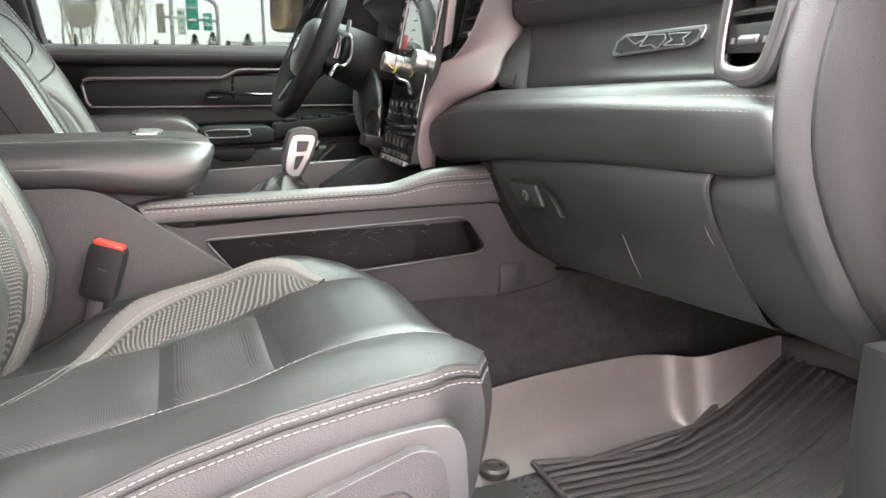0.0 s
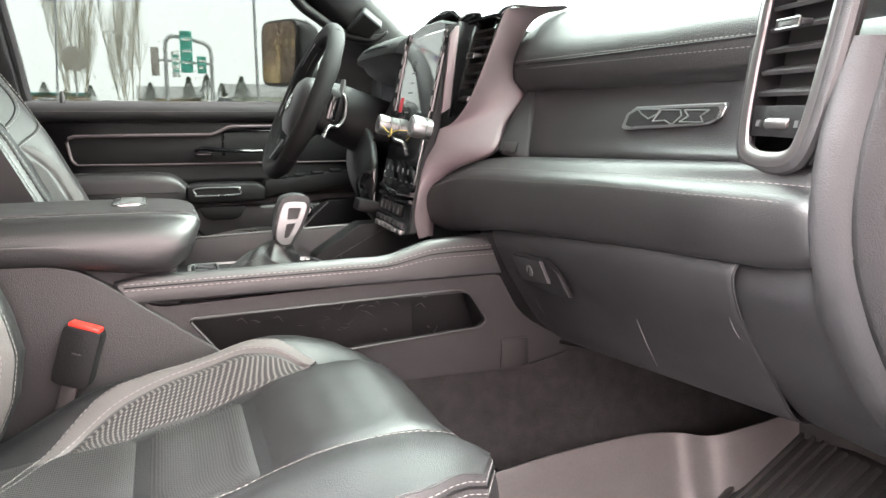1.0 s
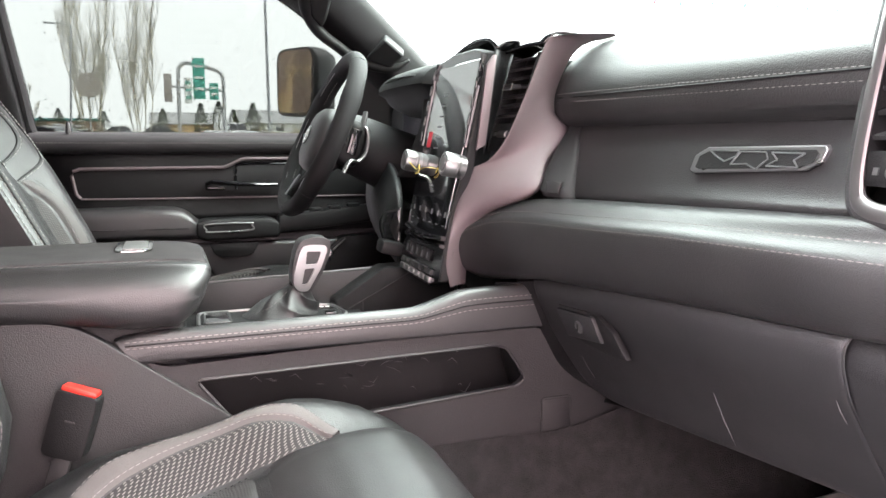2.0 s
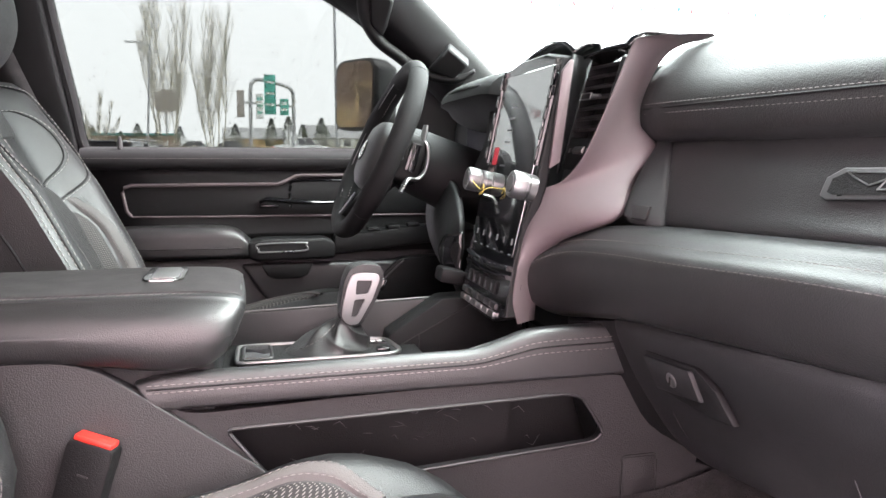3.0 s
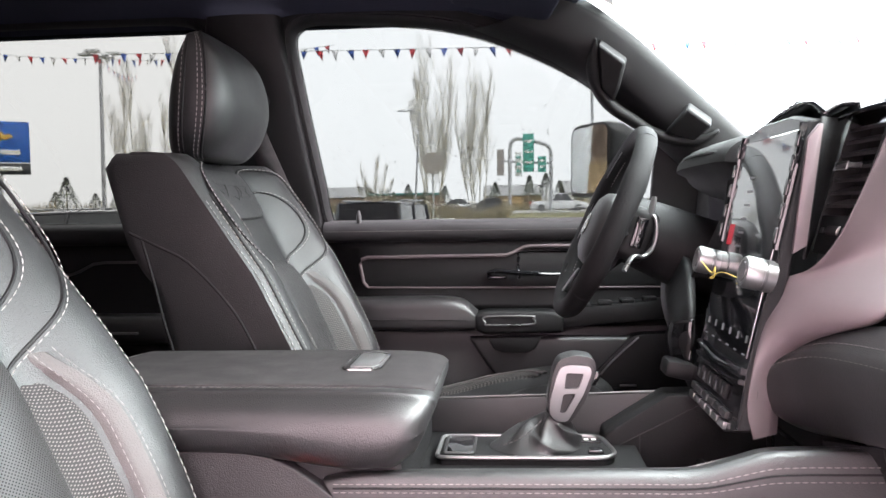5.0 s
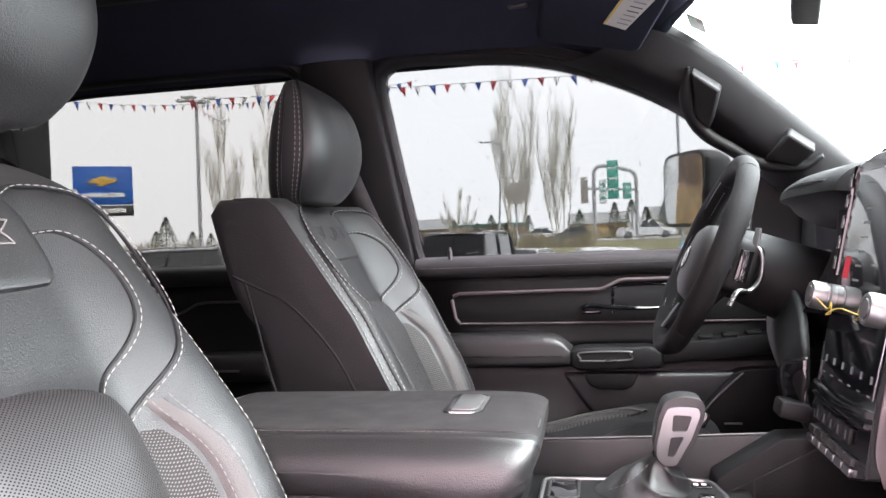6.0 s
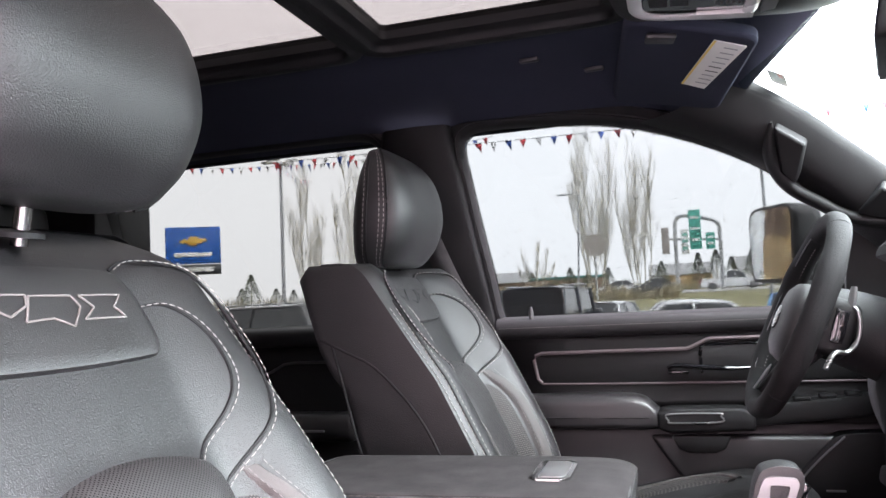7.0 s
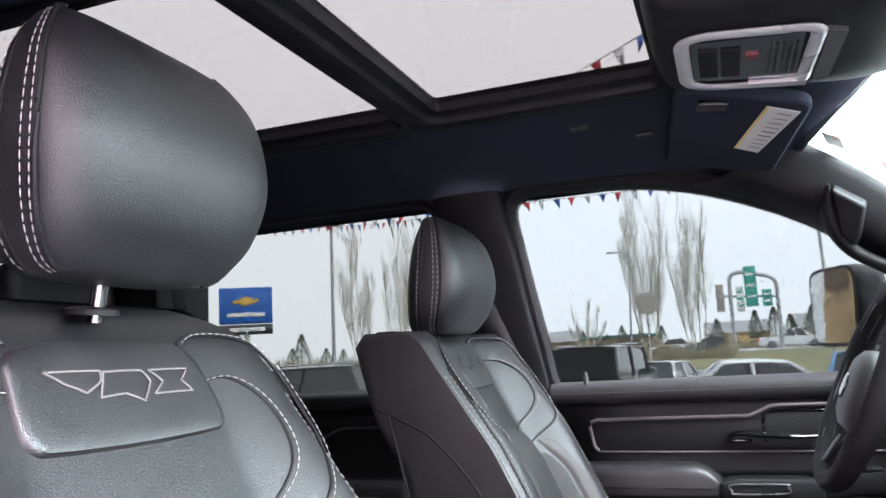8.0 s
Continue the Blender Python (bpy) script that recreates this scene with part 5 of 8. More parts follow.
part("gear_window", prism(rounded([(0.255, 0.074), (0.296, 0.072), (0.292, 0.092), (0.252, 0.094)], 0.004), "z", PZ - 0.001, PZ + 0.0015, 0.0005), GLOSS_BLACK, plate)
part("gear_mark", box(0.258, 0.268, 0.080, 0.086, PZ + 0.0012, PZ + 0.0022), ICON_RED, plate)
for k in range(2):
    part("gear_mark", box(0.273 + 0.010 * k, 0.279 + 0.010 * k, 0.080, 0.086, PZ + 0.0012, PZ + 0.0020), WHITE_LABEL, plate)
part("mode_button", turned(box(-0.010, 0.010, -0.008, 0.008, -0.004, 0.005, 0.003), pose(0.283, 0.034, PZ)), GLOSS_BLACK, plate, "small glossy mode button")

# gear lever: leans forwards out of its gathered boot
SX, SY = 0.240, 0.058
lever = thing("gear_lever", (SX, SY, PZ), "silver and black gear lever with a gathered leather boot", "gear lever")
boot_rows = []
for i in range(19):
    t = i / 18
    z = PZ + 0.001 + 0.046 * t
    cx = 0.206 + 0.030 * t ** 0.85
    rx, ry = 0.046 * (1 - t) ** 1.15 + 0.0145, 0.030 * (1 - t) ** 1.1 + 0.0150
    f = (1 - t) * t * 4
    boot_rows.append([(cx + rx * (1 + 0.16 * f * math.sin(5 * a + 6 * t)) * math.cos(a), SY + ry * (1 + 0.20 * f * math.cos(6 * a + 9 * t)) * math.sin(a), z + 0.005 * f * math.sin(4 * a + 11 * t)) for a in (2 * math.pi * k / 56 for k in range(56))])
boot = part("boot", grid(boot_rows, close_u=True), LEATHER_FINE, lever, "gathered black leather boot")
seam("boot_stitching", [(0.164, SY - 0.026, 1.241), (0.184, SY - 0.031, 1.250), (0.203, SY - 0.027, 1.264), (0.219, SY - 0.019, 1.277)], boot, (0, -0.8, 0.5), THREAD, n=30, wide=0.0006)
part("boot_collar", turned(lathe([(0.0155, -0.003), (0.0175, 0.0), (0.0165, 0.003)], (0, 0, 0), (0, 0, 1), 24), pose(0.2365, SY, 1.2755, 0, 24, 0)), PLASTIC_DARK, lever)
grip_poly = rounded([(0.223, 1.278), (0.2225, 1.302), (0.229, 1.334), (0.237, 1.352), (0.258, 1.358), (0.280, 1.355), (0.286, 1.345), (0.284, 1.330), (0.271, 1.298), (0.252, 1.268), (0.238, 1.266)], 0.008)
part("grip_core", prism(grip_poly, "y", SY - 0.0195, SY + 0.0195, 0.009, 4), LEATHER, lever, "black leather grip core")
part("shift_button", turned(box(-0.004, 0.006, -0.010, 0.010, -0.010, 0.010, 0.003), pose(0.284, SY, 1.325, 0, 28, 0)), GLOSS_BLACK, lever)
silver_poly = rounded([(0.2335, 1.330), (0.240, 1.3435), (0.252, 1.3455), (0.277, 1.3435), (0.2795, 1.336), (0.268, 1.306), (0.2475, 1.271), (0.233, 1.271), (0.2245, 1.281), (0.2255, 1.300)], 0.005)
upper_hole = rounded([(0.2465, 1.335), (0.269, 1.334), (0.262, 1.315), (0.2440, 1.314)], 0.003)
lower_hole = rounded([(0.2425, 1.307), (0.2585, 1.308), (0.2455, 1.283), (0.2375, 1.282)], 0.003)
for sd in (-1, 1):
    bm = bmesh.new()
    edges = []
    for loop in (silver_poly, upper_hole, lower_hole):
        vs = [bm.verts.new((x, SY + sd * 0.0225, z)) for x, z in loop]
        edges += [bm.edges.new((vs[i - 1], vs[i])) for i in range(len(vs))]
    bmesh.ops.triangle_fill(bm, use_beauty=True, use_dissolve=False, edges=edges)
    r = bmesh.ops.extrude_face_region(bm, geom=bm.faces[:])
    bmesh.ops.translate(bm, vec=(0, -sd * 0.009, 0), verts=[v for v in r["geom"] if isinstance(v, bmesh.types.BMVert)])
    grip = part("grip_shell", bm, SILVER, lever, "satin silver grip shell with two recesses", bevel=0.0012)
    ya, yb = sorted((SY + sd * 0.0130, SY + sd * 0.0188))
    part("recess_floor", prism(rounded([(0.238, 1.338), (0.273, 1.338), (0.266, 1.306), (0.248, 1.279), (0.234, 1.279)], 0.004), "y", ya, yb), STEEL, grip)

# armrest lid
lid_rows = []
for x, k, dz in ((-0.36, 0.94, -0.012), (-0.34, 0.98, 0.0), (-0.25, 1.0, 0.0), (-0.12, 1.0, 0.001), (0.0, 1.0, 0.001), (0.06, 0.99, -0.001), (0.092, 0.96, -0.006), (0.106, 0.90, -0.018), (0.108, 0.86, -0.040)):
    b = 1.280 + (0.014 * ease(-0.03, -0.075, x) if x < 0 else 0.0) + 0.012 * ease(0.095, 0.108, x)
    lid_rows.append([(x, -0.150 * k, b), (x, -0.178 * k, b + 0.001), (x, -0.190 * k, b + 0.010), (x, -0.196 * k, b + 0.030), (x, -0.1935 * k, 1.329 + dz), (x, -0.184 * k, 1.3440 + dz), (x, -0.168 * k, 1.3550 + dz), (x, -0.145 * k, 1.3598 + dz), (x, 0.0, 1.357 + dz), (x, 0.09 * k, 1.352 + dz), (x, 0.128 * k, 1.344 + dz), (x, 0.150 * k, 1.325 + dz), (x, 0.158 * k, 1.300), (x, 0.15 * k, 1.27)])
lid_rows = [[(px - 0.008 * ease(0.03, 0.10, px) - max(0.0, 1.350 - pz) * 0.50 * ease(0.0, 0.10, px), py, pz) for px, py, pz in r] for r in lid_rows]
lid = part("armrest_lid", skin(lid_rows, 60, 36), LEATHER_FINE, console, "padded armrest lid with a suede top")
top_rows = []
for x, k in ((-0.335, 0.97), (-0.25, 1.0), (-0.12, 1.0), (0.0, 1.0), (0.06, 0.985), (0.088, 0.93), (0.098, 0.87)):
    dz = interp(x, ((-0.335, 0.0), (-0.12, 0.001), (0.0, 0.001), (0.06, -0.001), (0.088, -0.0052), (0.098, -0.011)))
    x -= 0.008 * ease(0.03, 0.10, x)
    top_rows.append([(x, -0.150 * k, 1.3592 + dz), (x, -0.143 * k, 1.3622 + dz), (x, -0.10 * k, 1.3607 + dz), (x, 0.0, 1.3585 + dz), (x, 0.09 * k, 1.3535 + dz), (x, 0.128 * k, 1.345 + dz)])
part("suede_top", skin(top_rows, 24, 24), SUEDE, lid, "brushed black suede top")
seam("lid_stitching", [(x, -0.1540 * k, 1.3597 + dz) for x, k, dz in ((-0.33, 0.985, 0.001), (-0.2, 1.0, 0.001), (-0.1, 1.0, 0.001), (0.0, 1.0, 0.001), (0.050, 0.985, -0.001), (0.080, 0.945, -0.006), (0.0950, 0.90, -0.014))], lid, (0, -0.5, 0.8), THREAD, n=110)
catch = prism(rounded([(-0.020, -0.040), (0.012, -0.040), (0.022, -0.030), (0.022, 0.030), (0.012, 0.040), (-0.020, 0.040), (-0.026, 0.030), (-0.026, -0.030)], 0.004), "z", -0.003, 0.0045, 0.002)
part("latch_button", turned(catch, pose(-0.001, -0.021, 1.3590, 0, 0, 0) @ Matrix.Diagonal((1, 1.28, 1, 1))), CHROME, lid, "octagonal brushed chrome latch button")
part("latch_face", turned(prism(rounded([(-0.016, -0.033), (0.010, -0.033), (0.016, -0.026), (0.016, 0.026), (0.010, 0.033), (-0.016, 0.033)], 0.003), "z", 0.0042, 0.0056, 0.0008), pose(-0.001, -0.021, 1.3590, 0, 0, 0) @ Matrix.Diagonal((1, 1.28, 1, 1))), STEEL, lid)
part("console_box", box(-0.35, 0.06, -0.165, 0.150, 0.95, 1.29, 0.01), PLASTIC_DARK, console)

# ================= front seats =================
def cush_z(x, yr, low=0):
    """Height of the seat cushion; the bolster on the low side is nearly flat."""
    a = abs(yr)
    near = yr * low > 0
    bump = 0.060 * ease(-0.22, -0.02, x)
    b = interp(x, ((-0.26, 1.056), (-0.1, 1.075), (0.0, 1.088), (0.06, 1.098), (0.10, 1.108), (0.14, 1.126), (0.18, 1.142), (0.22, 1.152), (0.26, 1.157), (0.29, 1.157), (0.32, 1.147), (0.345, 1.126), (0.366, 1.098)))
    front = ease(0.10, 0.32, x)
    crest = b + bump * ease(0.135, 0.198, a) * (1 - 0.85 * front)
    if near:
        rim_ = interp(x, ((-0.26, 1.040), (-0.055, 1.094), (0.005, 1.116), (0.107, 1.142), (0.199, 1.158), (0.26, 1.164), (0.33, 1.164), (0.366, 1.154)))
        return b + (rim_ - b) * ease(0.02, 0.245, a) + 0.014 * math.exp(-((a - 0.165) / 0.045) ** 2) * (1 - 0.5 * front)
    else:
        rim_ = max(crest - 0.014, interp(x, ((-0.26, 1.040), (-0.055, 1.094), (0.06, 1.126), (0.16, 1.146), (0.22, 1.152), (0.30, 1.148), (0.34, 1.132), (0.366, 1.098))))
    k = ease(0.212, 0.252, a)
    return crest * (1 - k) + rim_ * k


def cush_half(x):
    return 0.246 - 0.030 * ease(0.24, 0.366, x) ** 2


def back_x(z, yr, firm=False):
    a = abs(yr)
    xc = interp(z, ((1.00, -0.285), (1.04, -0.258), (1.09, -0.226), (1.14, -0.203), (1.20, -0.193), (1.25, -0.203), (1.3, -0.222), (1.45, -0.292), (1.6, -0.372), (1.66, -0.405), (1.75, -0.45)))
    f = interp(z, ((1.38, 1.0), (1.48, 0.62), (1.56, 0.35), (1.65, 0.18)))
    if firm:
        f = interp(z, ((1.30, 1.30), (1.45, 1.25), (1.58, 0.95), (1.65, 0.80)))
    lum = 0.026 * ease(1.465, 1.40, z) * ease(0.125, 0.06, a)
    return xc + 0.062 * ease(0.110, 0.20, a) * f + lum


def back_half(z):
    return interp(z, ((1.02, 0.225), (1.15, 0.245), (1.35, 0.252), (1.50, 0.252), (1.57, 0.249), (1.605, 0.244), (1.63, 0.234), (1.646, 0.220), (1.657, 0.198), (1.666, 0.160)))


def seat(name, cy, dx, lift, head_x, label, raised=0.0):
    s = thing(name, (0.0 + dx, cy, 0.81), label, "car seat", "front seats")

    def cu(x, yr, up=0.0):
        pull = 0.048 * ease(0.13, 0.25, abs(yr)) * ease(0.18, 0.366, x)
        return Vector((x + dx - pull, cy + yr, cush_z(x, yr, cy) + up + raised))

    def ba(z, yr, out=0.0):
        return Vector((back_x(z, yr, cy > 0) + dx + out * 0.9, cy + yr, z + out * 0.4))

    # cushion
    rows = []
    xs = [-0.26 + 0.622 * i / 44 for i in range(45)]
    for x in xs:
        h = cush_half(x)
        rows.append([cu(x, -h + 2 * h * k / 48) for k in range(49)])
    cushion = part("seat_cushion", grid(rows), LEATHER, s, "black leather seat cushion")
    # skirt below the seam, wrapped round both sides and the front
    xr = [-0.26 + 0.622 * i / 30 for i in range(31)]
    h1 = cush_half(0.362)
    ring = [cu(x, -cush_half(x)) for x in xr] + [cu(0.362, -h1 + 2 * h1 * k / 24) for k in range(1, 24)] + [cu(x, cush_half(x)) for x in reversed(xr)]
    outs = []
    for i in range(len(ring)):
        d = ring[min(i + 2, len(ring) - 1)] - ring[max(i - 2, 0)]
        outs.append(Vector((d.y, -d.x, 0)).normalized())

    def lip(i, o, dz):
        return ring[i] + outs[i] * o + Vector((0, 0, dz))
    skirt_rows = []
    for i in range(len(ring)):
        foot = 0.965 + raised - ring[i].z
        skirt_rows.append(spline([lip(i, -0.002, 0.001), lip(i, 0.0018, -0.006), lip(i, 0.0050, -0.020), lip(i, 0.010, -0.045), lip(i, 0.009, -0.080), lip(i, 0.0, min(-0.12, foot * 0.75)), lip(i, -0.02, min(-0.14, foot))], 20))
    sk = part("side_skirt", grid([r[7:] for r in skirt_rows]), LEATHER, cushion)
    part("seam_strip", grid([r[:8] for r in skirt_rows]), PAD, cushion)
    for o, dz in ((0.0028, -0.0075), (0.0056, -0.0195)):
        part("skirt_stitching", dashes([lip(i, o, dz) for i in range(len(ring))], (outs[10].x, outs[10].y, 0.3), 0.006, 0.003, 0.00055, 0.0005), THREAD, sk)
    part("skirt_welt", tube([lip(i, 0.0034, -0.0130) for i in range(len(ring))], 0.0018, 6), BODY_BLACK, sk)
    for side in (1, -1):
        shield = rounded([(-0.30, 0.93), (-0.30, 0.99), (-0.05, 1.045), (0.111, 1.094), (0.176, 1.110), (0.24, 1.118), (0.278, 1.117), (0.294, 1.095), (0.300, 0.93)], 0.03)
        ya, yb = sorted((cy + side * 0.22, cy + side * 0.266))
        plast = part("seat_base_cover", prism([(x + dx, z) for x, z in shield], "y", ya, yb, 0.008, 3), LEATHER_FINE, s, "black moulded seat base cover")
        bulge = rounded([(-0.30, 0.93), (-0.30, 0.96), (0.0, 1.020), (0.150, 1.072), (0.213, 1.094), (0.238, 1.103), (0.262, 1.094), (0.270, 1.06), (0.275, 0.93)], 0.025)
        ya, yb = sorted((cy + side * 0.25, cy + side * 0.280))
        shell_ = part("base_shell", prism([(x + dx, z) for x, z in bulge], "y", ya, yb, 0.016, 4), SCUFFED, plast, "glossy black plastic shell")
        part("shell_groove", tube(spline([(0.0 + dx, cy + side * 0.2802, 0.985), (0.13 + dx, cy + side * 0.2802, 1.035), (0.20 + dx, cy + side * 0.2802, 1.060), (0.232 + dx, cy + side * 0.2802, 1.050), (0.240 + dx, cy + side * 0.2802, 0.98)], 30), 0.0012, 6), PLASTIC_DARK, shell_)
    # perforated inserts
    def cpatch(nm, x0, x1, w0, w1, mat, up, lab=""):
        rows = []
        for i in range(25):
            t = i / 24
            x = x0 + (x1 - x0) * t
            e = min(t, 1 - t) * 24
            rows.append([cu(x, -w0 + (w0 + w1) * k / 32, up * (1 - (1 - min(1, e / 6.0)) ** 2.5) * (1 - (1 - min(1, min(k, 32 - k) / 3.0)) ** 2) - 0.002) for k in range(33)])
        return part(nm, grid(rows), mat, cushion, lab)
    wl, wr = (0.100, 0.150) if cy < 0 else (0.150, 0.100)
    cpatch("cushion_insert", -0.25, 0.0045, wl, wr, PERF, 0.007, "perforated black leather insert")
    cpatch("cushion_insert", 0.0095, 0.130, wl, wr, PERF, 0.007, "perforated black leather insert")
    cpatch("nose_pad", 0.1345, 0.3655, wl + 0.010, wr + 0.004, LEATHER_FINE, 0.008, "smooth leather front pad")
    # grey accent and two-tone band inside the bolsters
    for side in ((1, -1) if cy > 0 else (1,)):
        edges = {"perf": [(-0.150, 0.040), (-0.112, 0.080), (-0.060, 0.118), (0.004, 0.145), (0.07, 0.147), (0.13, 0.146), (0.17, 0.143), (0.202, 0.138)],
                 "in": [(-0.172, 0.045), (-0.134, 0.086), (-0.098, 0.134), (-0.039, 0.166), (0.040, 0.183), (0.122, 0.185), (0.180, 0.172), (0.219, 0.145)],
                 "out": [(-0.185, 0.045), (-0.146, 0.092), (-0.112, 0.146), (-0.051, 0.184), (0.030, 0.199), (0.118, 0.201), (0.185, 0.188), (0.232, 0.152)]}
        fine = {k: spline([(x, w, 0) for x, w in v], 40) for k, v in edges.items()}
        for nm, e0, e1, mat, up in (("two_tone_band", "perf", "in", PERF_GREY, 0.0035), ("accent_band", "in", "out", ACCENT, 0.0048)):
            rows = []
            for a, b in zip(fine[e0], fine[e1]):
                rows.append([cu(a.x + (b.x - a.x) * k / 6, side * (a.y + (b.y - a.y) * k / 6), up if 0 < k < 6 else -0.001) for k in range(7)])
            part(nm, grid(rows), mat, cushion, "pale grey accent strip" if mat is ACCENT else "")
        for f in (0.12, 0.88):
            part("band_stitching", dashes([cu(a.x + (b.x - a.x) * f, side * (a.y + (b.y - a.y) * f), 0.0050) for a, b in zip(fine["in"], fine["out"])], (0, -side * 0.5, 1), 0.005, 0.003), THREAD, cushion)
    if cy < 0:
        part("insert_stitching", dashes([cu(x, yr, 0.0022) for x, yr in [(-0.05 + 0.38 * i / 40, -0.1045 - 0.018 * ease(0.13, 0.33, -0.05 + 0.38 * i / 40)) for i in range(41)]], (0, -0.3, 1), 0.005, 0.003), THREAD, cushion)
    # backrest
    rows = []
    zs = [1.02 + 0.60 * i / 40 for i in range(41)] + ([1.63, 1.64, 1.648, 1.655, 1.661, 1.666] if cy < 0 else [1.630, 1.637, 1.642, 1.644])
    for z in zs:
        h = back_half(z) if cy < 0 or z < 1.58 else 0.2485 - 0.10 * (z - 1.58) - 0.5 * max(0.0, z - 1.637)
        ring = []
        for k in range(49):
            yr = -h + 2 * h * k / 48
            a = abs(yr) / h
            edge = (0.045 if cy < 0 else 0.020) * max(0.0, (a - 0.86) / 0.14) ** 2.2
            top = 0.030 * ease(1.61, 1.666, z) ** 2
            ring.append(ba(z, yr) - Vector((edge + top, 0, 0)))
        deep = interp(z, ((1.02, 0.10), (1.2, 0.125), (1.5, 0.118), (1.62, 0.090), (1.666, 0.035)))
        bx = back_x(z, 0.0) + dx - deep
        bx = min(bx, -0.30 + dx - 0.14 * (z - 1.02) / 0.63) if z < 1.6 or cy > 0 else bx
        for q, back_off in ((1.0, 0.016), (0.997, 0.007), (0.985, 0.0015), (0.96, 0.0), (0.6, -0.006), (0.2, -0.008), (-0.2, -0.008), (-0.6, -0.006), (-0.96, 0.0), (-0.985, 0.0015), (-0.997, 0.007), (-1.0, 0.016)):
            ring.append(Vector((bx + back_off, cy + h * q, z)))
        rows.append(ring)
    back_ = part("backrest", grid(rows, close_u=True, cap=True), LEATHER, s, "black leather backrest with stitched seams")

    def bpatch(nm, poly, up, mat, lab="", n=14):
        """A raised pad on the backrest: a fan of rings shrinking to the middle."""
        loop = spline([(y, z, 0) for y, z in poly], 64, True)
        cyy, czz = sum(p.x for p in loop) / 64, sum(p.y for p in loop) / 64
        rows = []
        for f, u in ((1.0, -0.002), (0.985, up * 0.55), (0.96, up * 0.9), (0.9, up), (0.7, up), (0.45, up), (0.2, up), (0.02, up)):
            rows.append([ba(czz + (p.y - czz) * f, cyy + (p.x - cyy) * f, u) for p in loop])
        return part(nm, grid(rows, close_u=True, cap=True), mat, back_, lab)
    patch = bpatch("logo_patch", [(y_, z_ - 0.009) for y_, z_ in ((-0.112, 1.618), (-0.085, 1.632), (0.0, 1.634), (0.085, 1.632), (0.106, 1.622), (0.116, 1.600), (0.120, 1.565), (0.112, 1.549), (0.090, 1.545), (0.0, 1.543), (-0.090, 1.545), (-0.112, 1.549), (-0.120, 1.565), (-0.116, 1.600))], 0.007, LEATHER_FINE, "raised leather patch with plain sewn marks")
    for shape in MARKS:
        pts = [(-0.083 + 0.162 * u, 1.5715 + 0.026 * v) for u, v in shape]
        bm = []
        for i in range(len(pts)):
            a, b = pts[i - 1], pts[i]
            bm.append(tube([ba(a[1], a[0], 0.0078), ba((a[1] + b[1]) / 2, (a[0] + b[0]) / 2, 0.0084), ba(b[1], b[0], 0.0078)], 0.0011 if cy < 0 else 0.0006, 6))
        part("sewn_mark", merge(*bm), THREAD if cy < 0 else LEATHER_FINE, patch)
    bpatch("lumbar_pad", [(-0.115, 1.41), (-0.085, 1.445), (0.0, 1.458), (0.085, 1.445), (0.115, 1.41), (0.118, 1.30), (0.118, 1.15), (0.10, 1.06), (0.0, 1.05), (-0.10, 1.06), (-0.118, 1.15), (-0.118, 1.30)], 0.010, PERF, "perforated lumbar pad")
    for side in (1, -1):
        for nm, pts in (("inner_stitching", [(0.116, 1.586), (0.150, 1.588), (0.175, 1.572), (0.186, 1.545), (0.180, 1.509), (0.150, 1.473), (0.098, 1.437)]),
                        ("outer_stitching", [(0.104, 1.624), (0.130, 1.634), (0.175, 1.633), (0.212, 1.622), (0.232, 1.595), (0.238, 1.555), (0.230, 1.51), (0.205, 1.476), (0.155, 1.436), (0.112, 1.402)])):
            fine = spline([(y, z, 0) for y, z in pts], 80)
            part(nm, dashes([ba(p.y, side * p.x, 0.0022) for p in fine], (0.9, 0, 0.4), 0.0060, 0.0034, 0.00074, 0.0007), THREAD_PALE, back_)
            part("seam_welt", tube([ba(p.y, side * (p.x - 0.005), -0.0004) for p in fine], 0.0022, 6), PLASTIC_DARK, back_)
        for nm, w0, w1, mat, up in (("two_tone_band", 0.100, 0.159, PERF_GREY, 0.0065), ("accent_band", 0.160, 0.179, ACCENT, 0.0075)):
            rows = []
            for i in range(31):
                z = 1.06 + (1.428 if mat is ACCENT else 1.402) * i / 30 - 1.06 * i / 30
                sh = -0.027 * ease(1.34, 1.44, z) ** 1.5
                rows.append([ba(z, side * (w0 + sh + (w1 - w0) * k / 6), up * min(1.0, (30 - i) / 2.0) - 0.001 if 0 < k < 6 else -0.002) for k in range(7)])
            part(nm, grid(rows), mat, back_, "pale grey accent strip" if mat is ACCENT else "")
        for w in (0.1615, 0.1775):
            part("band_stitching", dashes([ba(z, side * (w - 0.027 * ease(1.34, 1.44, z) ** 1.5), 0.0075) for z in [1.06 + 0.37 * i / 30 for i in range(31)]], (0.9, 0, 0.4), 0.005, 0.003), THREAD, back_)
        # side panel seams
        for nm, pts in (("side_seam", [(-0.432, 1.520), (-0.39, 1.500), (-0.336, 1.471), (-0.273, 1.403), (-0.235, 1.334), (-0.205, 1.25)]), ("side_seam", [(-0.412, 1.512), (-0.396, 1.45), (-0.380, 1.38), (-0.361, 1.311), (-0.33, 1.19)])):
            part(nm, tube(spline([(x + dx, cy + side * (back_half(z) - 0.0005), z) for x, z in pts], 30), 0.0024, 8), PLASTIC_DARK, back_)
        roll = 0.045 if cy < 0 else 0.020

        def rim(z, a, up):
            return ba(z, side * back_half(z) * a, up) - Vector((roll * ((a - 0.86) / 0.14) ** 2.2, 0, 0))
        for a in (0.922, 0.958, 0.988):
            pts = [rim(z, a, 0.0012) for z in [1.12 + 0.45 * i / 24 for i in range(25)]]
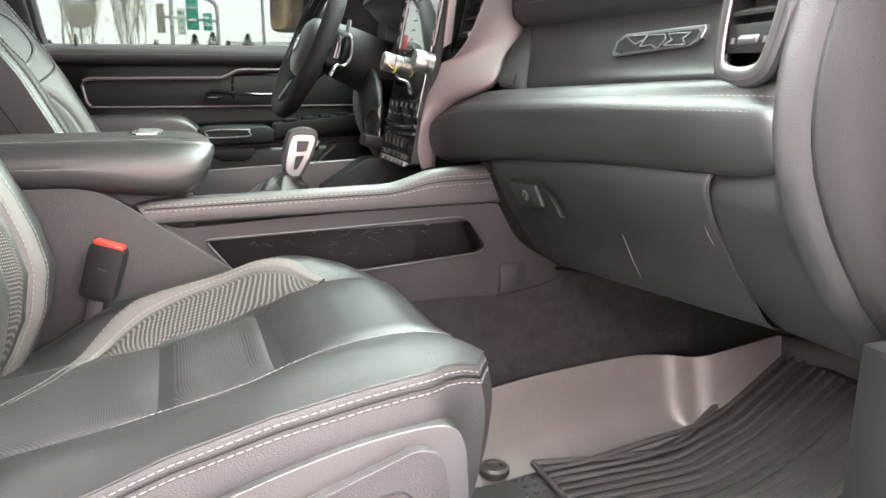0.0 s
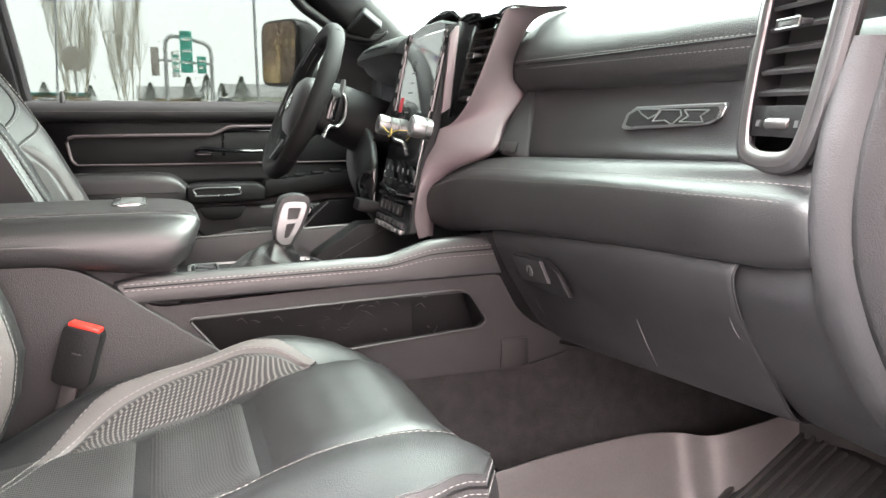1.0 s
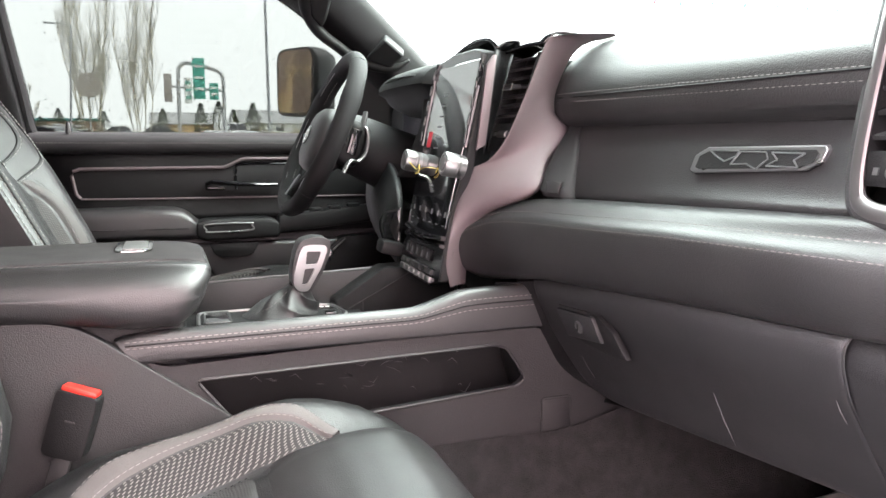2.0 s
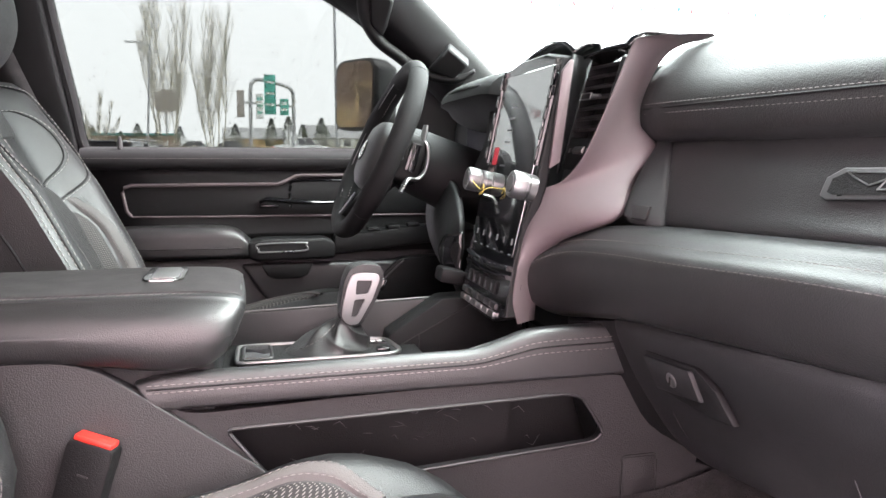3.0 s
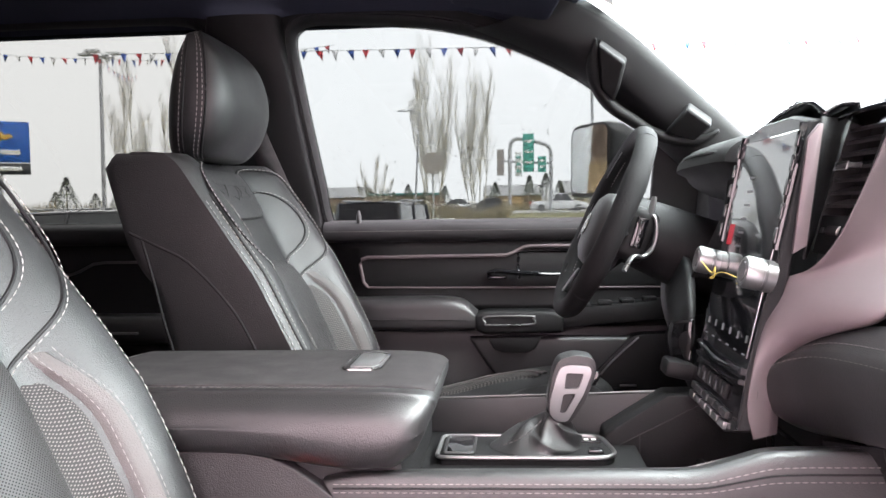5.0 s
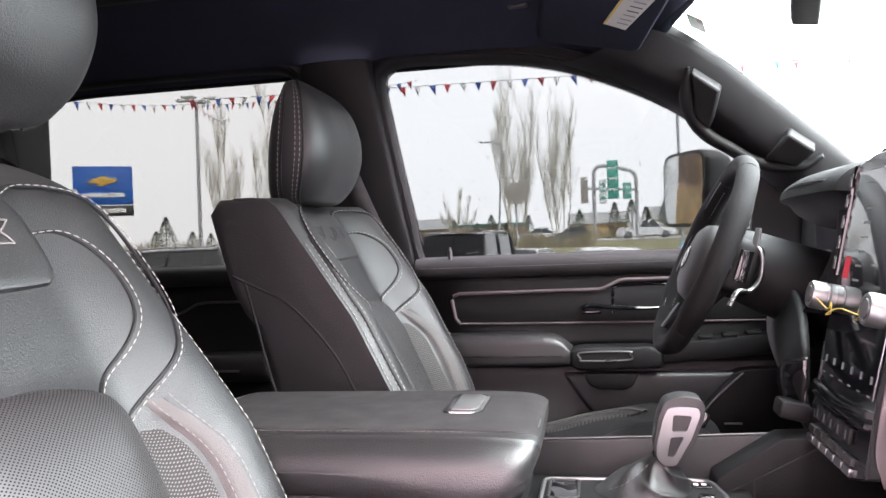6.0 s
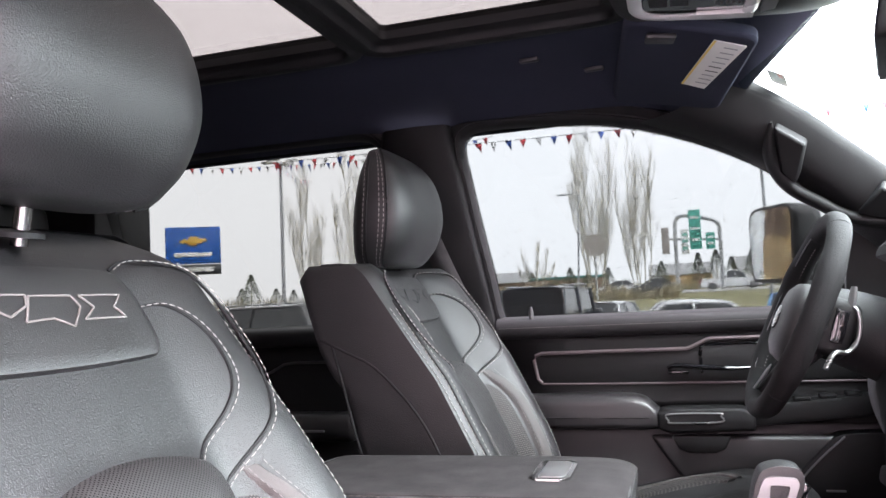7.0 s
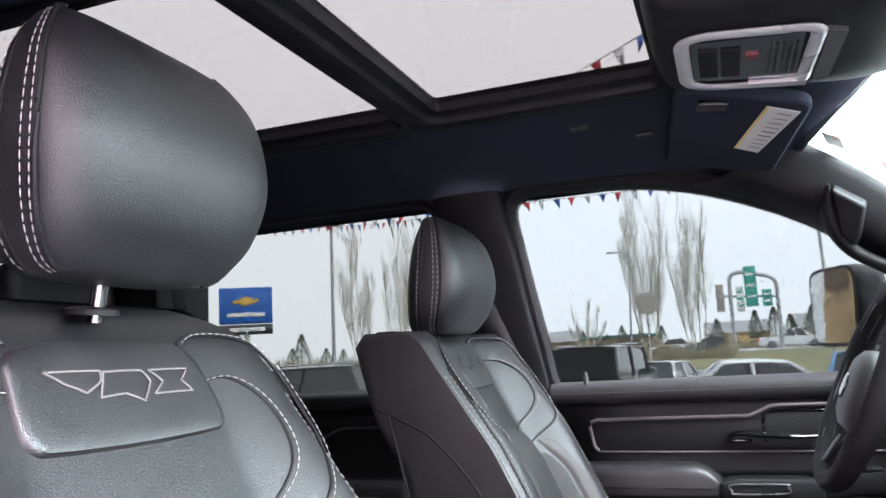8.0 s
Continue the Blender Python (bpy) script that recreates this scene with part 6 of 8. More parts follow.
            part("edge_stitching", dashes(pts, (0.6, side, 0), 0.0060, 0.0034, 0.00074, 0.0007), THREAD_PALE, back_)
        part("edge_welt", tube([rim(z, 0.94, -0.0008) for z in [1.10 + 0.48 * i / 30 for i in range(31)]], 0.0024, 8), PLASTIC_DARK, back_)
    if cy < 0:
        part("top_welt", tube(spline([(-0.372 + dx - 0.012, cy - 0.21, 1.632), (-0.425 + dx, cy - 0.236, 1.634), (-0.44 + dx, cy - 0.20, 1.645), (-0.445 + dx, cy, 1.652), (-0.44 + dx, cy + 0.20, 1.645), (-0.425 + dx, cy + 0.236, 1.634), (-0.372 + dx - 0.012, cy + 0.21, 1.632)], 40), 0.003, 8), LEATHER_FINE, back_)
    else:
        for side in (1, -1):
            part("top_piping", tube([(-0.443 + dx + 0.012, cy + side * 0.238, 1.6435), (-0.40 + dx, cy + side * 0.239, 1.6435), (-0.425 + dx + 0.055, cy + side * 0.236, 1.640)], 0.0026, 8), LEATHER_FINE, back_)
    # headrest
    hr_rows = []
    hx = dx + head_x
    for t, hw, xf, xb in ((0.0, 0.076, -0.326, -0.386), (0.02, 0.096, -0.313, -0.397), (0.08, 0.113, -0.300, -0.400), (0.2, 0.130, -0.283, -0.398), (0.4, 0.141, -0.270, -0.393), (0.6, 0.140, -0.272, -0.386), (0.78, 0.132, -0.284, -0.376), (0.9, 0.118, -0.302, -0.366), (0.97, 0.104, -0.320, -0.360), (1.0, 0.086, -0.330, -0.354)):
        z = 1.642 + lift + 0.222 * t
        ring = []
        for k in range(48):
            a = 2 * math.pi * k / 48
            c, n_ = math.cos(a), math.sin(a)
            ring.append(Vector(((xf + xb) / 2 + hx + (xf - xb) / 2 * math.copysign(abs(c) ** 0.57, c), cy + hw * math.copysign(abs(n_) ** 0.57, n_), z)))
        hr_rows.append(ring)
    cols = [spline([r[k] for r in hr_rows], 40) for k in range(48)]
    head = part("headrest", grid([[c[j] for c in cols] for j in range(41)], close_u=True, cap=True), LEATHER, s, "padded black leather headrest")
    for side in (1, -1):
        for fx, st in ((0.30, True), (0.16, True), (-0.36, True)):
            pts = []
            for t in [0.05 + 0.90 * i / 24 for i in range(25)]:
                j = t * 40
                r0 = [c[int(j)] for c in cols]
                xm, xh = sum(p.x for p in r0) / 48, max(p.x for p in r0) - sum(p.x for p in r0) / 48
                yh = max(abs(p.y - cy) for p in r0)
                u = max(-0.98, min(0.98, fx + 0.15 * (t - 0.5) ** 2 - (0.35 * ease(0.55, 1.0, t) if fx < 0 else 0.0)))
                pts.append(Vector((xm + xh * u, cy + side * (yh * (1 - abs(u) ** (1 / 0.285)) ** 0.285 + 0.0008), r0[0].z)))
            part("headrest_stitching", dashes(pts, (0.1, side, 0), 0.0060, 0.0034, 0.00074, 0.0007), THREAD_PALE, head)
            if fx != 0.16:
                part("headrest_welt", tube([p + Vector((0.006, 0, 0)) for p in pts], 0.0022, 6), PLASTIC_DARK, head)
    for yr in ((0.004, -0.126) if cy < 0 else (0.065, -0.065)):
        post = part("headrest_post", tube([(-0.398 + dx, cy + yr, 1.645), (-0.384 + hx, cy + yr, 1.67 + lift)], 0.0075, 14), CHROME, s, "chrome headrest post")
        if cy < 0:
            part("post_collar", lathe([(0.024, 0), (0.0235, 0.005), (0.018, 0.007), (0.009, 0.008)], (-0.402 + dx, cy + yr, 1.652), (0.1, 0, 1), 24), PLASTIC_DARK, post)
    part("seat_frame", box(-0.26 + dx, 0.28 + dx, cy - 0.215, cy + 0.215, 0.86, 1.03, 0.02), PLASTIC_DARK, s)
    for side in (1, -1):
        part("seat_rail", box(-0.34 + dx, 0.33 + dx, cy + side * 0.19 - 0.02, cy + side * 0.19 + 0.02, 0.81, 0.87, 0.006), PLASTIC_DARK, s)
    return s


seat("passenger_seat", -0.435, 0.0, 0.036, -0.004, "black leather front seat with raised headrest beside the console")
seat("driver_seat", 0.437, 0.020, 0.0, -0.040, "black leather driver's seat with pale stitching behind the wheel", 0.045)

# rear bench with its headrests
bench = thing("back_bench", (-1.15, 0.0, 0.81), "black leather back bench with three raised headrests", "bench")
part("bench_base", box(-1.40, -0.98, -0.66, 0.66, 0.81, 1.06, 0.03, 3), PLASTIC_DARK, bench)
for y0, y1 in ((-0.66, -0.305), (-0.29, 0.29), (0.305, 0.66)):
    part("bench_cushion", box(-1.36, -0.92, y0, y1, 1.03, 1.16, 0.035, 4), LEATHER, bench)
    rows = []
    for z, x, k in ((1.10, -1.30, 0.97), (1.20, -1.275, 1.0), (1.40, -1.315, 1.0), (1.55, -1.355, 0.98), (1.62, -1.385, 0.93), (1.645, -1.42, 0.85)):
        ym, hw = (y0 + y1) / 2, (y1 - y0) / 2 * k
        rows.append([(x - 0.03, ym - hw, z), (x, ym - hw * 0.85, z), (x - 0.012, ym, z), (x, ym + hw * 0.85, z), (x - 0.03, ym + hw, z), (x - 0.13, ym + hw * 0.95, z), (x - 0.13, ym - hw * 0.95, z)])
    part("bench_back", grid([spline(r, 42, True) for r in rows], close_u=True, cap=True), LEATHER, bench)
    head = part("bench_headrest", turned(box(-0.045, 0.045, -(y1 - y0) * 0.5 + 0.008, (y1 - y0) * 0.5 - 0.008, -0.125, 0.125, 0.040, 5), pose(-1.425, (y0 + y1) / 2, 1.755, 0, -10, 0)), LEATHER, bench, "padded rear headrest")
    for dy in (-0.06, 0.06):
        part("headrest_post", tube([(-1.435, (y0 + y1) / 2 + dy, 1.60), (-1.43, (y0 + y1) / 2 + dy, 1.68)], 0.007, 10), CHROME, head)

# -- passenger's belt buckle, driver's belt --
buckle = thing("seat_belt_buckle", (-0.08, -0.20, 1.08), "black belt buckle with a red release button", "belt buckle")
bmx = pose(-0.072, -0.198, 1.180, 0, 17, 0) @ pose(0, 0, 0, 0, 0, -16)
shell = part("buckle_shell", turned(prism(rounded([(-0.024, -0.040), (-0.0245, 0.030), (-0.022, 0.036), (0.022, 0.036), (0.0245, 0.030), (0.024, -0.036), (0.018, -0.043), (-0.016, -0.044)], 0.005), "y", -0.012, 0.012, 0.003), bmx), PLASTIC_DARK, buckle)
part("release_button", turned(merge(box(-0.021, 0.021, -0.010, 0.010, 0.034, 0.042, 0.003)), bmx), RED, buckle, "red release button")
part("press_mark", turned(box(-0.006, 0.006, -0.0126, -0.012, 0.001, 0.003), bmx), PLASTIC, shell)
part("buckle_strap", turned(merge(box(-0.012, 0.010, -0.004, 0.004, -0.13, -0.042, 0.003)), bmx), PLASTIC, buckle)
belt = thing("seat_belt", (-0.36, 0.74, 1.5), "black woven driver's seat belt on the door pillar", "seat belt")
strap = [Vector(p) for p in ((-0.395, 0.690, 1.775), (-0.372, 0.712, 1.70), (-0.335, 0.735, 1.60), (-0.300, 0.748, 1.520), (-0.29, 0.77, 1.42), (-0.29, 0.80, 1.20))]
rows = [[p + Vector((-0.022, -0.004, -0.006)), p + Vector((0.022, 0.004, 0.006))] for p in spline(strap, 24)]
part("webbing", grid(rows), SUEDE, belt, solid=0.0025)
part("belt_guide", merge(lathe([(0.0, 0.0), (0.022, 0.0), (0.024, 0.006), (0.018, 0.014), (0.0, 0.016)], (-0.372, 0.715, 1.790), (0.2, -1, 0.1), 24)), PLASTIC_DARK, belt)
part("tongue", turned(merge(box(-0.030, 0.030, -0.006, 0.006, -0.012, 0.012, 0.004), box(-0.012, 0.012, -0.002, 0.002, -0.045, -0.010, 0.001)), pose(-0.300, 0.742, 1.525, 20, 25, 10)), PLASTIC_DARK, belt)
part("tongue_plate", turned(box(-0.011, 0.011, -0.0025, 0.0025, -0.046, -0.016, 0.001), pose(-0.300, 0.7415, 1.523, 20, 25, 10)), CHROME, belt, "chrome tongue plate")

# ================= footwell =================
carpet_rows = []
for x in (0.30, 0.45, 0.60, 0.72, 0.85, 1.00, 1.12):
    k = ease(0.62, 0.80, x)
    carpet_rows.append([(x, -0.182 - 0.02 * k, 1.08 + 0.06 * k), (x, -0.188 - 0.02 * k, 1.05), (x, -0.212 - 0.02 * k, 0.99), (x, -0.240, 0.94), (x, -0.245, 0.87), (x, -0.245, 0.815)])
tagged(part("tunnel_carpet", skin(carpet_rows, 16, 20), CARPET), "charcoal carpet over the tunnel side", "carpet", kind="structure")
liner = thing("floor_liner", (0.75, -0.5, 0.815), "grey moulded floor liner with raised inner wall", "floor liner")
lr = []
for x, zt, yt in ((0.40, 0.935, -0.282), (0.48, 0.945, -0.280), (0.60, 0.952, -0.262), (0.72, 0.955, -0.250), (0.80, 0.957, -0.250), (0.855, 0.957, -0.268), (0.885, 0.965, -0.31), (0.95, 0.985, -0.335), (1.02, 1.00, -0.345), (1.035, 1.0, -0.36)):
    lr.append([(x, yt + 0.004, zt - 0.002), (x, yt, zt), (x, yt - 0.006, zt - 0.004), (x, yt - 0.020, zt - 0.050), (x, yt - 0.034, zt - 0.095), (x, yt - 0.055, 0.838), (x, yt - 0.10, 0.826), (x, yt - 0.20, 0.822)])
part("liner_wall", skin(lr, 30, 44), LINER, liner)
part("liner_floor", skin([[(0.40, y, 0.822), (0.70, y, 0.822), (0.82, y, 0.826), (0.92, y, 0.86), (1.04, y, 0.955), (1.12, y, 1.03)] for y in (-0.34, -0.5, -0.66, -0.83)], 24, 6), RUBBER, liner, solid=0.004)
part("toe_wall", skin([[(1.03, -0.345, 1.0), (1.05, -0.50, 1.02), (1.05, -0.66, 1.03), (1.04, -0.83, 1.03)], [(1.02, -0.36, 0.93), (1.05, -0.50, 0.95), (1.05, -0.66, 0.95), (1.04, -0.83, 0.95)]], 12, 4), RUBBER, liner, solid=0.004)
mat = thing("floor_mat", (0.8, -0.56, 0.826), "black ribbed rubber floor mat on the liner", "floor mat")


def mat_z(x):
    return 0.832 + interp(x, ((0.5, 0.0), (0.76, 0.0), (0.80, 0.006), (0.90, 0.045), (1.02, 0.130), (1.08, 0.175)))


def mat_left(x):
    return interp(x, ((0.52, -0.335), (0.70, -0.375), (0.78, -0.385), (0.90, -0.345), (1.0, -0.335), (1.05, -0.36)))


base_rows = [[(x, mat_left(x) + (-0.84 - mat_left(x)) * k / 10, mat_z(x)) for k in range(11)] for x in [0.55 + 0.49 * i / 24 for i in range(25)]]
part("mat_base", grid(base_rows), RUBBER, mat, solid=0.006)
xs_ = [0.55 + 0.48 * i / 20 for i in range(21)]
for k in range(24):
    y0 = -0.345 - 0.0205 * k
    pts = [(x, y0, mat_z(x) + 0.003) for x in xs_ if y0 < mat_left(x) - 0.006]
    if len(pts) > 3:
        part("rib", tube(pts, 0.0052, 6, 0.9), RUBBER, mat)
part("mat_rim", tube([(x, mat_left(x), mat_z(x) + 0.004) for x in xs_], 0.006, 8), RUBBER, mat)
part("mat_rim", tube([(0.55, -0.342 - 0.05 * k, 0.836) for k in range(11)], 0.005, 8), RUBBER, mat)
under = thing("footwell_base", (0.45, -0.5, 0.82), "black rubber floor covering with stud pattern", "floor covering")
part("sheet", box(0.30, 0.56, -0.84, -0.31, 0.8225, 0.828, 0.002), RUBBER, under)
part("anchor_button", lathe([(0.022, 0.0), (0.024, 0.004), (0.024, 0.012), (0.020, 0.016), (0.014, 0.016), (0.013, 0.011), (0.0, 0.011)], (0.478, -0.350, 0.834), (0, 0, 1), 28), RUBBER, under, "round rubber mat anchor")
for i in range(7):
    for j in range(5):
        x, y = 0.50 + 0.016 * j + 0.008 * (i % 2), -0.37 - 0.022 * i
        part("stud", prism([(x, y), (x + 0.007, y + 0.004), (x + 0.010, y - 0.001), (x + 0.004, y - 0.006)], "z", 0.8275, 0.8305, 0.0), RUBBER, under)

# ================= roof fittings =================
visor = thing("sun_visor", (0.18, 0.40, 1.97), "black folded sun visor with a white paper label", "sun visor")


def visor_z(x, y):
    return 1.972 - 0.05 * ease(0.05, 0.40, x) - 0.03 * (abs(y) - 0.2)


vis_poly = rounded([(0.062, 0.585), (0.110, 0.170), (0.300, 0.215), (0.262, 0.640), (0.075, 0.625)], 0.03)
bm = bmesh.new()
lo = [bm.verts.new((x, y, visor_z(x, y))) for x, y in vis_poly]
hi = [bm.verts.new((x, y, visor_z(x, y) + 0.022)) for x, y in vis_poly]
bm.faces.new(lo), bm.faces.new(hi[::-1])
for i in range(len(lo)):
    bm.faces.new((lo[i - 1], lo[i], hi[i], hi[i - 1]))
blade = part("visor_blade", bm, HEADLINER, visor, bevel=0.006)


def on_visor(x, y, up=0.0):
    return (x, y, visor_z(x, y) - up)


def visor_tile(poly, up, deep):
    return flat_on(on_visor, poly, up, deep)


part("paper_label", visor_tile([(0.190, 0.465), (0.230, 0.490), (0.282, 0.248), (0.235, 0.226)], 0.0016, 0.002), WHITE_LABEL, blade, "white warning label")
part("label_band", visor_tile([(0.190, 0.465), (0.193, 0.467), (0.2385, 0.2275), (0.235, 0.226)], 0.0022, 0.0004), YELLOW, blade)
for k in range(9):
    y = 0.450 - 0.024 * k
    part("print_bar", visor_tile([(0.210 + (0.468 - y) * 0.19, y), (0.230 + (0.468 - y) * 0.19, y + 0.008), (0.2305 + (0.468 - y) * 0.19, y + 0.004), (0.2105 + (0.468 - y) * 0.19, y - 0.004)], 0.0022, 0.0003), INK if k in (3, 4) else STEEL, blade)
lamp = part("vanity_lamp", turned(box(-0.022, 0.022, -0.016, 0.016, -0.004, 0.004, 0.003), pose(0.158, 0.215, 1.953, 0, 6, 8)), PLASTIC, blade, "small clouded lamp lens")
grips = thing("assist_handle_caps", (-0.06, 0.45, 2.02), "two small grey screw caps on the headliner", "trim cap")
for x, y in ((-0.086, 0.475), (0.030, 0.552)):
    part("screw_cap", turned(box(-0.019, 0.019, -0.008, 0.008, -0.005, 0.004, 0.004), pose(x, y, roof_z(x, y) - 0.002, 0, 0, -4)), PLASTIC, grips)

over = thing("overhead_console", (0.23, 0.0, 1.98), "black overhead console with a silver switch frame", "overhead console")
orow = []
for y, k in ((-0.165, 0.2), (-0.155, 0.75), (-0.12, 1.0), (0.0, 1.05), (0.10, 1.0), (0.145, 0.75), (0.158, 0.2)):
    orow.append([(0.088 + 0.04 * (1 - k), y, 2.03), (0.092 + 0.03 * (1 - k), y, 1.995 - 0.012 * k), (0.120, y, 1.985 - 0.030 * k), (0.20, y, 1.980 - 0.036 * k), (0.28, y, 1.972 - 0.036 * k), (0.35, y, 1.963 - 0.030 * k), (0.40, y, 1.958 - 0.010 * k), (0.44 - 0.02 * (1 - k), y, 1.985)])
part("console_body", skin(orow, 28, 28), PLASTIC_DARK, over, solid=0.004)


def on_over(x, y, up=0.0):
    return (x, y, 1.9475 - 0.10 * (x - 0.15) - up)


# chrome frame whose bright outdoor reflection is put into the base colour
FRAME_SILVER = material("brightened_chrome", (0.50, 0.49, 0.49), 0.30, metal=0.35, stain=0.04)
ring = rounded([(0.128, -0.078), (0.128, 0.070), (0.150, 0.090), (0.270, 0.096), (0.276, -0.094), (0.150, -0.094)], 0.02)
frame_ = part("switch_frame", tube([on_over(x, y, 0.004) for x, y in ring + ring[:2]], 0.009, 8, 0.45), FRAME_SILVER, over, "wide silver frame")
for x in (0.205, 0.25):
    part("frame_bar", flat_on(on_over, [(x, 0.078), (0.275, 0.080), (0.275, 0.098), (x, 0.096)], 0.008, 0.006), FRAME_SILVER, frame_)
part("switch_field", flat_on(on_over, [(0.138, -0.070), (0.138, 0.066), (0.262, 0.076), (0.262, -0.076)], 0.003, 0.01), GLOSS_BLACK, over)
# the red tile imitates a reflection on the switches; no red lens there
DIM_RED = material("painted_red_reflection", (0.14, 0.012, 0.018), 0.25, stain=0.1)
for k, mt in enumerate((PLASTIC_DARK, PLASTIC_DARK, DIM_RED)):
    part("switch_key", flat_on(on_over, [(0.146 + 0.026 * k, -0.045), (0.146 + 0.026 * k, 0.045), (0.168 + 0.026 * k, 0.046), (0.168 + 0.026 * k, -0.046)], 0.006, 0.004) if k < 2 else flat_on(on_over, [(0.200, -0.026), (0.200, -0.008), (0.214, -0.008), (0.214, -0.026)], 0.006, 0.004), mt, over)
for k in range(5):
    part("speaker_slot", flat_on(on_over, [(0.226 + 0.007 * k, -0.05), (0.226 + 0.007 * k, 0.05), (0.229 + 0.007 * k, 0.05), (0.229 + 0.007 * k, -0.05)], 0.005, 0.003), PLASTIC, over)
part("side_lens", flat_on(on_over, [(0.284, -0.085), (0.284, 0.085), (0.300, 0.075), (0.304, -0.075)], 0.006, 0.006), STEEL, over)

# driver's pillar grab handle
grab = thing("grab_handle", (0.47, 0.74, 1.83), "black moulded grab handle on the front pillar", "grab handle")
bar = [Vector(p) for p in ((0.359, 0.657, 1.893), (0.357, 0.685, 1.851), (0.367, 0.712, 1.808), (0.398, 0.733, 1.767), (0.447, 0.745, 1.735), (0.496, 0.755, 1.705), (0.549, 0.755, 1.690), (0.594, 0.747, 1.689), (0.627, 0.730, 1.705))]
recess = []
for i, p in enumerate(spline(bar, 24)):
    q = Vector((0.352, 0.690, 1.866)).lerp(Vector((0.690, 0.790, 1.600)), i / 24)
    recess.append([p, p + Vector((0.006, 0.022, 0.006)), p.lerp(q, 0.5) + Vector((0.010, 0.030, 0.012)), q + Vector((0.02, 0.012, 0.02))])
part("handle_recess", grid([spline(r, 9) for r in recess]), PLASTIC_DARK, grab, solid=0.003)
part("handle_bar", tube(spline(bar, 48), [0.003 + 0.011 * min(1.0, min(i, 48 - i) / 7) + 0.002 * math.sin(math.pi * i / 48) for i in range(49)], 14, 0.85), PLASTIC_DARK, grab)
for poly in (((0.365, 0.659, 1.887), (0.423, 0.674, 1.848), (0.413, 0.711, 1.795), (0.405, 0.725, 1.777), (0.377, 0.714, 1.801)), ((0.517, 0.748, 1.710), (0.557, 0.709, 1.757), (0.611, 0.723, 1.720), (0.579, 0.749, 1.691))):
    bm = bmesh.new()
    a = [bm.verts.new(Vector(p) + Vector((-0.003, -0.013, -0.006))) for p in poly]
    b = [bm.verts.new(Vector(p) + Vector((0.012, 0.036, 0.020))) for p in poly]
    bm.faces.new(a), bm.faces.new(b[::-1])
    for i in range(len(poly)):
        bm.faces.new((a[i - 1], a[i], b[i], b[i - 1]))
    part("handle_mount", bm, PLASTIC_DARK, grab, bevel=0.006)

sticker = thing("inspection_sticker", (0.37, 0.65, 1.97), "small pale sticker with red mark on the windshield", "sticker")
# paper colour raised to stand in for daylight shining through it
part("paper", turned(box(-0.0006, 0.0006, -0.055, 0.055, -0.018, 0.018), pose(0.374, 0.628, 1.972, 0, -59, -12)), material("backlit_paper", (0.72, 0.64, 0.58), 0.6), sticker)
part("red_mark", turned(box(-0.0012, -0.0006, -0.050, -0.022, -0.014, -0.004), pose(0.374, 0.628, 1.972, 0, -59, -12)), RED, sticker)

mirror_in = thing("rear_view_mirror", (0.47, 0.10, 1.88), "black interior rear-view mirror on a short stalk", "mirror")
part("mirror_back", turned(prism(rounded([(-0.12, -0.034), (-0.10, 0.036), (0.10, 0.036), (0.12, -0.034)], 0.02), "x", -0.012, 0.022, 0.008, 3), pose(0.424, 0.06, 1.870, 0, 10, -14)), PLASTIC_DARK, mirror_in)
part("mirror_face", turned(prism(rounded([(-0.112, -0.030), (-0.094, 0.031), (0.094, 0.031), (0.112, -0.030)], 0.016), "x", -0.0135, -0.0125), pose(0.424, 0.06, 1.870, 0, 10, -14)), CHROME, mirror_in)
part("mirror_stalk", tube([(0.44, 0.06, 1.872), (0.47, 0.07, 1.895), (0.485, 0.07, 1.94)], [0.014, 0.012, 0.02], 12), PLASTIC_DARK, mirror_in)

# driver's outside mirror
MIRROR = material("mirror_glass", (0.85, 0.86, 0.86), 0.01, metal=1.0, stain=0.0, spread=0.0)
side_mirror = thing("side_mirror", (0.44, 0.98, 1.62), "black towing-style outside mirror wet with rain", "side mirror")
MM = pose(0.395, 1.110, 1.672, 0, 2, 28)
mpoly = rounded([(-0.085, -0.090), (-0.090, 0.075), (-0.070, 0.096), (0.070, 0.096), (0.092, 0.075), (0.086, -0.080), (0.07, -0.096), (-0.070, -0.096)], 0.03, 5)
rows = []
for w, k in ((0.000, 0.93), (0.0, 1.0), (0.012, 1.03), (0.05, 1.02), (0.085, 0.90), (0.105, 0.60), (0.11, 0.2)):
    rows.append([MM @ Vector((w, u * k, v * k)) for u, v in mpoly])
part("mirror_housing", grid(rows, close_u=True, cap=True), material("wet_black_plastic", (0.03, 0.03, 0.032), 0.25, grain=0.3, size=160, stain=0.3), side_mirror)
part("mirror_glass", grid([[MM @ Vector((-0.002, u * k, v * k)) for u, v in mpoly] for k in (0.92, 0.02)], close_u=True, cap=True), MIRROR, side_mirror)
part("mirror_arm", tube([(0.52, 0.90, 1.545), (0.49, 0.98, 1.555), (0.455, 1.06, 1.585)], [0.03, 0.026, 0.028], 14, 0.7), GLOSS_BLACK, side_mirror)

# rain on the driver's window and on the outside mirror
WATER = bpy.data.materials.new("rain_water")
WATER.use_nodes = True
for key, value in (("Transmission Weight", 1.0), ("Roughness", 0.02), ("IOR", 1.33)):
    WATER.node_tree.nodes["Principled BSDF"].inputs[key].default_value = value


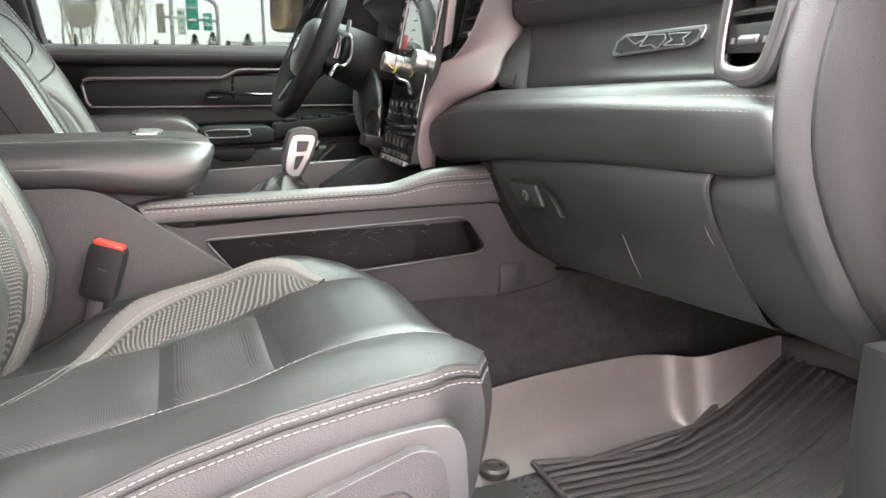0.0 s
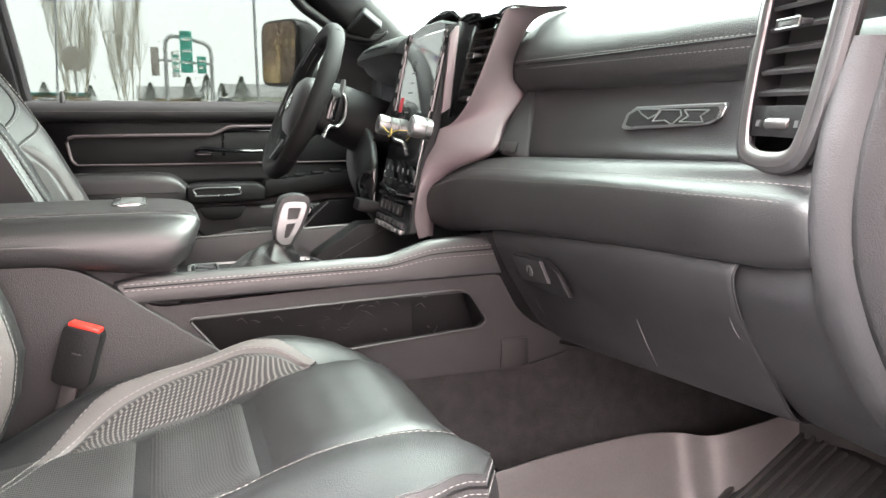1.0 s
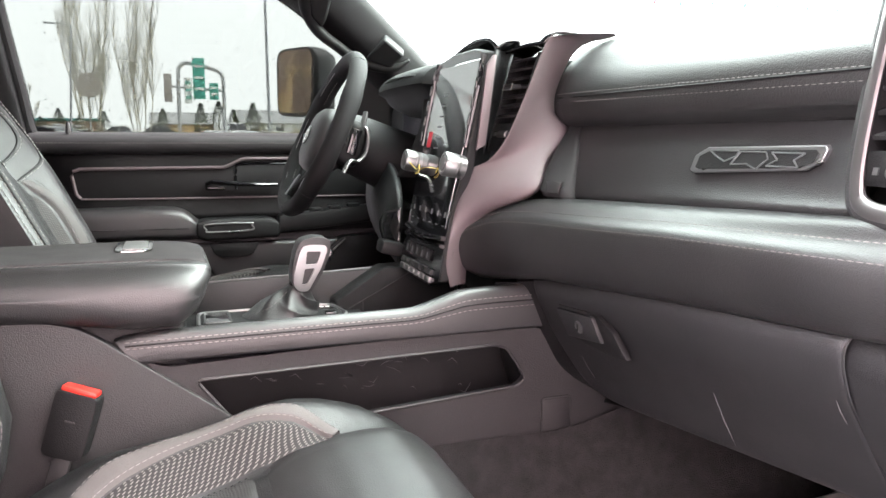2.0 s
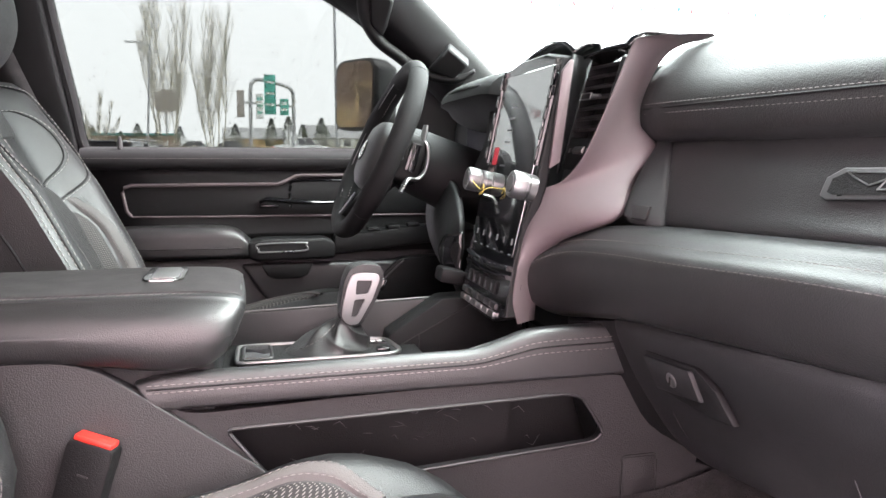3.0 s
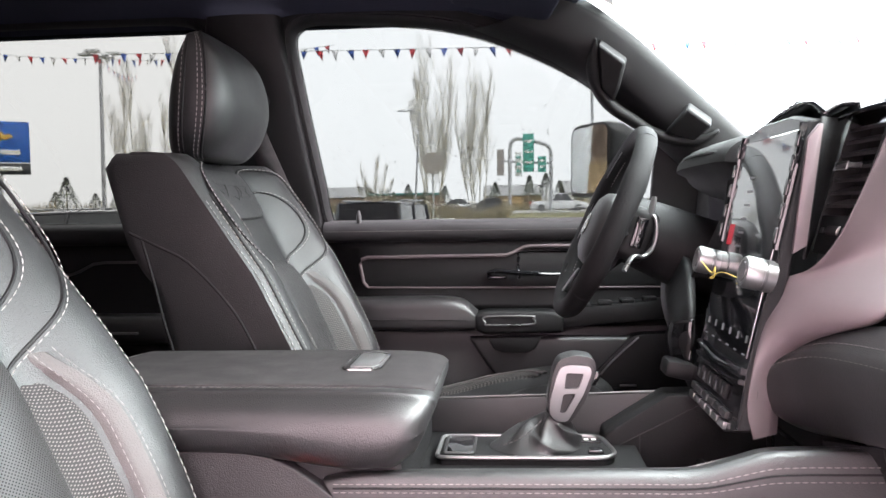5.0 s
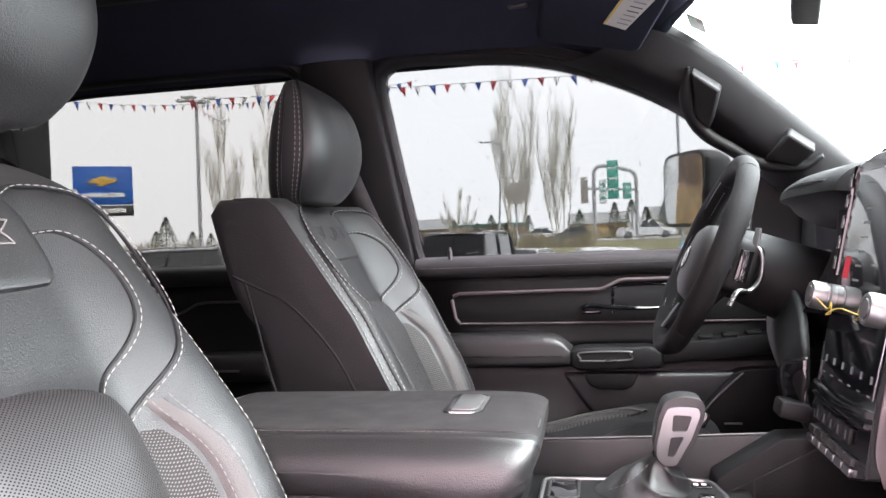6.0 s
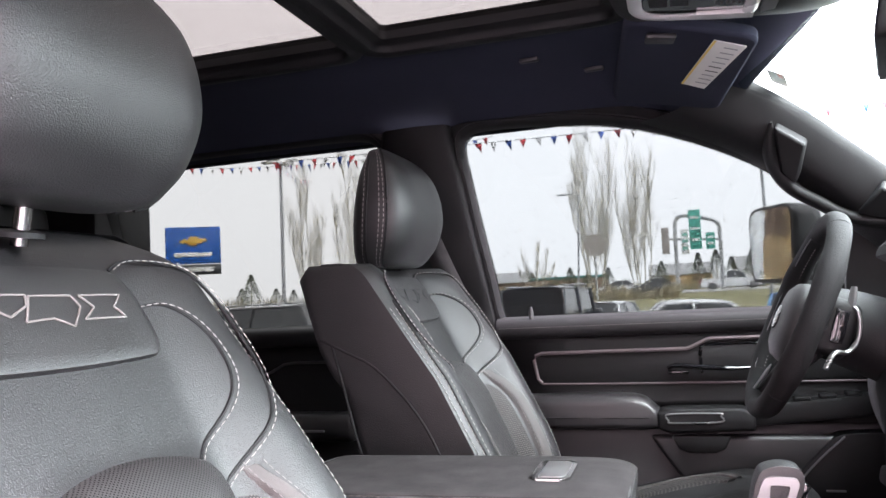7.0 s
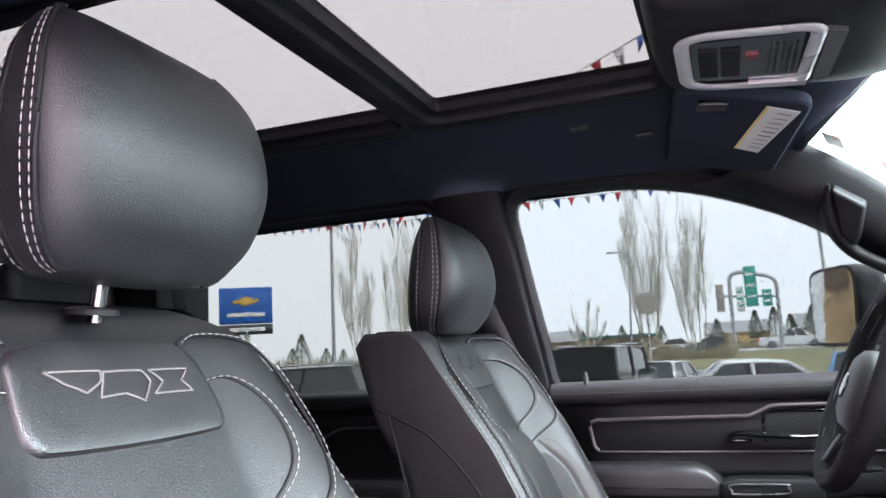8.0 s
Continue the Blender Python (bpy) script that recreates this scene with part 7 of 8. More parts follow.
def drops(spots, normal):
    """Flat low domes of water on a plane."""
    n = Vector(normal).normalized()
    u = n.orthogonal().normalized()
    v = n.cross(u)
    bm = bmesh.new()
    for p, r in spots:
        p = Vector(p)
        rim_ = [bm.verts.new(p + (u * math.cos(a) + v * math.sin(a)) * r) for a in (math.pi * k / 3 for k in range(6))]
        mid = [bm.verts.new(p + (u * math.cos(a) + v * math.sin(a)) * (r * 0.65) + n * (r * 0.38)) for a in (math.pi * k / 3 for k in range(6))]
        bm.faces.new(mid)
        for k in range(6):
            bm.faces.new((rim_[k - 1], rim_[k], mid[k], mid[k - 1]))
    return bm


rng = random.Random(41)
spots = []
for _ in range(420):
    x, z = rng.uniform(-0.24, 0.50), 1.53 + 0.30 * rng.random() ** 2.2
    spots.append(((x, side_y(z) + 0.0345, z), rng.uniform(0.0007, 0.0020)))
tagged(part("rain_drops", drops(spots, (0, 1, 0.326)), WATER), "small rain drops on the driver's window", "rain drops", kind="stuff")
spots = [(MM @ Vector((-0.0024, rng.uniform(-0.078, 0.078), rng.uniform(-0.085, 0.088))), rng.uniform(0.0010, 0.0026)) for _ in range(170)]
tagged(part("mirror_drops", drops(spots, MM.to_3x3() @ Vector((-1, 0, 0))), WATER), "rain drops on the outside mirror glass", "rain drops", kind="stuff")
spots = [((rng.uniform(-1.0, 0.07), rng.uniform(-0.30, 0.30), 2.0703), rng.uniform(0.0006, 0.0016)) for _ in range(600)]
tagged(part("roof_drops", drops(spots, (0, 0, 1)), WATER), "fine rain drops on the roof glass", "rain drops", kind="stuff")

# ================= outside =================
ASPHALT = material("damp_asphalt", (0.075, 0.076, 0.078), 0.55, grain=0.4, size=60, stain=0.35, stain_size=0.25, distance=0.02)
# haze put into base colours of grass, road, bark, needles, brush, green sign
GRASS = material("hazy_winter_grass", (0.23, 0.235, 0.13), 0.95, grain=0.8, size=30, stain=0.35, stain_size=0.4, spec=0.1, tint=(0.27, 0.235, 0.14), distance=0.05)
ROAD = material("hazy_grey_road", (0.38, 0.37, 0.355), 0.8, grain=0.3, size=30, stain=0.2, stain_size=0.3)
BARK = material("hazy_grey_brown_bark", (0.52, 0.49, 0.43), 0.9, grain=0.5, size=60, stain=0.25, stain_size=1.5, tint=(0.40, 0.38, 0.29))
NEEDLE = material("hazy_needles", (0.065, 0.105, 0.05), 0.85, stain=0.4, stain_size=2.0, tint=(0.11, 0.12, 0.06))
BRUSH = material("hazy_dry_brush", (0.38, 0.33, 0.24), 0.95, stain=0.4, stain_size=1.0, tint=(0.32, 0.28, 0.19))
GALV = material("galvanised_steel", (0.42, 0.43, 0.44), 0.5, metal=0.4, stain=0.1, stain_size=2)
SIGN_GREEN = material("green_sign", (0.06, 0.36, 0.29), 0.5, stain=0.06, stain_size=2)
# this base colour is lightened for the outdoor haze too
SIGN_BACK = material("hazy_sign_back", (0.36, 0.33, 0.31), 0.6, stain=0.1, stain_size=2)
SIGN_WHITE = material("white_sign", (0.72, 0.74, 0.74), 0.5, stain=0.05, stain_size=2)
SIGN_BLUE = material("blue_sign", (0.02, 0.12, 0.48), 0.35, stain=0.06, stain_size=1)
GOLD = material("gold_shape", (0.70, 0.42, 0.07), 0.4, stain=0.05, stain_size=2)
CAR_GLASS = material("dark_car_glass", (0.02, 0.022, 0.025), 0.06, stain=0.0, spread=0.0, coat=0.5)
TYRE = material("tyre_rubber", (0.02, 0.02, 0.02), 0.8, stain=0.1)


def land(x, y):
    return interp(y, ((-60, 0.0), (2, 0.0), (9, -0.12), (30, -0.12), (42, -0.10), (55, 0.45), (64, 0.95), (84, 1.05), (120, 1.5), (300, 3.0), (1500, 8.0)))


ys = [-1500, -600, -200, -60, -20, 2, 5, 9, 20, 30, 36, 42, 48, 55, 60, 64, 70, 84, 100, 120, 200, 300, 700, 1500]
xs = [-1500, -700, -300, -150, -80, -50, -30, -15, 0, 15, 30, 50, 80, 150, 300, 700, 1500]
ground = part("ground", grid([[(x, y, land(x, y)) for x in xs] for y in ys]), ASPHALT)
tagged(ground, "damp grey asphalt car lot running on to the horizon", "ground", kind="structure")


def strip(name, y0, y1, mat, label, cat, up=0.02):
    yy = [y0] + [y for y in ys if y0 < y < y1] + [y1]
    ob = part(name, grid([[(x, y, land(x, y) + up) for x in (-300, -150, -80, -50, -30, -15, 0, 15, 30, 50, 80, 150, 300)] for y in yy]), mat)
    return tagged(ob, label, cat, kind="structure")


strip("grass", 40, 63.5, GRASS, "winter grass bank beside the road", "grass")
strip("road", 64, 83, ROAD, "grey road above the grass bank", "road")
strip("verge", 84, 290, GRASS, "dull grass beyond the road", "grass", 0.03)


def poplar(at, h, w, seed, stems):
    """A bare columnar tree: several leaders with steep limbs and fine twigs."""
    rng = random.Random(seed)
    x0, y0 = at
    z0 = land(x0, y0)
    t = thing("bare_poplar", (x0, y0, z0), "tall bare columnar poplar with grey-brown twigs", "tree", "roadside poplars")
    wood, twigs = [], []

    def limb(p, d, length, r, level):
        pts, q = [p], p.copy()
        n = 7 if level == 0 else (4 if level == 1 else 3)
        for _ in range(n):
            d = (d + Vector((rng.uniform(-0.09, 0.09), rng.uniform(-0.09, 0.09), 0.16))).normalized()
            q = q + d * (length / n)
            pts.append(q.copy())
        (wood if level < 2 else twigs).append((pts, r))
        if level < 3:
            for _ in range((20, 8, 6)[level]):
                k = rng.uniform(0.12, 0.99)
                i = min(int(k * n), n - 1)
                b = pts[i].lerp(pts[i + 1], k * n - i)
                a = rng.uniform(0, 2 * math.pi)
                side = Vector((math.cos(a), math.sin(a), 0))
                nd = (Vector((0, 0, 1)) * rng.uniform(0.85, 1.2) + side * 0.33).normalized()
                limb(b, nd, length * (rng.uniform(0.18, 0.36) * (1.15 - 0.5 * k) if level == 0 else rng.uniform(0.35, 0.60)), r * 0.42, level + 1)
    for sx, sy, k in stems:
        base = Vector((x0 + sx * 0.35, y0 + sy * 0.35, z0 - 0.1 + 0.5 * abs(sx)))
        lean = Vector((sx * 1.5 / (h * k), sy * 1.5 / (h * k), 1)).normalized()
        limb(base, lean, h * k - 0.6 * abs(sx), 0.055 * k, 0)
    part("trunk", merge(*[tube(p, [r * (1 - 0.75 * i / (len(p) - 1)) for i in range(len(p))], 5, cap=False) for p, r in wood[:120]]), BARK, t)
    rows = []
    bm = bmesh.new()
    for p, r in wood[120:] + twigs:
        r = max(r * 0.40, 0.0032)
        for a, b in zip(p, p[1:]):
            d = (b - a).normalized()
            s = d.cross(Vector((rng.uniform(-1, 1), rng.uniform(-1, 1), 0.1))).normalized()
            u = s.cross(d) * (r * 0.9)
            s = s * r
            va = [bm.verts.new(a + q) for q in (s, -s * 0.5 + u, -s * 0.5 - u)]
            vb = [bm.verts.new(b + q * 0.7) for q in (s, -s * 0.5 + u, -s * 0.5 - u)]
            for i in range(3):
                bm.faces.new((va[i], va[(i + 1) % 3], vb[(i + 1) % 3], vb[i]))
    me = bpy.data.meshes.new("crown")
    bm.to_mesh(me)
    bm.free()
    me.materials.append(BARK)
    ob = new("crown", me)
    ob.parent = t
    ob.matrix_parent_inverse = Matrix.Translation(-t.location)
    return t


poplar((-5.5, 60), 12.9, 2.2, 3, ((0, 0, 1.0), (-1.7, 0.5, 0.66), (1.4, -0.4, 0.80), (-0.8, 0.3, 0.86), (0.6, 0.5, 0.92), (-1.3, -0.6, 0.75)))
poplar((-2.2, 60), 11.0, 2.0, 8, ((0, 0, 1.0), (1.5, 0.3, 0.84), (-1.1, 0.4, 0.78), (0.7, -0.4, 0.93), (-0.5, -0.5, 0.90)))
poplar((-27.8, 55), 11.5, 1.8, 12, ((0, 0, 1.0), (-1.4, 0.3, 0.80), (0.9, 0.2, 0.7), (-0.6, 0.4, 0.9)))
poplar((-24.2, 55), 12.0, 1.8, 21, ((0, 0, 1.0), (1.2, 0.2, 0.9), (-1.1, 0.3, 0.72), (0.5, -0.3, 0.95)))
poplar((-20.5, 70), 11.0, 1.8, 27, ((0, 0, 1.0), (-1.2, 0.2, 0.85), (1.0, 0.2, 0.8)))
poplar((-14.2, 82), 5.4, 3.0, 33, ((0, 0, 1.0), (-3.2, 0.2, 0.75), (3.0, 0.2, 0.78), (-1.6, 0.4, 0.92), (1.5, -0.3, 0.95)))


def conifer(at, h, w, seed):
    rng = random.Random(seed)
    x0, y0 = at
    z0 = land(x0, y0)
    t = thing("conifer", (x0, y0, z0), "small dark evergreen conifer", "tree", "evergreens")
    part("trunk", tube([(x0, y0, z0 - 0.1), (x0, y0, z0 + h * 0.95)], [0.12, 0.02], 6), BARK, t)
    bm = bmesh.new()
    for i in range(1500):
        k = rng.random() ** 0.75
        z = z0 + h * (0.06 + 0.94 * k)
        r = w * (1.02 - k) * rng.uniform(0.55, 1.08)
        a = rng.uniform(0, 2 * math.pi)
        c = Vector((x0 + r * math.cos(a), y0 + r * math.sin(a), z))
        d = Vector((math.cos(a), math.sin(a), rng.uniform(-0.6, 0.3))) * rng.uniform(0.08, 0.22) * (h / 3.0)
        s = Vector((-math.sin(a), math.cos(a), rng.uniform(-0.5, 0.5))) * rng.uniform(0.03, 0.07) * (h / 3.0)
        bm.faces.new([bm.verts.new(p) for p in (c - s, c + s, c + d)])
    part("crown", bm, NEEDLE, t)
    return t


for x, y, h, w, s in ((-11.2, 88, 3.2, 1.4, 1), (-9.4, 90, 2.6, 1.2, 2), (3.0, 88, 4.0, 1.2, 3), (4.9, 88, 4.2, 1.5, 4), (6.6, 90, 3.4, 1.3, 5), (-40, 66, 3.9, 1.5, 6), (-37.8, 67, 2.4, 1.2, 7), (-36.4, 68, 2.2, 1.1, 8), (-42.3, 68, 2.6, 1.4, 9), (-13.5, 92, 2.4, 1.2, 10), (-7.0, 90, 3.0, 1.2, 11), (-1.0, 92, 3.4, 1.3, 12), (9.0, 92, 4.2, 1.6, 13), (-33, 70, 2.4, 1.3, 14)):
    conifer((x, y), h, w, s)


def brush(name, x0, x1, y0, y1, h, n, seed, mat, label):
    rng = random.Random(seed)
    bm = bmesh.new()
    for _ in range(n):
        x, y = rng.uniform(x0, x1), rng.uniform(y0, y1)
        z = land(x, y)
        hh = h * rng.uniform(0.35, 1.0) * (0.7 + 0.3 * math.sin(x * 1.3 + seed))
        c = Vector((x, y, z))
        tip = Vector((x + rng.uniform(-0.5, 0.5), y + rng.uniform(-0.4, 0.4), z + hh))
        s = Vector((rng.uniform(0.02, 0.06), rng.uniform(-0.02, 0.02), 0))
        m = c.lerp(tip, 0.55) + Vector((rng.uniform(-0.15, 0.15), 0, 0))
        bm.faces.new([bm.verts.new(p) for p in (c - s, c + s, m + s, m - s)])
        bm.faces.new([bm.verts.new(p) for p in (m - s, m + s, tip)])
    ob = part(name, bm, mat)
    return tagged(ob, label, "brush", kind="stuff")


brush("roadside_brush", -8.5, 0.5, 58, 62.5, 1.3, 1300, 1, BRUSH, "dry brown brush under the poplars")
brush("far_brush", -30, 30, 86, 92, 1.8, 3200, 2, BRUSH, "brown winter scrub beyond the road")
brush("low_scrub", -45, -18, 58, 64, 2.0, 3000, 3, BRUSH, "dry scrub at the far edge of the lot")


def pole(name, pts, r, label, cat="street lamp"):
    t = thing(name, pts[0], label, cat, "poles")
    part("mast", tube(pts, [r, r * 0.75] if len(pts) == 2 else r, 12), GALV, t)
    return t


lamp_1 = pole("street_lamp", [(-3.6, 30, land(0, 30)), (-3.27, 30, 5.45)], 0.05, "slim grey street lamp with a short arm")
part("lamp_arm", tube([(-3.27, 30, 5.40), (-3.6, 30, 5.50), (-3.95, 30, 5.52)], 0.025, 8), GALV, lamp_1)
part("lamp_head", box(-4.15, -3.75, 29.9, 30.1, 5.47, 5.54, 0.02), SIGN_WHITE, lamp_1)
lamp_2 = pole("lot_light", [(-19.5, 35, land(0, 35)), (-19.4, 35, 9.15)], 0.11, "tall white lot light with four heads")
for dx, dy in ((-0.8, 0.0), (0.8, 0.0), (0.0, 0.8), (0.0, -0.8)):
    arm = part("lamp_arm", tube([(-19.4, 35, 9.1), (-19.4 + dx * 0.6, 35 + dy * 0.6, 9.25)], 0.035, 8), GALV, lamp_2)
    part("lamp_head", box(-19.4 + dx * 0.9 - 0.35, -19.4 + dx * 0.9 + 0.35, 35 + dy * 0.9 - 0.2, 35 + dy * 0.9 + 0.2, 9.2, 9.34, 0.05), SIGN_WHITE, arm)
pole("flag_pole", [(22, 52, land(0, 52)), (22, 52, 26)], 0.30, "thick pale pole seen through the windshield", "pole")
pole("utility_pole", [(4.85, 40, land(0, 40)), (4.75, 40, 12)], 0.09, "thin grey pole beside the road", "pole")
pole("flag_pole", [(36, 48, land(0, 48)), (36, 48, 14)], 0.10, "thin grey pole seen through the windshield", "pole")

# sign gantry by the road
gantry = thing("sign_gantry", (2.4, 70, land(0, 70)), "grey tubular gantry with green direction signs", "road sign")
arch = [(0.6, 70, land(0, 70)), (0.62, 70, 4.0), (0.66, 70, 6.8), (0.85, 70, 7.5), (1.5, 70, 7.75), (3.4, 70, 7.35), (4.15, 70, 7.0), (4.4, 70, 6.3), (4.4, 70, 4.0), (4.35, 70, land(0, 70))]
part("arch", tube(spline(arch, 60), 0.17, 12), GALV, gantry)
part("cross_bar", tube([(0.0, 70, 5.75), (4.4, 70, 5.45)], 0.11, 10), GALV, gantry)
for nm, x0, x1, z0, z1, mt in (("green_sign", 1.85, 2.85, 4.7, 8.2, SIGN_GREEN), ("small_green_sign", 3.2, 3.95, 4.65, 6.1, SIGN_GREEN), ("pale_sign", 1.1, 1.75, 4.3, 6.5, SIGN_WHITE), ("sign_back", -0.55, 0.1, 4.4, 6.8, SIGN_BACK)):
    pl = part(nm, box(x0, x1, 69.74, 69.82, z0, z1, 0.03), mt, gantry)
    if mt is not SIGN_BACK:
        for k in range(3 if z1 - z0 > 2 else 2):
            zz = z1 - (k + 0.7) * (z1 - z0) / (3.6 if z1 - z0 > 2 else 2.6)
            part("text_bar", box(x0 + 0.12, x1 - 0.12, 69.725, 69.74, zz - 0.12, zz + 0.10), SIGN_WHITE if mt is SIGN_GREEN else SIGN_GREEN, pl)
disc = thing("round_sign", (-5.0, 54, land(0, 54)), "round brown sign on a post", "sign")
part("sign_post", tube([(-5.05, 54, land(0, 54)), (-5.0, 54, 4.2)], 0.07, 8), GALV, disc)
part("sign_disc", lathe([(0.0, 0), (0.78, 0), (0.8, 0.04), (0.78, 0.10), (0.0, 0.10)], (-5.0, 53.9, 4.75), (0, 1, 0), 32), SIGN_BACK, disc)

# blue dealer sign on a post
sign = thing("dealer_sign", (-32, 45, land(0, 45)), "square blue roadside sign with a plain gold shape", "sign")
SM = pose(-31.9, 45, 5.7, 0, 0, 32)
part("sign_post", tube([(-31.9, 45.1, land(0, 45)), (-31.9, 45.1, 4.2)], 0.22, 12), GALV, sign)
board = part("sign_board", turned(box(-1.85, 1.85, -0.12, 0.12, -0.85, 1.75, 0.05), SM), SIGN_BLUE, sign)
part("gold_shape", turned(prism([(-0.85, -0.16), (-0.95, -0.02), (-0.55, 0.16), (-0.30, 0.16), (-0.22, 0.32), (0.35, 0.32), (0.32, 0.16), (0.85, 0.16), (0.95, 0.02), (0.55, -0.16), (0.30, -0.16), (0.22, -0.32), (-0.35, -0.32), (-0.32, -0.16)], "y", -0.18, -0.10, 0.02), SM @ Matrix.Translation((0, 0, 0.75))), GOLD, board)
part("name_bar", turned(box(-1.3, 1.3, -0.16, -0.10, -0.35, -0.05, 0.02), SM), SIGN_WHITE, board)
low_b = part("lower_board", turned(box(-1.85, 1.85, -0.12, 0.12, -1.62, -0.90, 0.04), SM), CAR_GLASS, sign)
part("name_bar", turned(box(-1.1, 1.35, -0.16, -0.10, -1.4, -1.1, 0.02), SM), SIGN_WHITE, low_b)

# pennant strings
FLAGS = [material("red_pennant", (0.55, 0.04, 0.05), 0.6, stain=0.05), material("white_pennant", (0.72, 0.72, 0.72), 0.6, stain=0.05), material("blue_pennant", (0.05, 0.12, 0.45), 0.6, stain=0.05)]


def pennants(a, b, sag, step, seed):
    rng = random.Random(seed)
    a, b = Vector(a), Vector(b)
    t = thing("pennant_string", tuple(a), "string of small red, white and blue pennants", "pennants", "pennant strings")
    n = int((b - a).length / step)
    pts = [a.lerp(b, i / n) + Vector((0, 0, -sag * 4 * (i / n) * (1 - i / n))) for i in range(n + 1)]
    part("cord", tube(pts, 0.012, 4), SIGN_WHITE, t)
    d = (b - a).normalized()
    for i, p in enumerate(pts[:-1]):
        bm = bmesh.new()
        w, h = step * 0.46, step * rng.uniform(0.5, 0.75)
        tw = Vector((rng.uniform(-0.10, 0.10), rng.uniform(-0.12, 0.12), 0))
        vs = [bm.verts.new(q) for q in (p, p + d * w, p + d * (w * 0.5) + tw + Vector((0, 0, -h)))]
        bm.faces.new(vs)
        part("pennant", bm, FLAGS[i % 3], t, solid=0.004)
    return t


pennants((-11.5, 20.0, 6.05), (24.0, 20.0, 6.0), 0.18, 0.43, 1)
pennants((-19.4, 34.8, 9.0), (-6.0, 27.0, 7.6), 0.25, 0.55, 2)
pennants((-19.4, 34.8, 9.0), (-25.0, 22.0, 8.6), 0.5, 0.55, 3)
pennants((-19.4, 35.2, 9.0), (-24.0, 48.0, 10.6), 0.4, 0.6, 4)
pennants((-6.0, 14.3, 6.0), (3.2, 6.0, 6.0), 0.12, 0.50, 5)


# parked and passing vehicles
def car(at, turn, size, paint, label, cat, kind="sedan"):
    L, W, H = size
    z0 = land(*at)
    t = thing({"sedan": "parked_sedan", "boxy": "parked_off_roader", "suv": "parked_suv", "hatch": "parked_hatchback", "pickup": "pickup_truck"}[kind], (*at, z0), label, cat, "vehicles")
    m = pose(at[0], at[1], z0, 0, 0, turn)
    belt = H * (0.60 if kind != "boxy" else 0.58)
    nose, deck = {"sedan": (0.27, 0.18), "boxy": (0.30, 0.01), "suv": (0.24, 0.03), "hatch": (0.24, 0.04), "pickup": (0.26, 0.40)}[kind]
    rake, tail = {"sedan": (0.15, 0.14), "boxy": (0.05, 0.02), "suv": (0.12, 0.07), "hatch": (0.13, 0.09), "pickup": (0.10, 0.03)}[kind]
    x0, x1 = -L / 2, L / 2
    rows = []
    for x, hh, w in ((x0, belt * 0.62, 0.86), (x0 + 0.04 * L, belt * 0.96, 0.95), (x0 + deck * L, belt, 0.98), (0, belt, 1.0), (x1 - nose * L, belt * 0.99, 0.98), (x1 - 0.06 * L, belt * 0.82, 0.93), (x1, belt * 0.60, 0.84)):
        rows.append([(x, -W / 2 * w * 0.96, 0.24), (x, -W / 2 * w, 0.34), (x, -W / 2 * w, hh * 0.72), (x, -W / 2 * w * 0.97, hh * 0.93), (x, -W / 2 * w * 0.88, hh), (x, 0, hh + 0.02), (x, W / 2 * w * 0.88, hh), (x, W / 2 * w * 0.97, hh * 0.93), (x, W / 2 * w, hh * 0.72), (x, W / 2 * w, 0.34), (x, W / 2 * w * 0.96, 0.24)])
    part("body", turned(grid([spline(r, 30) for r in rows], cap=False), m), paint, t, angle=50)
    part("underbody", turned(box(x0 + 0.1, x1 - 0.1, -W / 2 * 0.9, W / 2 * 0.9, 0.20, 0.45, 0.03), m), TYRE, t)
    a, b = x0 + deck * L, x1 - nose * L
    c, d = a + tail * L, b - rake * L
    wb, wt = W / 2 * 0.90, W / 2 * (0.74 if kind != "boxy" else 0.84)
    zt = H - 0.05
    roof_rows = [[(c, -wt, zt), (c, -wt * 0.6, zt + 0.04), (c, 0, zt + 0.05), (c, wt * 0.6, zt + 0.04), (c, wt, zt)], [((c + d) / 2, -wt * 1.02, zt), ((c + d) / 2, -wt * 0.6, H - 0.005), ((c + d) / 2, 0, H), ((c + d) / 2, wt * 0.6, H - 0.005), ((c + d) / 2, wt * 1.02, zt)], [(d, -wt, zt - 0.03), (d, -wt * 0.6, zt), (d, 0, zt + 0.01), (d, wt * 0.6, zt), (d, wt, zt - 0.03)]]
    part("roof", turned(skin(roof_rows, 12, 12), m), paint, t, solid=0.04)
    for s in (1, -1):
        part("pillar", turned(merge(tube([(a, s * wb, belt), (c, s * wt, zt)], 0.045, 6), tube([(b, s * wb, belt), (d, s * wt, zt - 0.03)], 0.04, 6), tube([((a + b) / 2 - 0.05, s * wb, belt), ((c + d) / 2 - 0.05, s * wt, zt)], 0.04, 6)), m), paint, t)
        part("side_window", turned(grid([[(a + 0.04, s * (wb - 0.01), belt - 0.02), (b - 0.04, s * (wb - 0.01), belt - 0.02)], [(c, s * (wt - 0.01), zt - 0.02), (d, s * (wt - 0.01), zt - 0.04)]]), m), CAR_GLASS, t)
    part("rear_window", turned(grid([[(a - 0.0, -wb, belt - 0.02), (a, wb, belt - 0.02)], [(c, -wt, zt - 0.02), (c, wt, zt - 0.02)]]), m), CAR_GLASS, t)
    part("windscreen", turned(grid([[(b, -wb, belt - 0.03), (b, wb, belt - 0.03)], [(d, -wt, zt - 0.04), (d, wt, zt - 0.04)]]), m), CAR_GLASS, t)
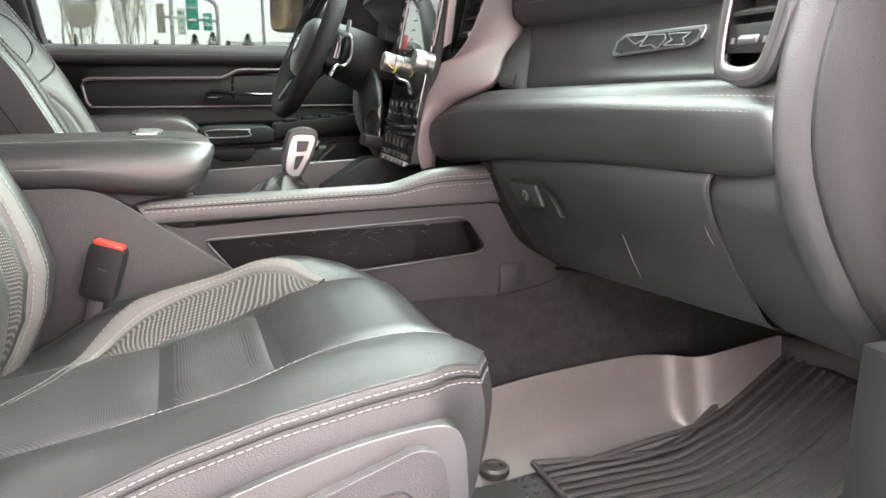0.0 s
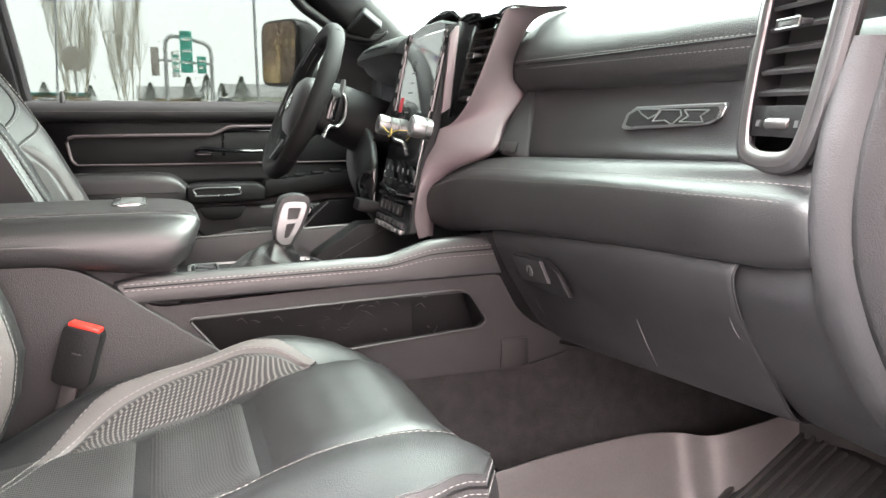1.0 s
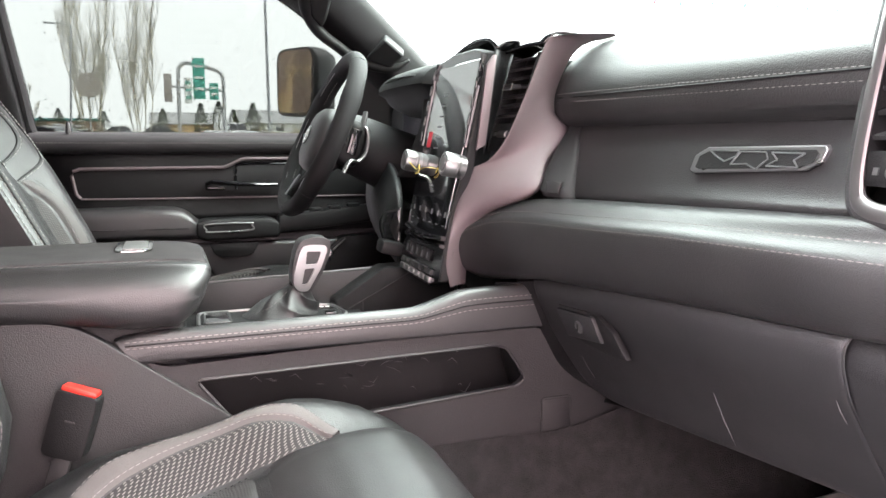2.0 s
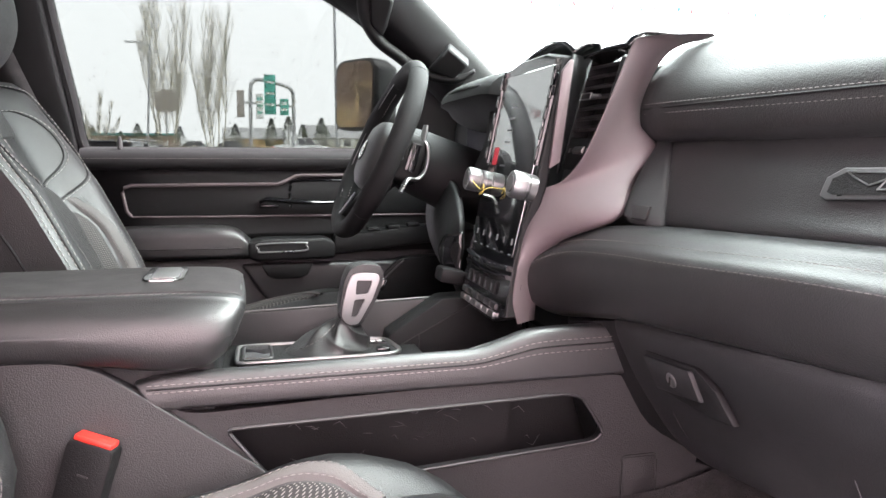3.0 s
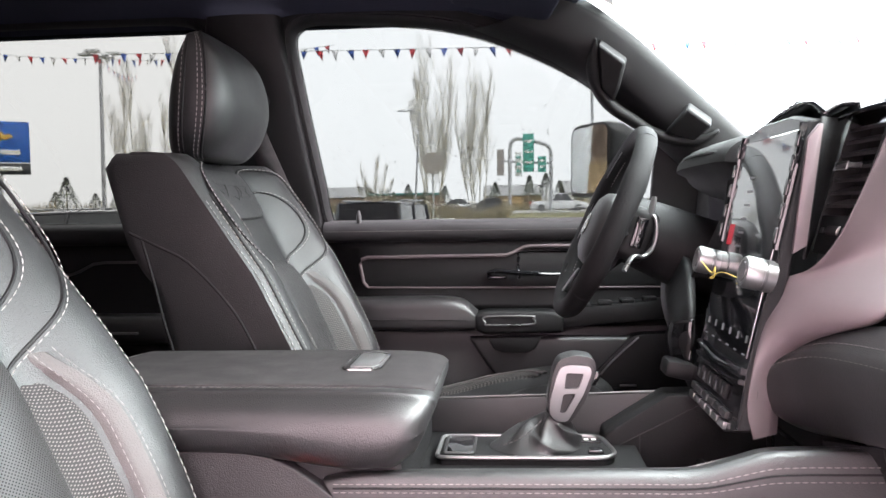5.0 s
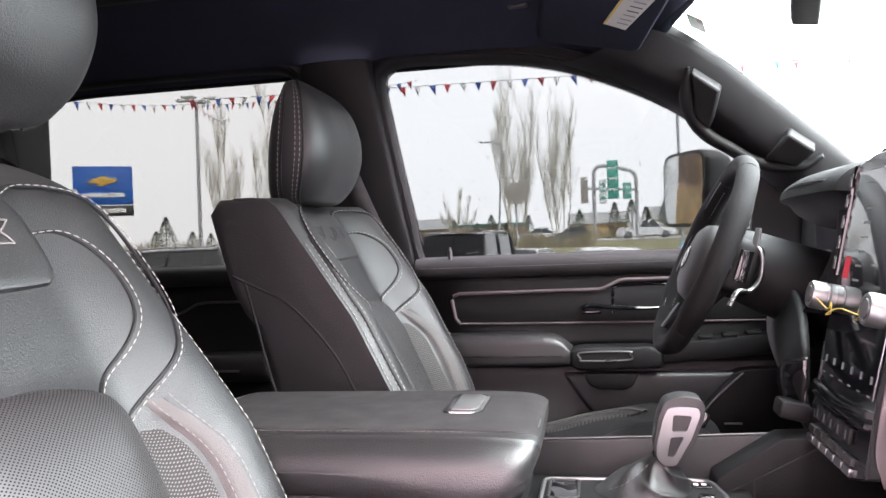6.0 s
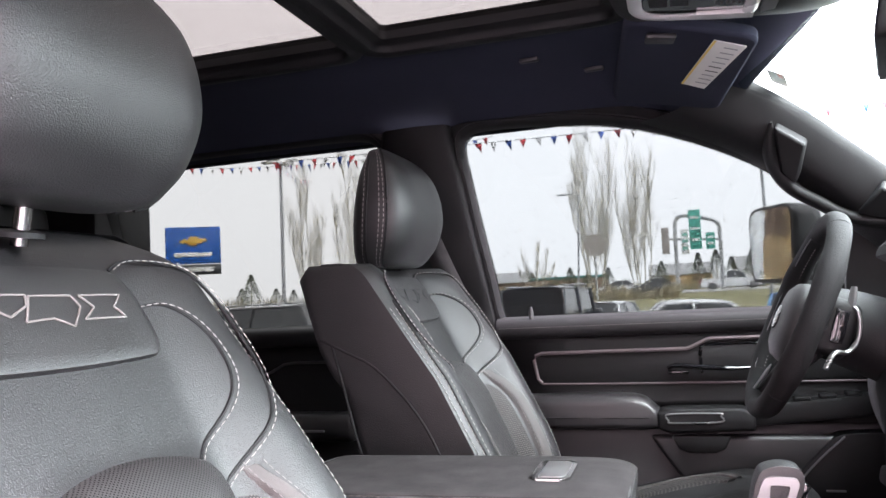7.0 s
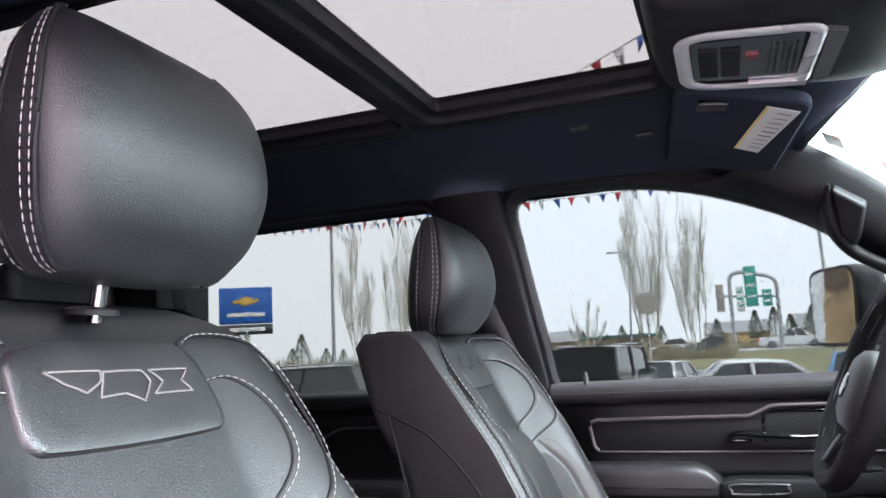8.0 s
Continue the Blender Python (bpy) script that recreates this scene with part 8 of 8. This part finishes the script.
    for x in (x0 + 0.19 * L, x1 - 0.19 * L):
        for s in (1, -1):
            wh = part("wheel", turned(lathe([(0.05, -0.11), (0.30, -0.11), (0.335, -0.08), (0.335, 0.08), (0.30, 0.11), (0.05, 0.11)], (x, s * (W / 2 - 0.10), 0.335), (0, 1, 0), 24), m), TYRE, t)
            part("rim", turned(lathe([(0.0, 0.0), (0.21, 0.0), (0.22, 0.02), (0.05, 0.03), (0.0, 0.03)], (x, s * (W / 2 + 0.005), 0.335), (0, s, 0), 20), m), STEEL, wh)
    for s in (1, -1):
        part("tail_light", turned(box(x0 - 0.02, x0 + 0.10, s * W * 0.38 - 0.09, s * W * 0.38 + 0.09, belt * 0.72, belt * 0.90, 0.03), m), RED, t)
        part("headlight", turned(box(x1 - 0.16, x1 - 0.01, s * W * 0.36 - 0.12, s * W * 0.36 + 0.12, belt * 0.60, belt * 0.72, 0.03), m), CHROME, t)
        part("door_mirror", turned(box(b - 0.25, b - 0.08, s * (wb + 0.12) - 0.10, s * (wb + 0.12) + 0.10, belt - 0.02, belt + 0.14, 0.04), m), paint, t)
    if kind in ("suv", "boxy"):
        for s in (1, -1):
            part("roof_rail", turned(tube([(c + 0.1, s * wt * 0.92, zt + 0.07), (d - 0.2, s * wt * 0.92, zt + 0.06)], 0.022, 8), m), GALV, t)
    if kind == "boxy":
        part("rear_wiper", turned(tube([(x0 - 0.02, 0.1, belt + 0.08), (x0 + 0.02, 0.5, belt + 0.12)], 0.012, 6), m), TYRE, t)
    return t


PAINT_GREY = material("slate_grey_paint", (0.075, 0.082, 0.095), 0.25, stain=0.06, coat=0.6)
PAINT_WHITE = material("white_paint", (0.74, 0.75, 0.76), 0.25, stain=0.03, coat=0.6)
PAINT_BLUE = material("sky_blue_paint", (0.10, 0.27, 0.52), 0.25, stain=0.05, coat=0.6)
# dark paint lifted as well, outdoor haze put into its colour
PAINT_BLACK = material("dark_grey_paint", (0.085, 0.088, 0.095), 0.22, stain=0.05, coat=0.6)
car((-2.9, 19.6), 82, (4.3, 1.88, 1.85), PAINT_GREY, "slate grey boxy off-roader wet with rain", "car", "boxy")
car((-1.95, 25.5), 80, (4.3, 1.8, 1.30), PAINT_WHITE, "pale grey parked hatchback", "car", "hatch")
car((0.75, 15.8), 4, (4.6, 1.8, 1.40), PAINT_WHITE, "white parked sedan on the lot", "car", "sedan")
car((3.4, 20.8), 80, (4.3, 1.8, 1.42), PAINT_BLUE, "sky blue parked hatchback", "car", "hatch")
car((-9.6, 15.0), 178, (4.7, 1.88, 1.74), PAINT_BLACK, "dark grey parked sport utility vehicle with roof rails", "car", "suv")
car((-6.6, 27.0), 85, (4.6, 1.85, 1.55), PAINT_BLACK, "dark parked hatchback behind the lot", "car", "hatch")
car((5.4, 74.0), 0, (5.6, 1.95, 1.75), PAINT_WHITE, "white pickup truck on the road", "truck", "pickup")
car((-5.0, 78.0), 180, (4.6, 1.8, 1.42), PAINT_WHITE, "silver sedan on the road", "car", "sedan")
car((-1.5, 76.0), 180, (4.6, 1.8, 1.45), PAINT_BLACK, "dark sedan on the road", "car", "sedan")

# low buildings
WALL_TAN = material("tan_siding", (0.60, 0.42, 0.23), 0.8, stain=0.15, stain_size=0.6)
WALL_BROWN = material("brown_brick", (0.26, 0.18, 0.135), 0.85, grain=0.3, size=20, stain=0.25, stain_size=1.2)
ROOFING = material("grey_shingle", (0.33, 0.33, 0.33), 0.9, stain=0.15, stain_size=0.8)
TEAL = material("teal_fascia", (0.06, 0.20, 0.20), 0.6, stain=0.1)


def building(name, x0, x1, y0, y1, h, wall, label, gable=True, band=None):
    z0 = land((x0 + x1) / 2, (y0 + y1) / 2)
    t = thing(name, ((x0 + x1) / 2, (y0 + y1) / 2, z0), label, "building", "far buildings")
    w = part("wall", box(x0, x1, y0, y1, z0 - 0.3, z0 + h, 0.03), wall, t)
    if gable:
        ym = (y0 + y1) / 2
        part("roof", prism([(y0 - 0.4, z0 + h), (ym, z0 + h + 0.18 * (y1 - y0)), (y1 + 0.4, z0 + h), (y1 + 0.4, z0 + h + 0.15), (ym, z0 + h + 0.18 * (y1 - y0) + 0.18), (y0 - 0.4, z0 + h + 0.15)], "x", x0 - 0.4, x1 + 0.4), ROOFING, t)
    else:
        part("roof", box(x0 - 0.15, x1 + 0.15, y0 - 0.15, y1 + 0.15, z0 + h, z0 + h + 0.35, 0.04), band or ROOFING, t)
    n = max(2, int((x1 - x0) / 4))
    for i in range(n):
        cx = x0 + (x1 - x0) * (i + 0.5) / n
        part("window", box(cx - 0.6, cx + 0.6, y0 - 0.05, y0 + 0.02, z0 + h * 0.40, z0 + h * 0.75, 0.02), CAR_GLASS, t)
    return t


building("far_shop", -19, -9, 104, 114, 1.9, WALL_BROWN, "low brown shop with a teal fascia", False, TEAL)
building("far_house", -3, 6, 122, 132, 1.6, WALL_TAN, "low tan house with a grey roof")
building("far_house", 10, 22, 122, 134, 1.8, SIGN_WHITE, "pale low house with a grey roof")
building("far_house", -34, -24, 128, 138, 1.8, WALL_BROWN, "brown low house with a grey roof")
shop = building("dealer_building", -62, -34, 3, 19.35, 8.4, WALL_BROWN, "brown brick building with a tan timber front", False, ROOFING)
part("timber_front", box(-34.05, -33.8, 3.2, 19.3, -0.3, 5.3, 0.03), WALL_TAN, shop)
for k in range(14):
    part("timber_board", box(-33.81, -33.76, 15.7 + 0.26 * k, 15.93 + 0.26 * k, -0.3, 5.2, 0.02), WALL_TAN, shop)
part("timber_door", box(-33.77, -33.7, 16.2, 17.7, -0.3, 6.4, 0.03), WALL_BROWN, shop)
part("door_frame", box(-33.75, -33.62, 17.7, 17.95, -0.3, 6.5, 0.03), WALL_TAN, shop)
part("door_frame", box(-33.75, -33.62, 16.0, 18.1, 6.3, 6.6, 0.03), WALL_TAN, shop)

# unseen wall added to block low sky, bounce rose light; closes the doorway side
WALL_ROSE = material("rose_bounce_wall", (0.30, 0.240, 0.236), 0.85, grain=0.3, size=20, stain=0.2, stain_size=0.8)
tagged(part("wall_light_block", box(-26, 9, -5.4, -4.8, -0.2, 8.0, 0.03), WALL_ROSE), "plain unseen rose-brown wall added to block low sky", "wall", kind="structure")
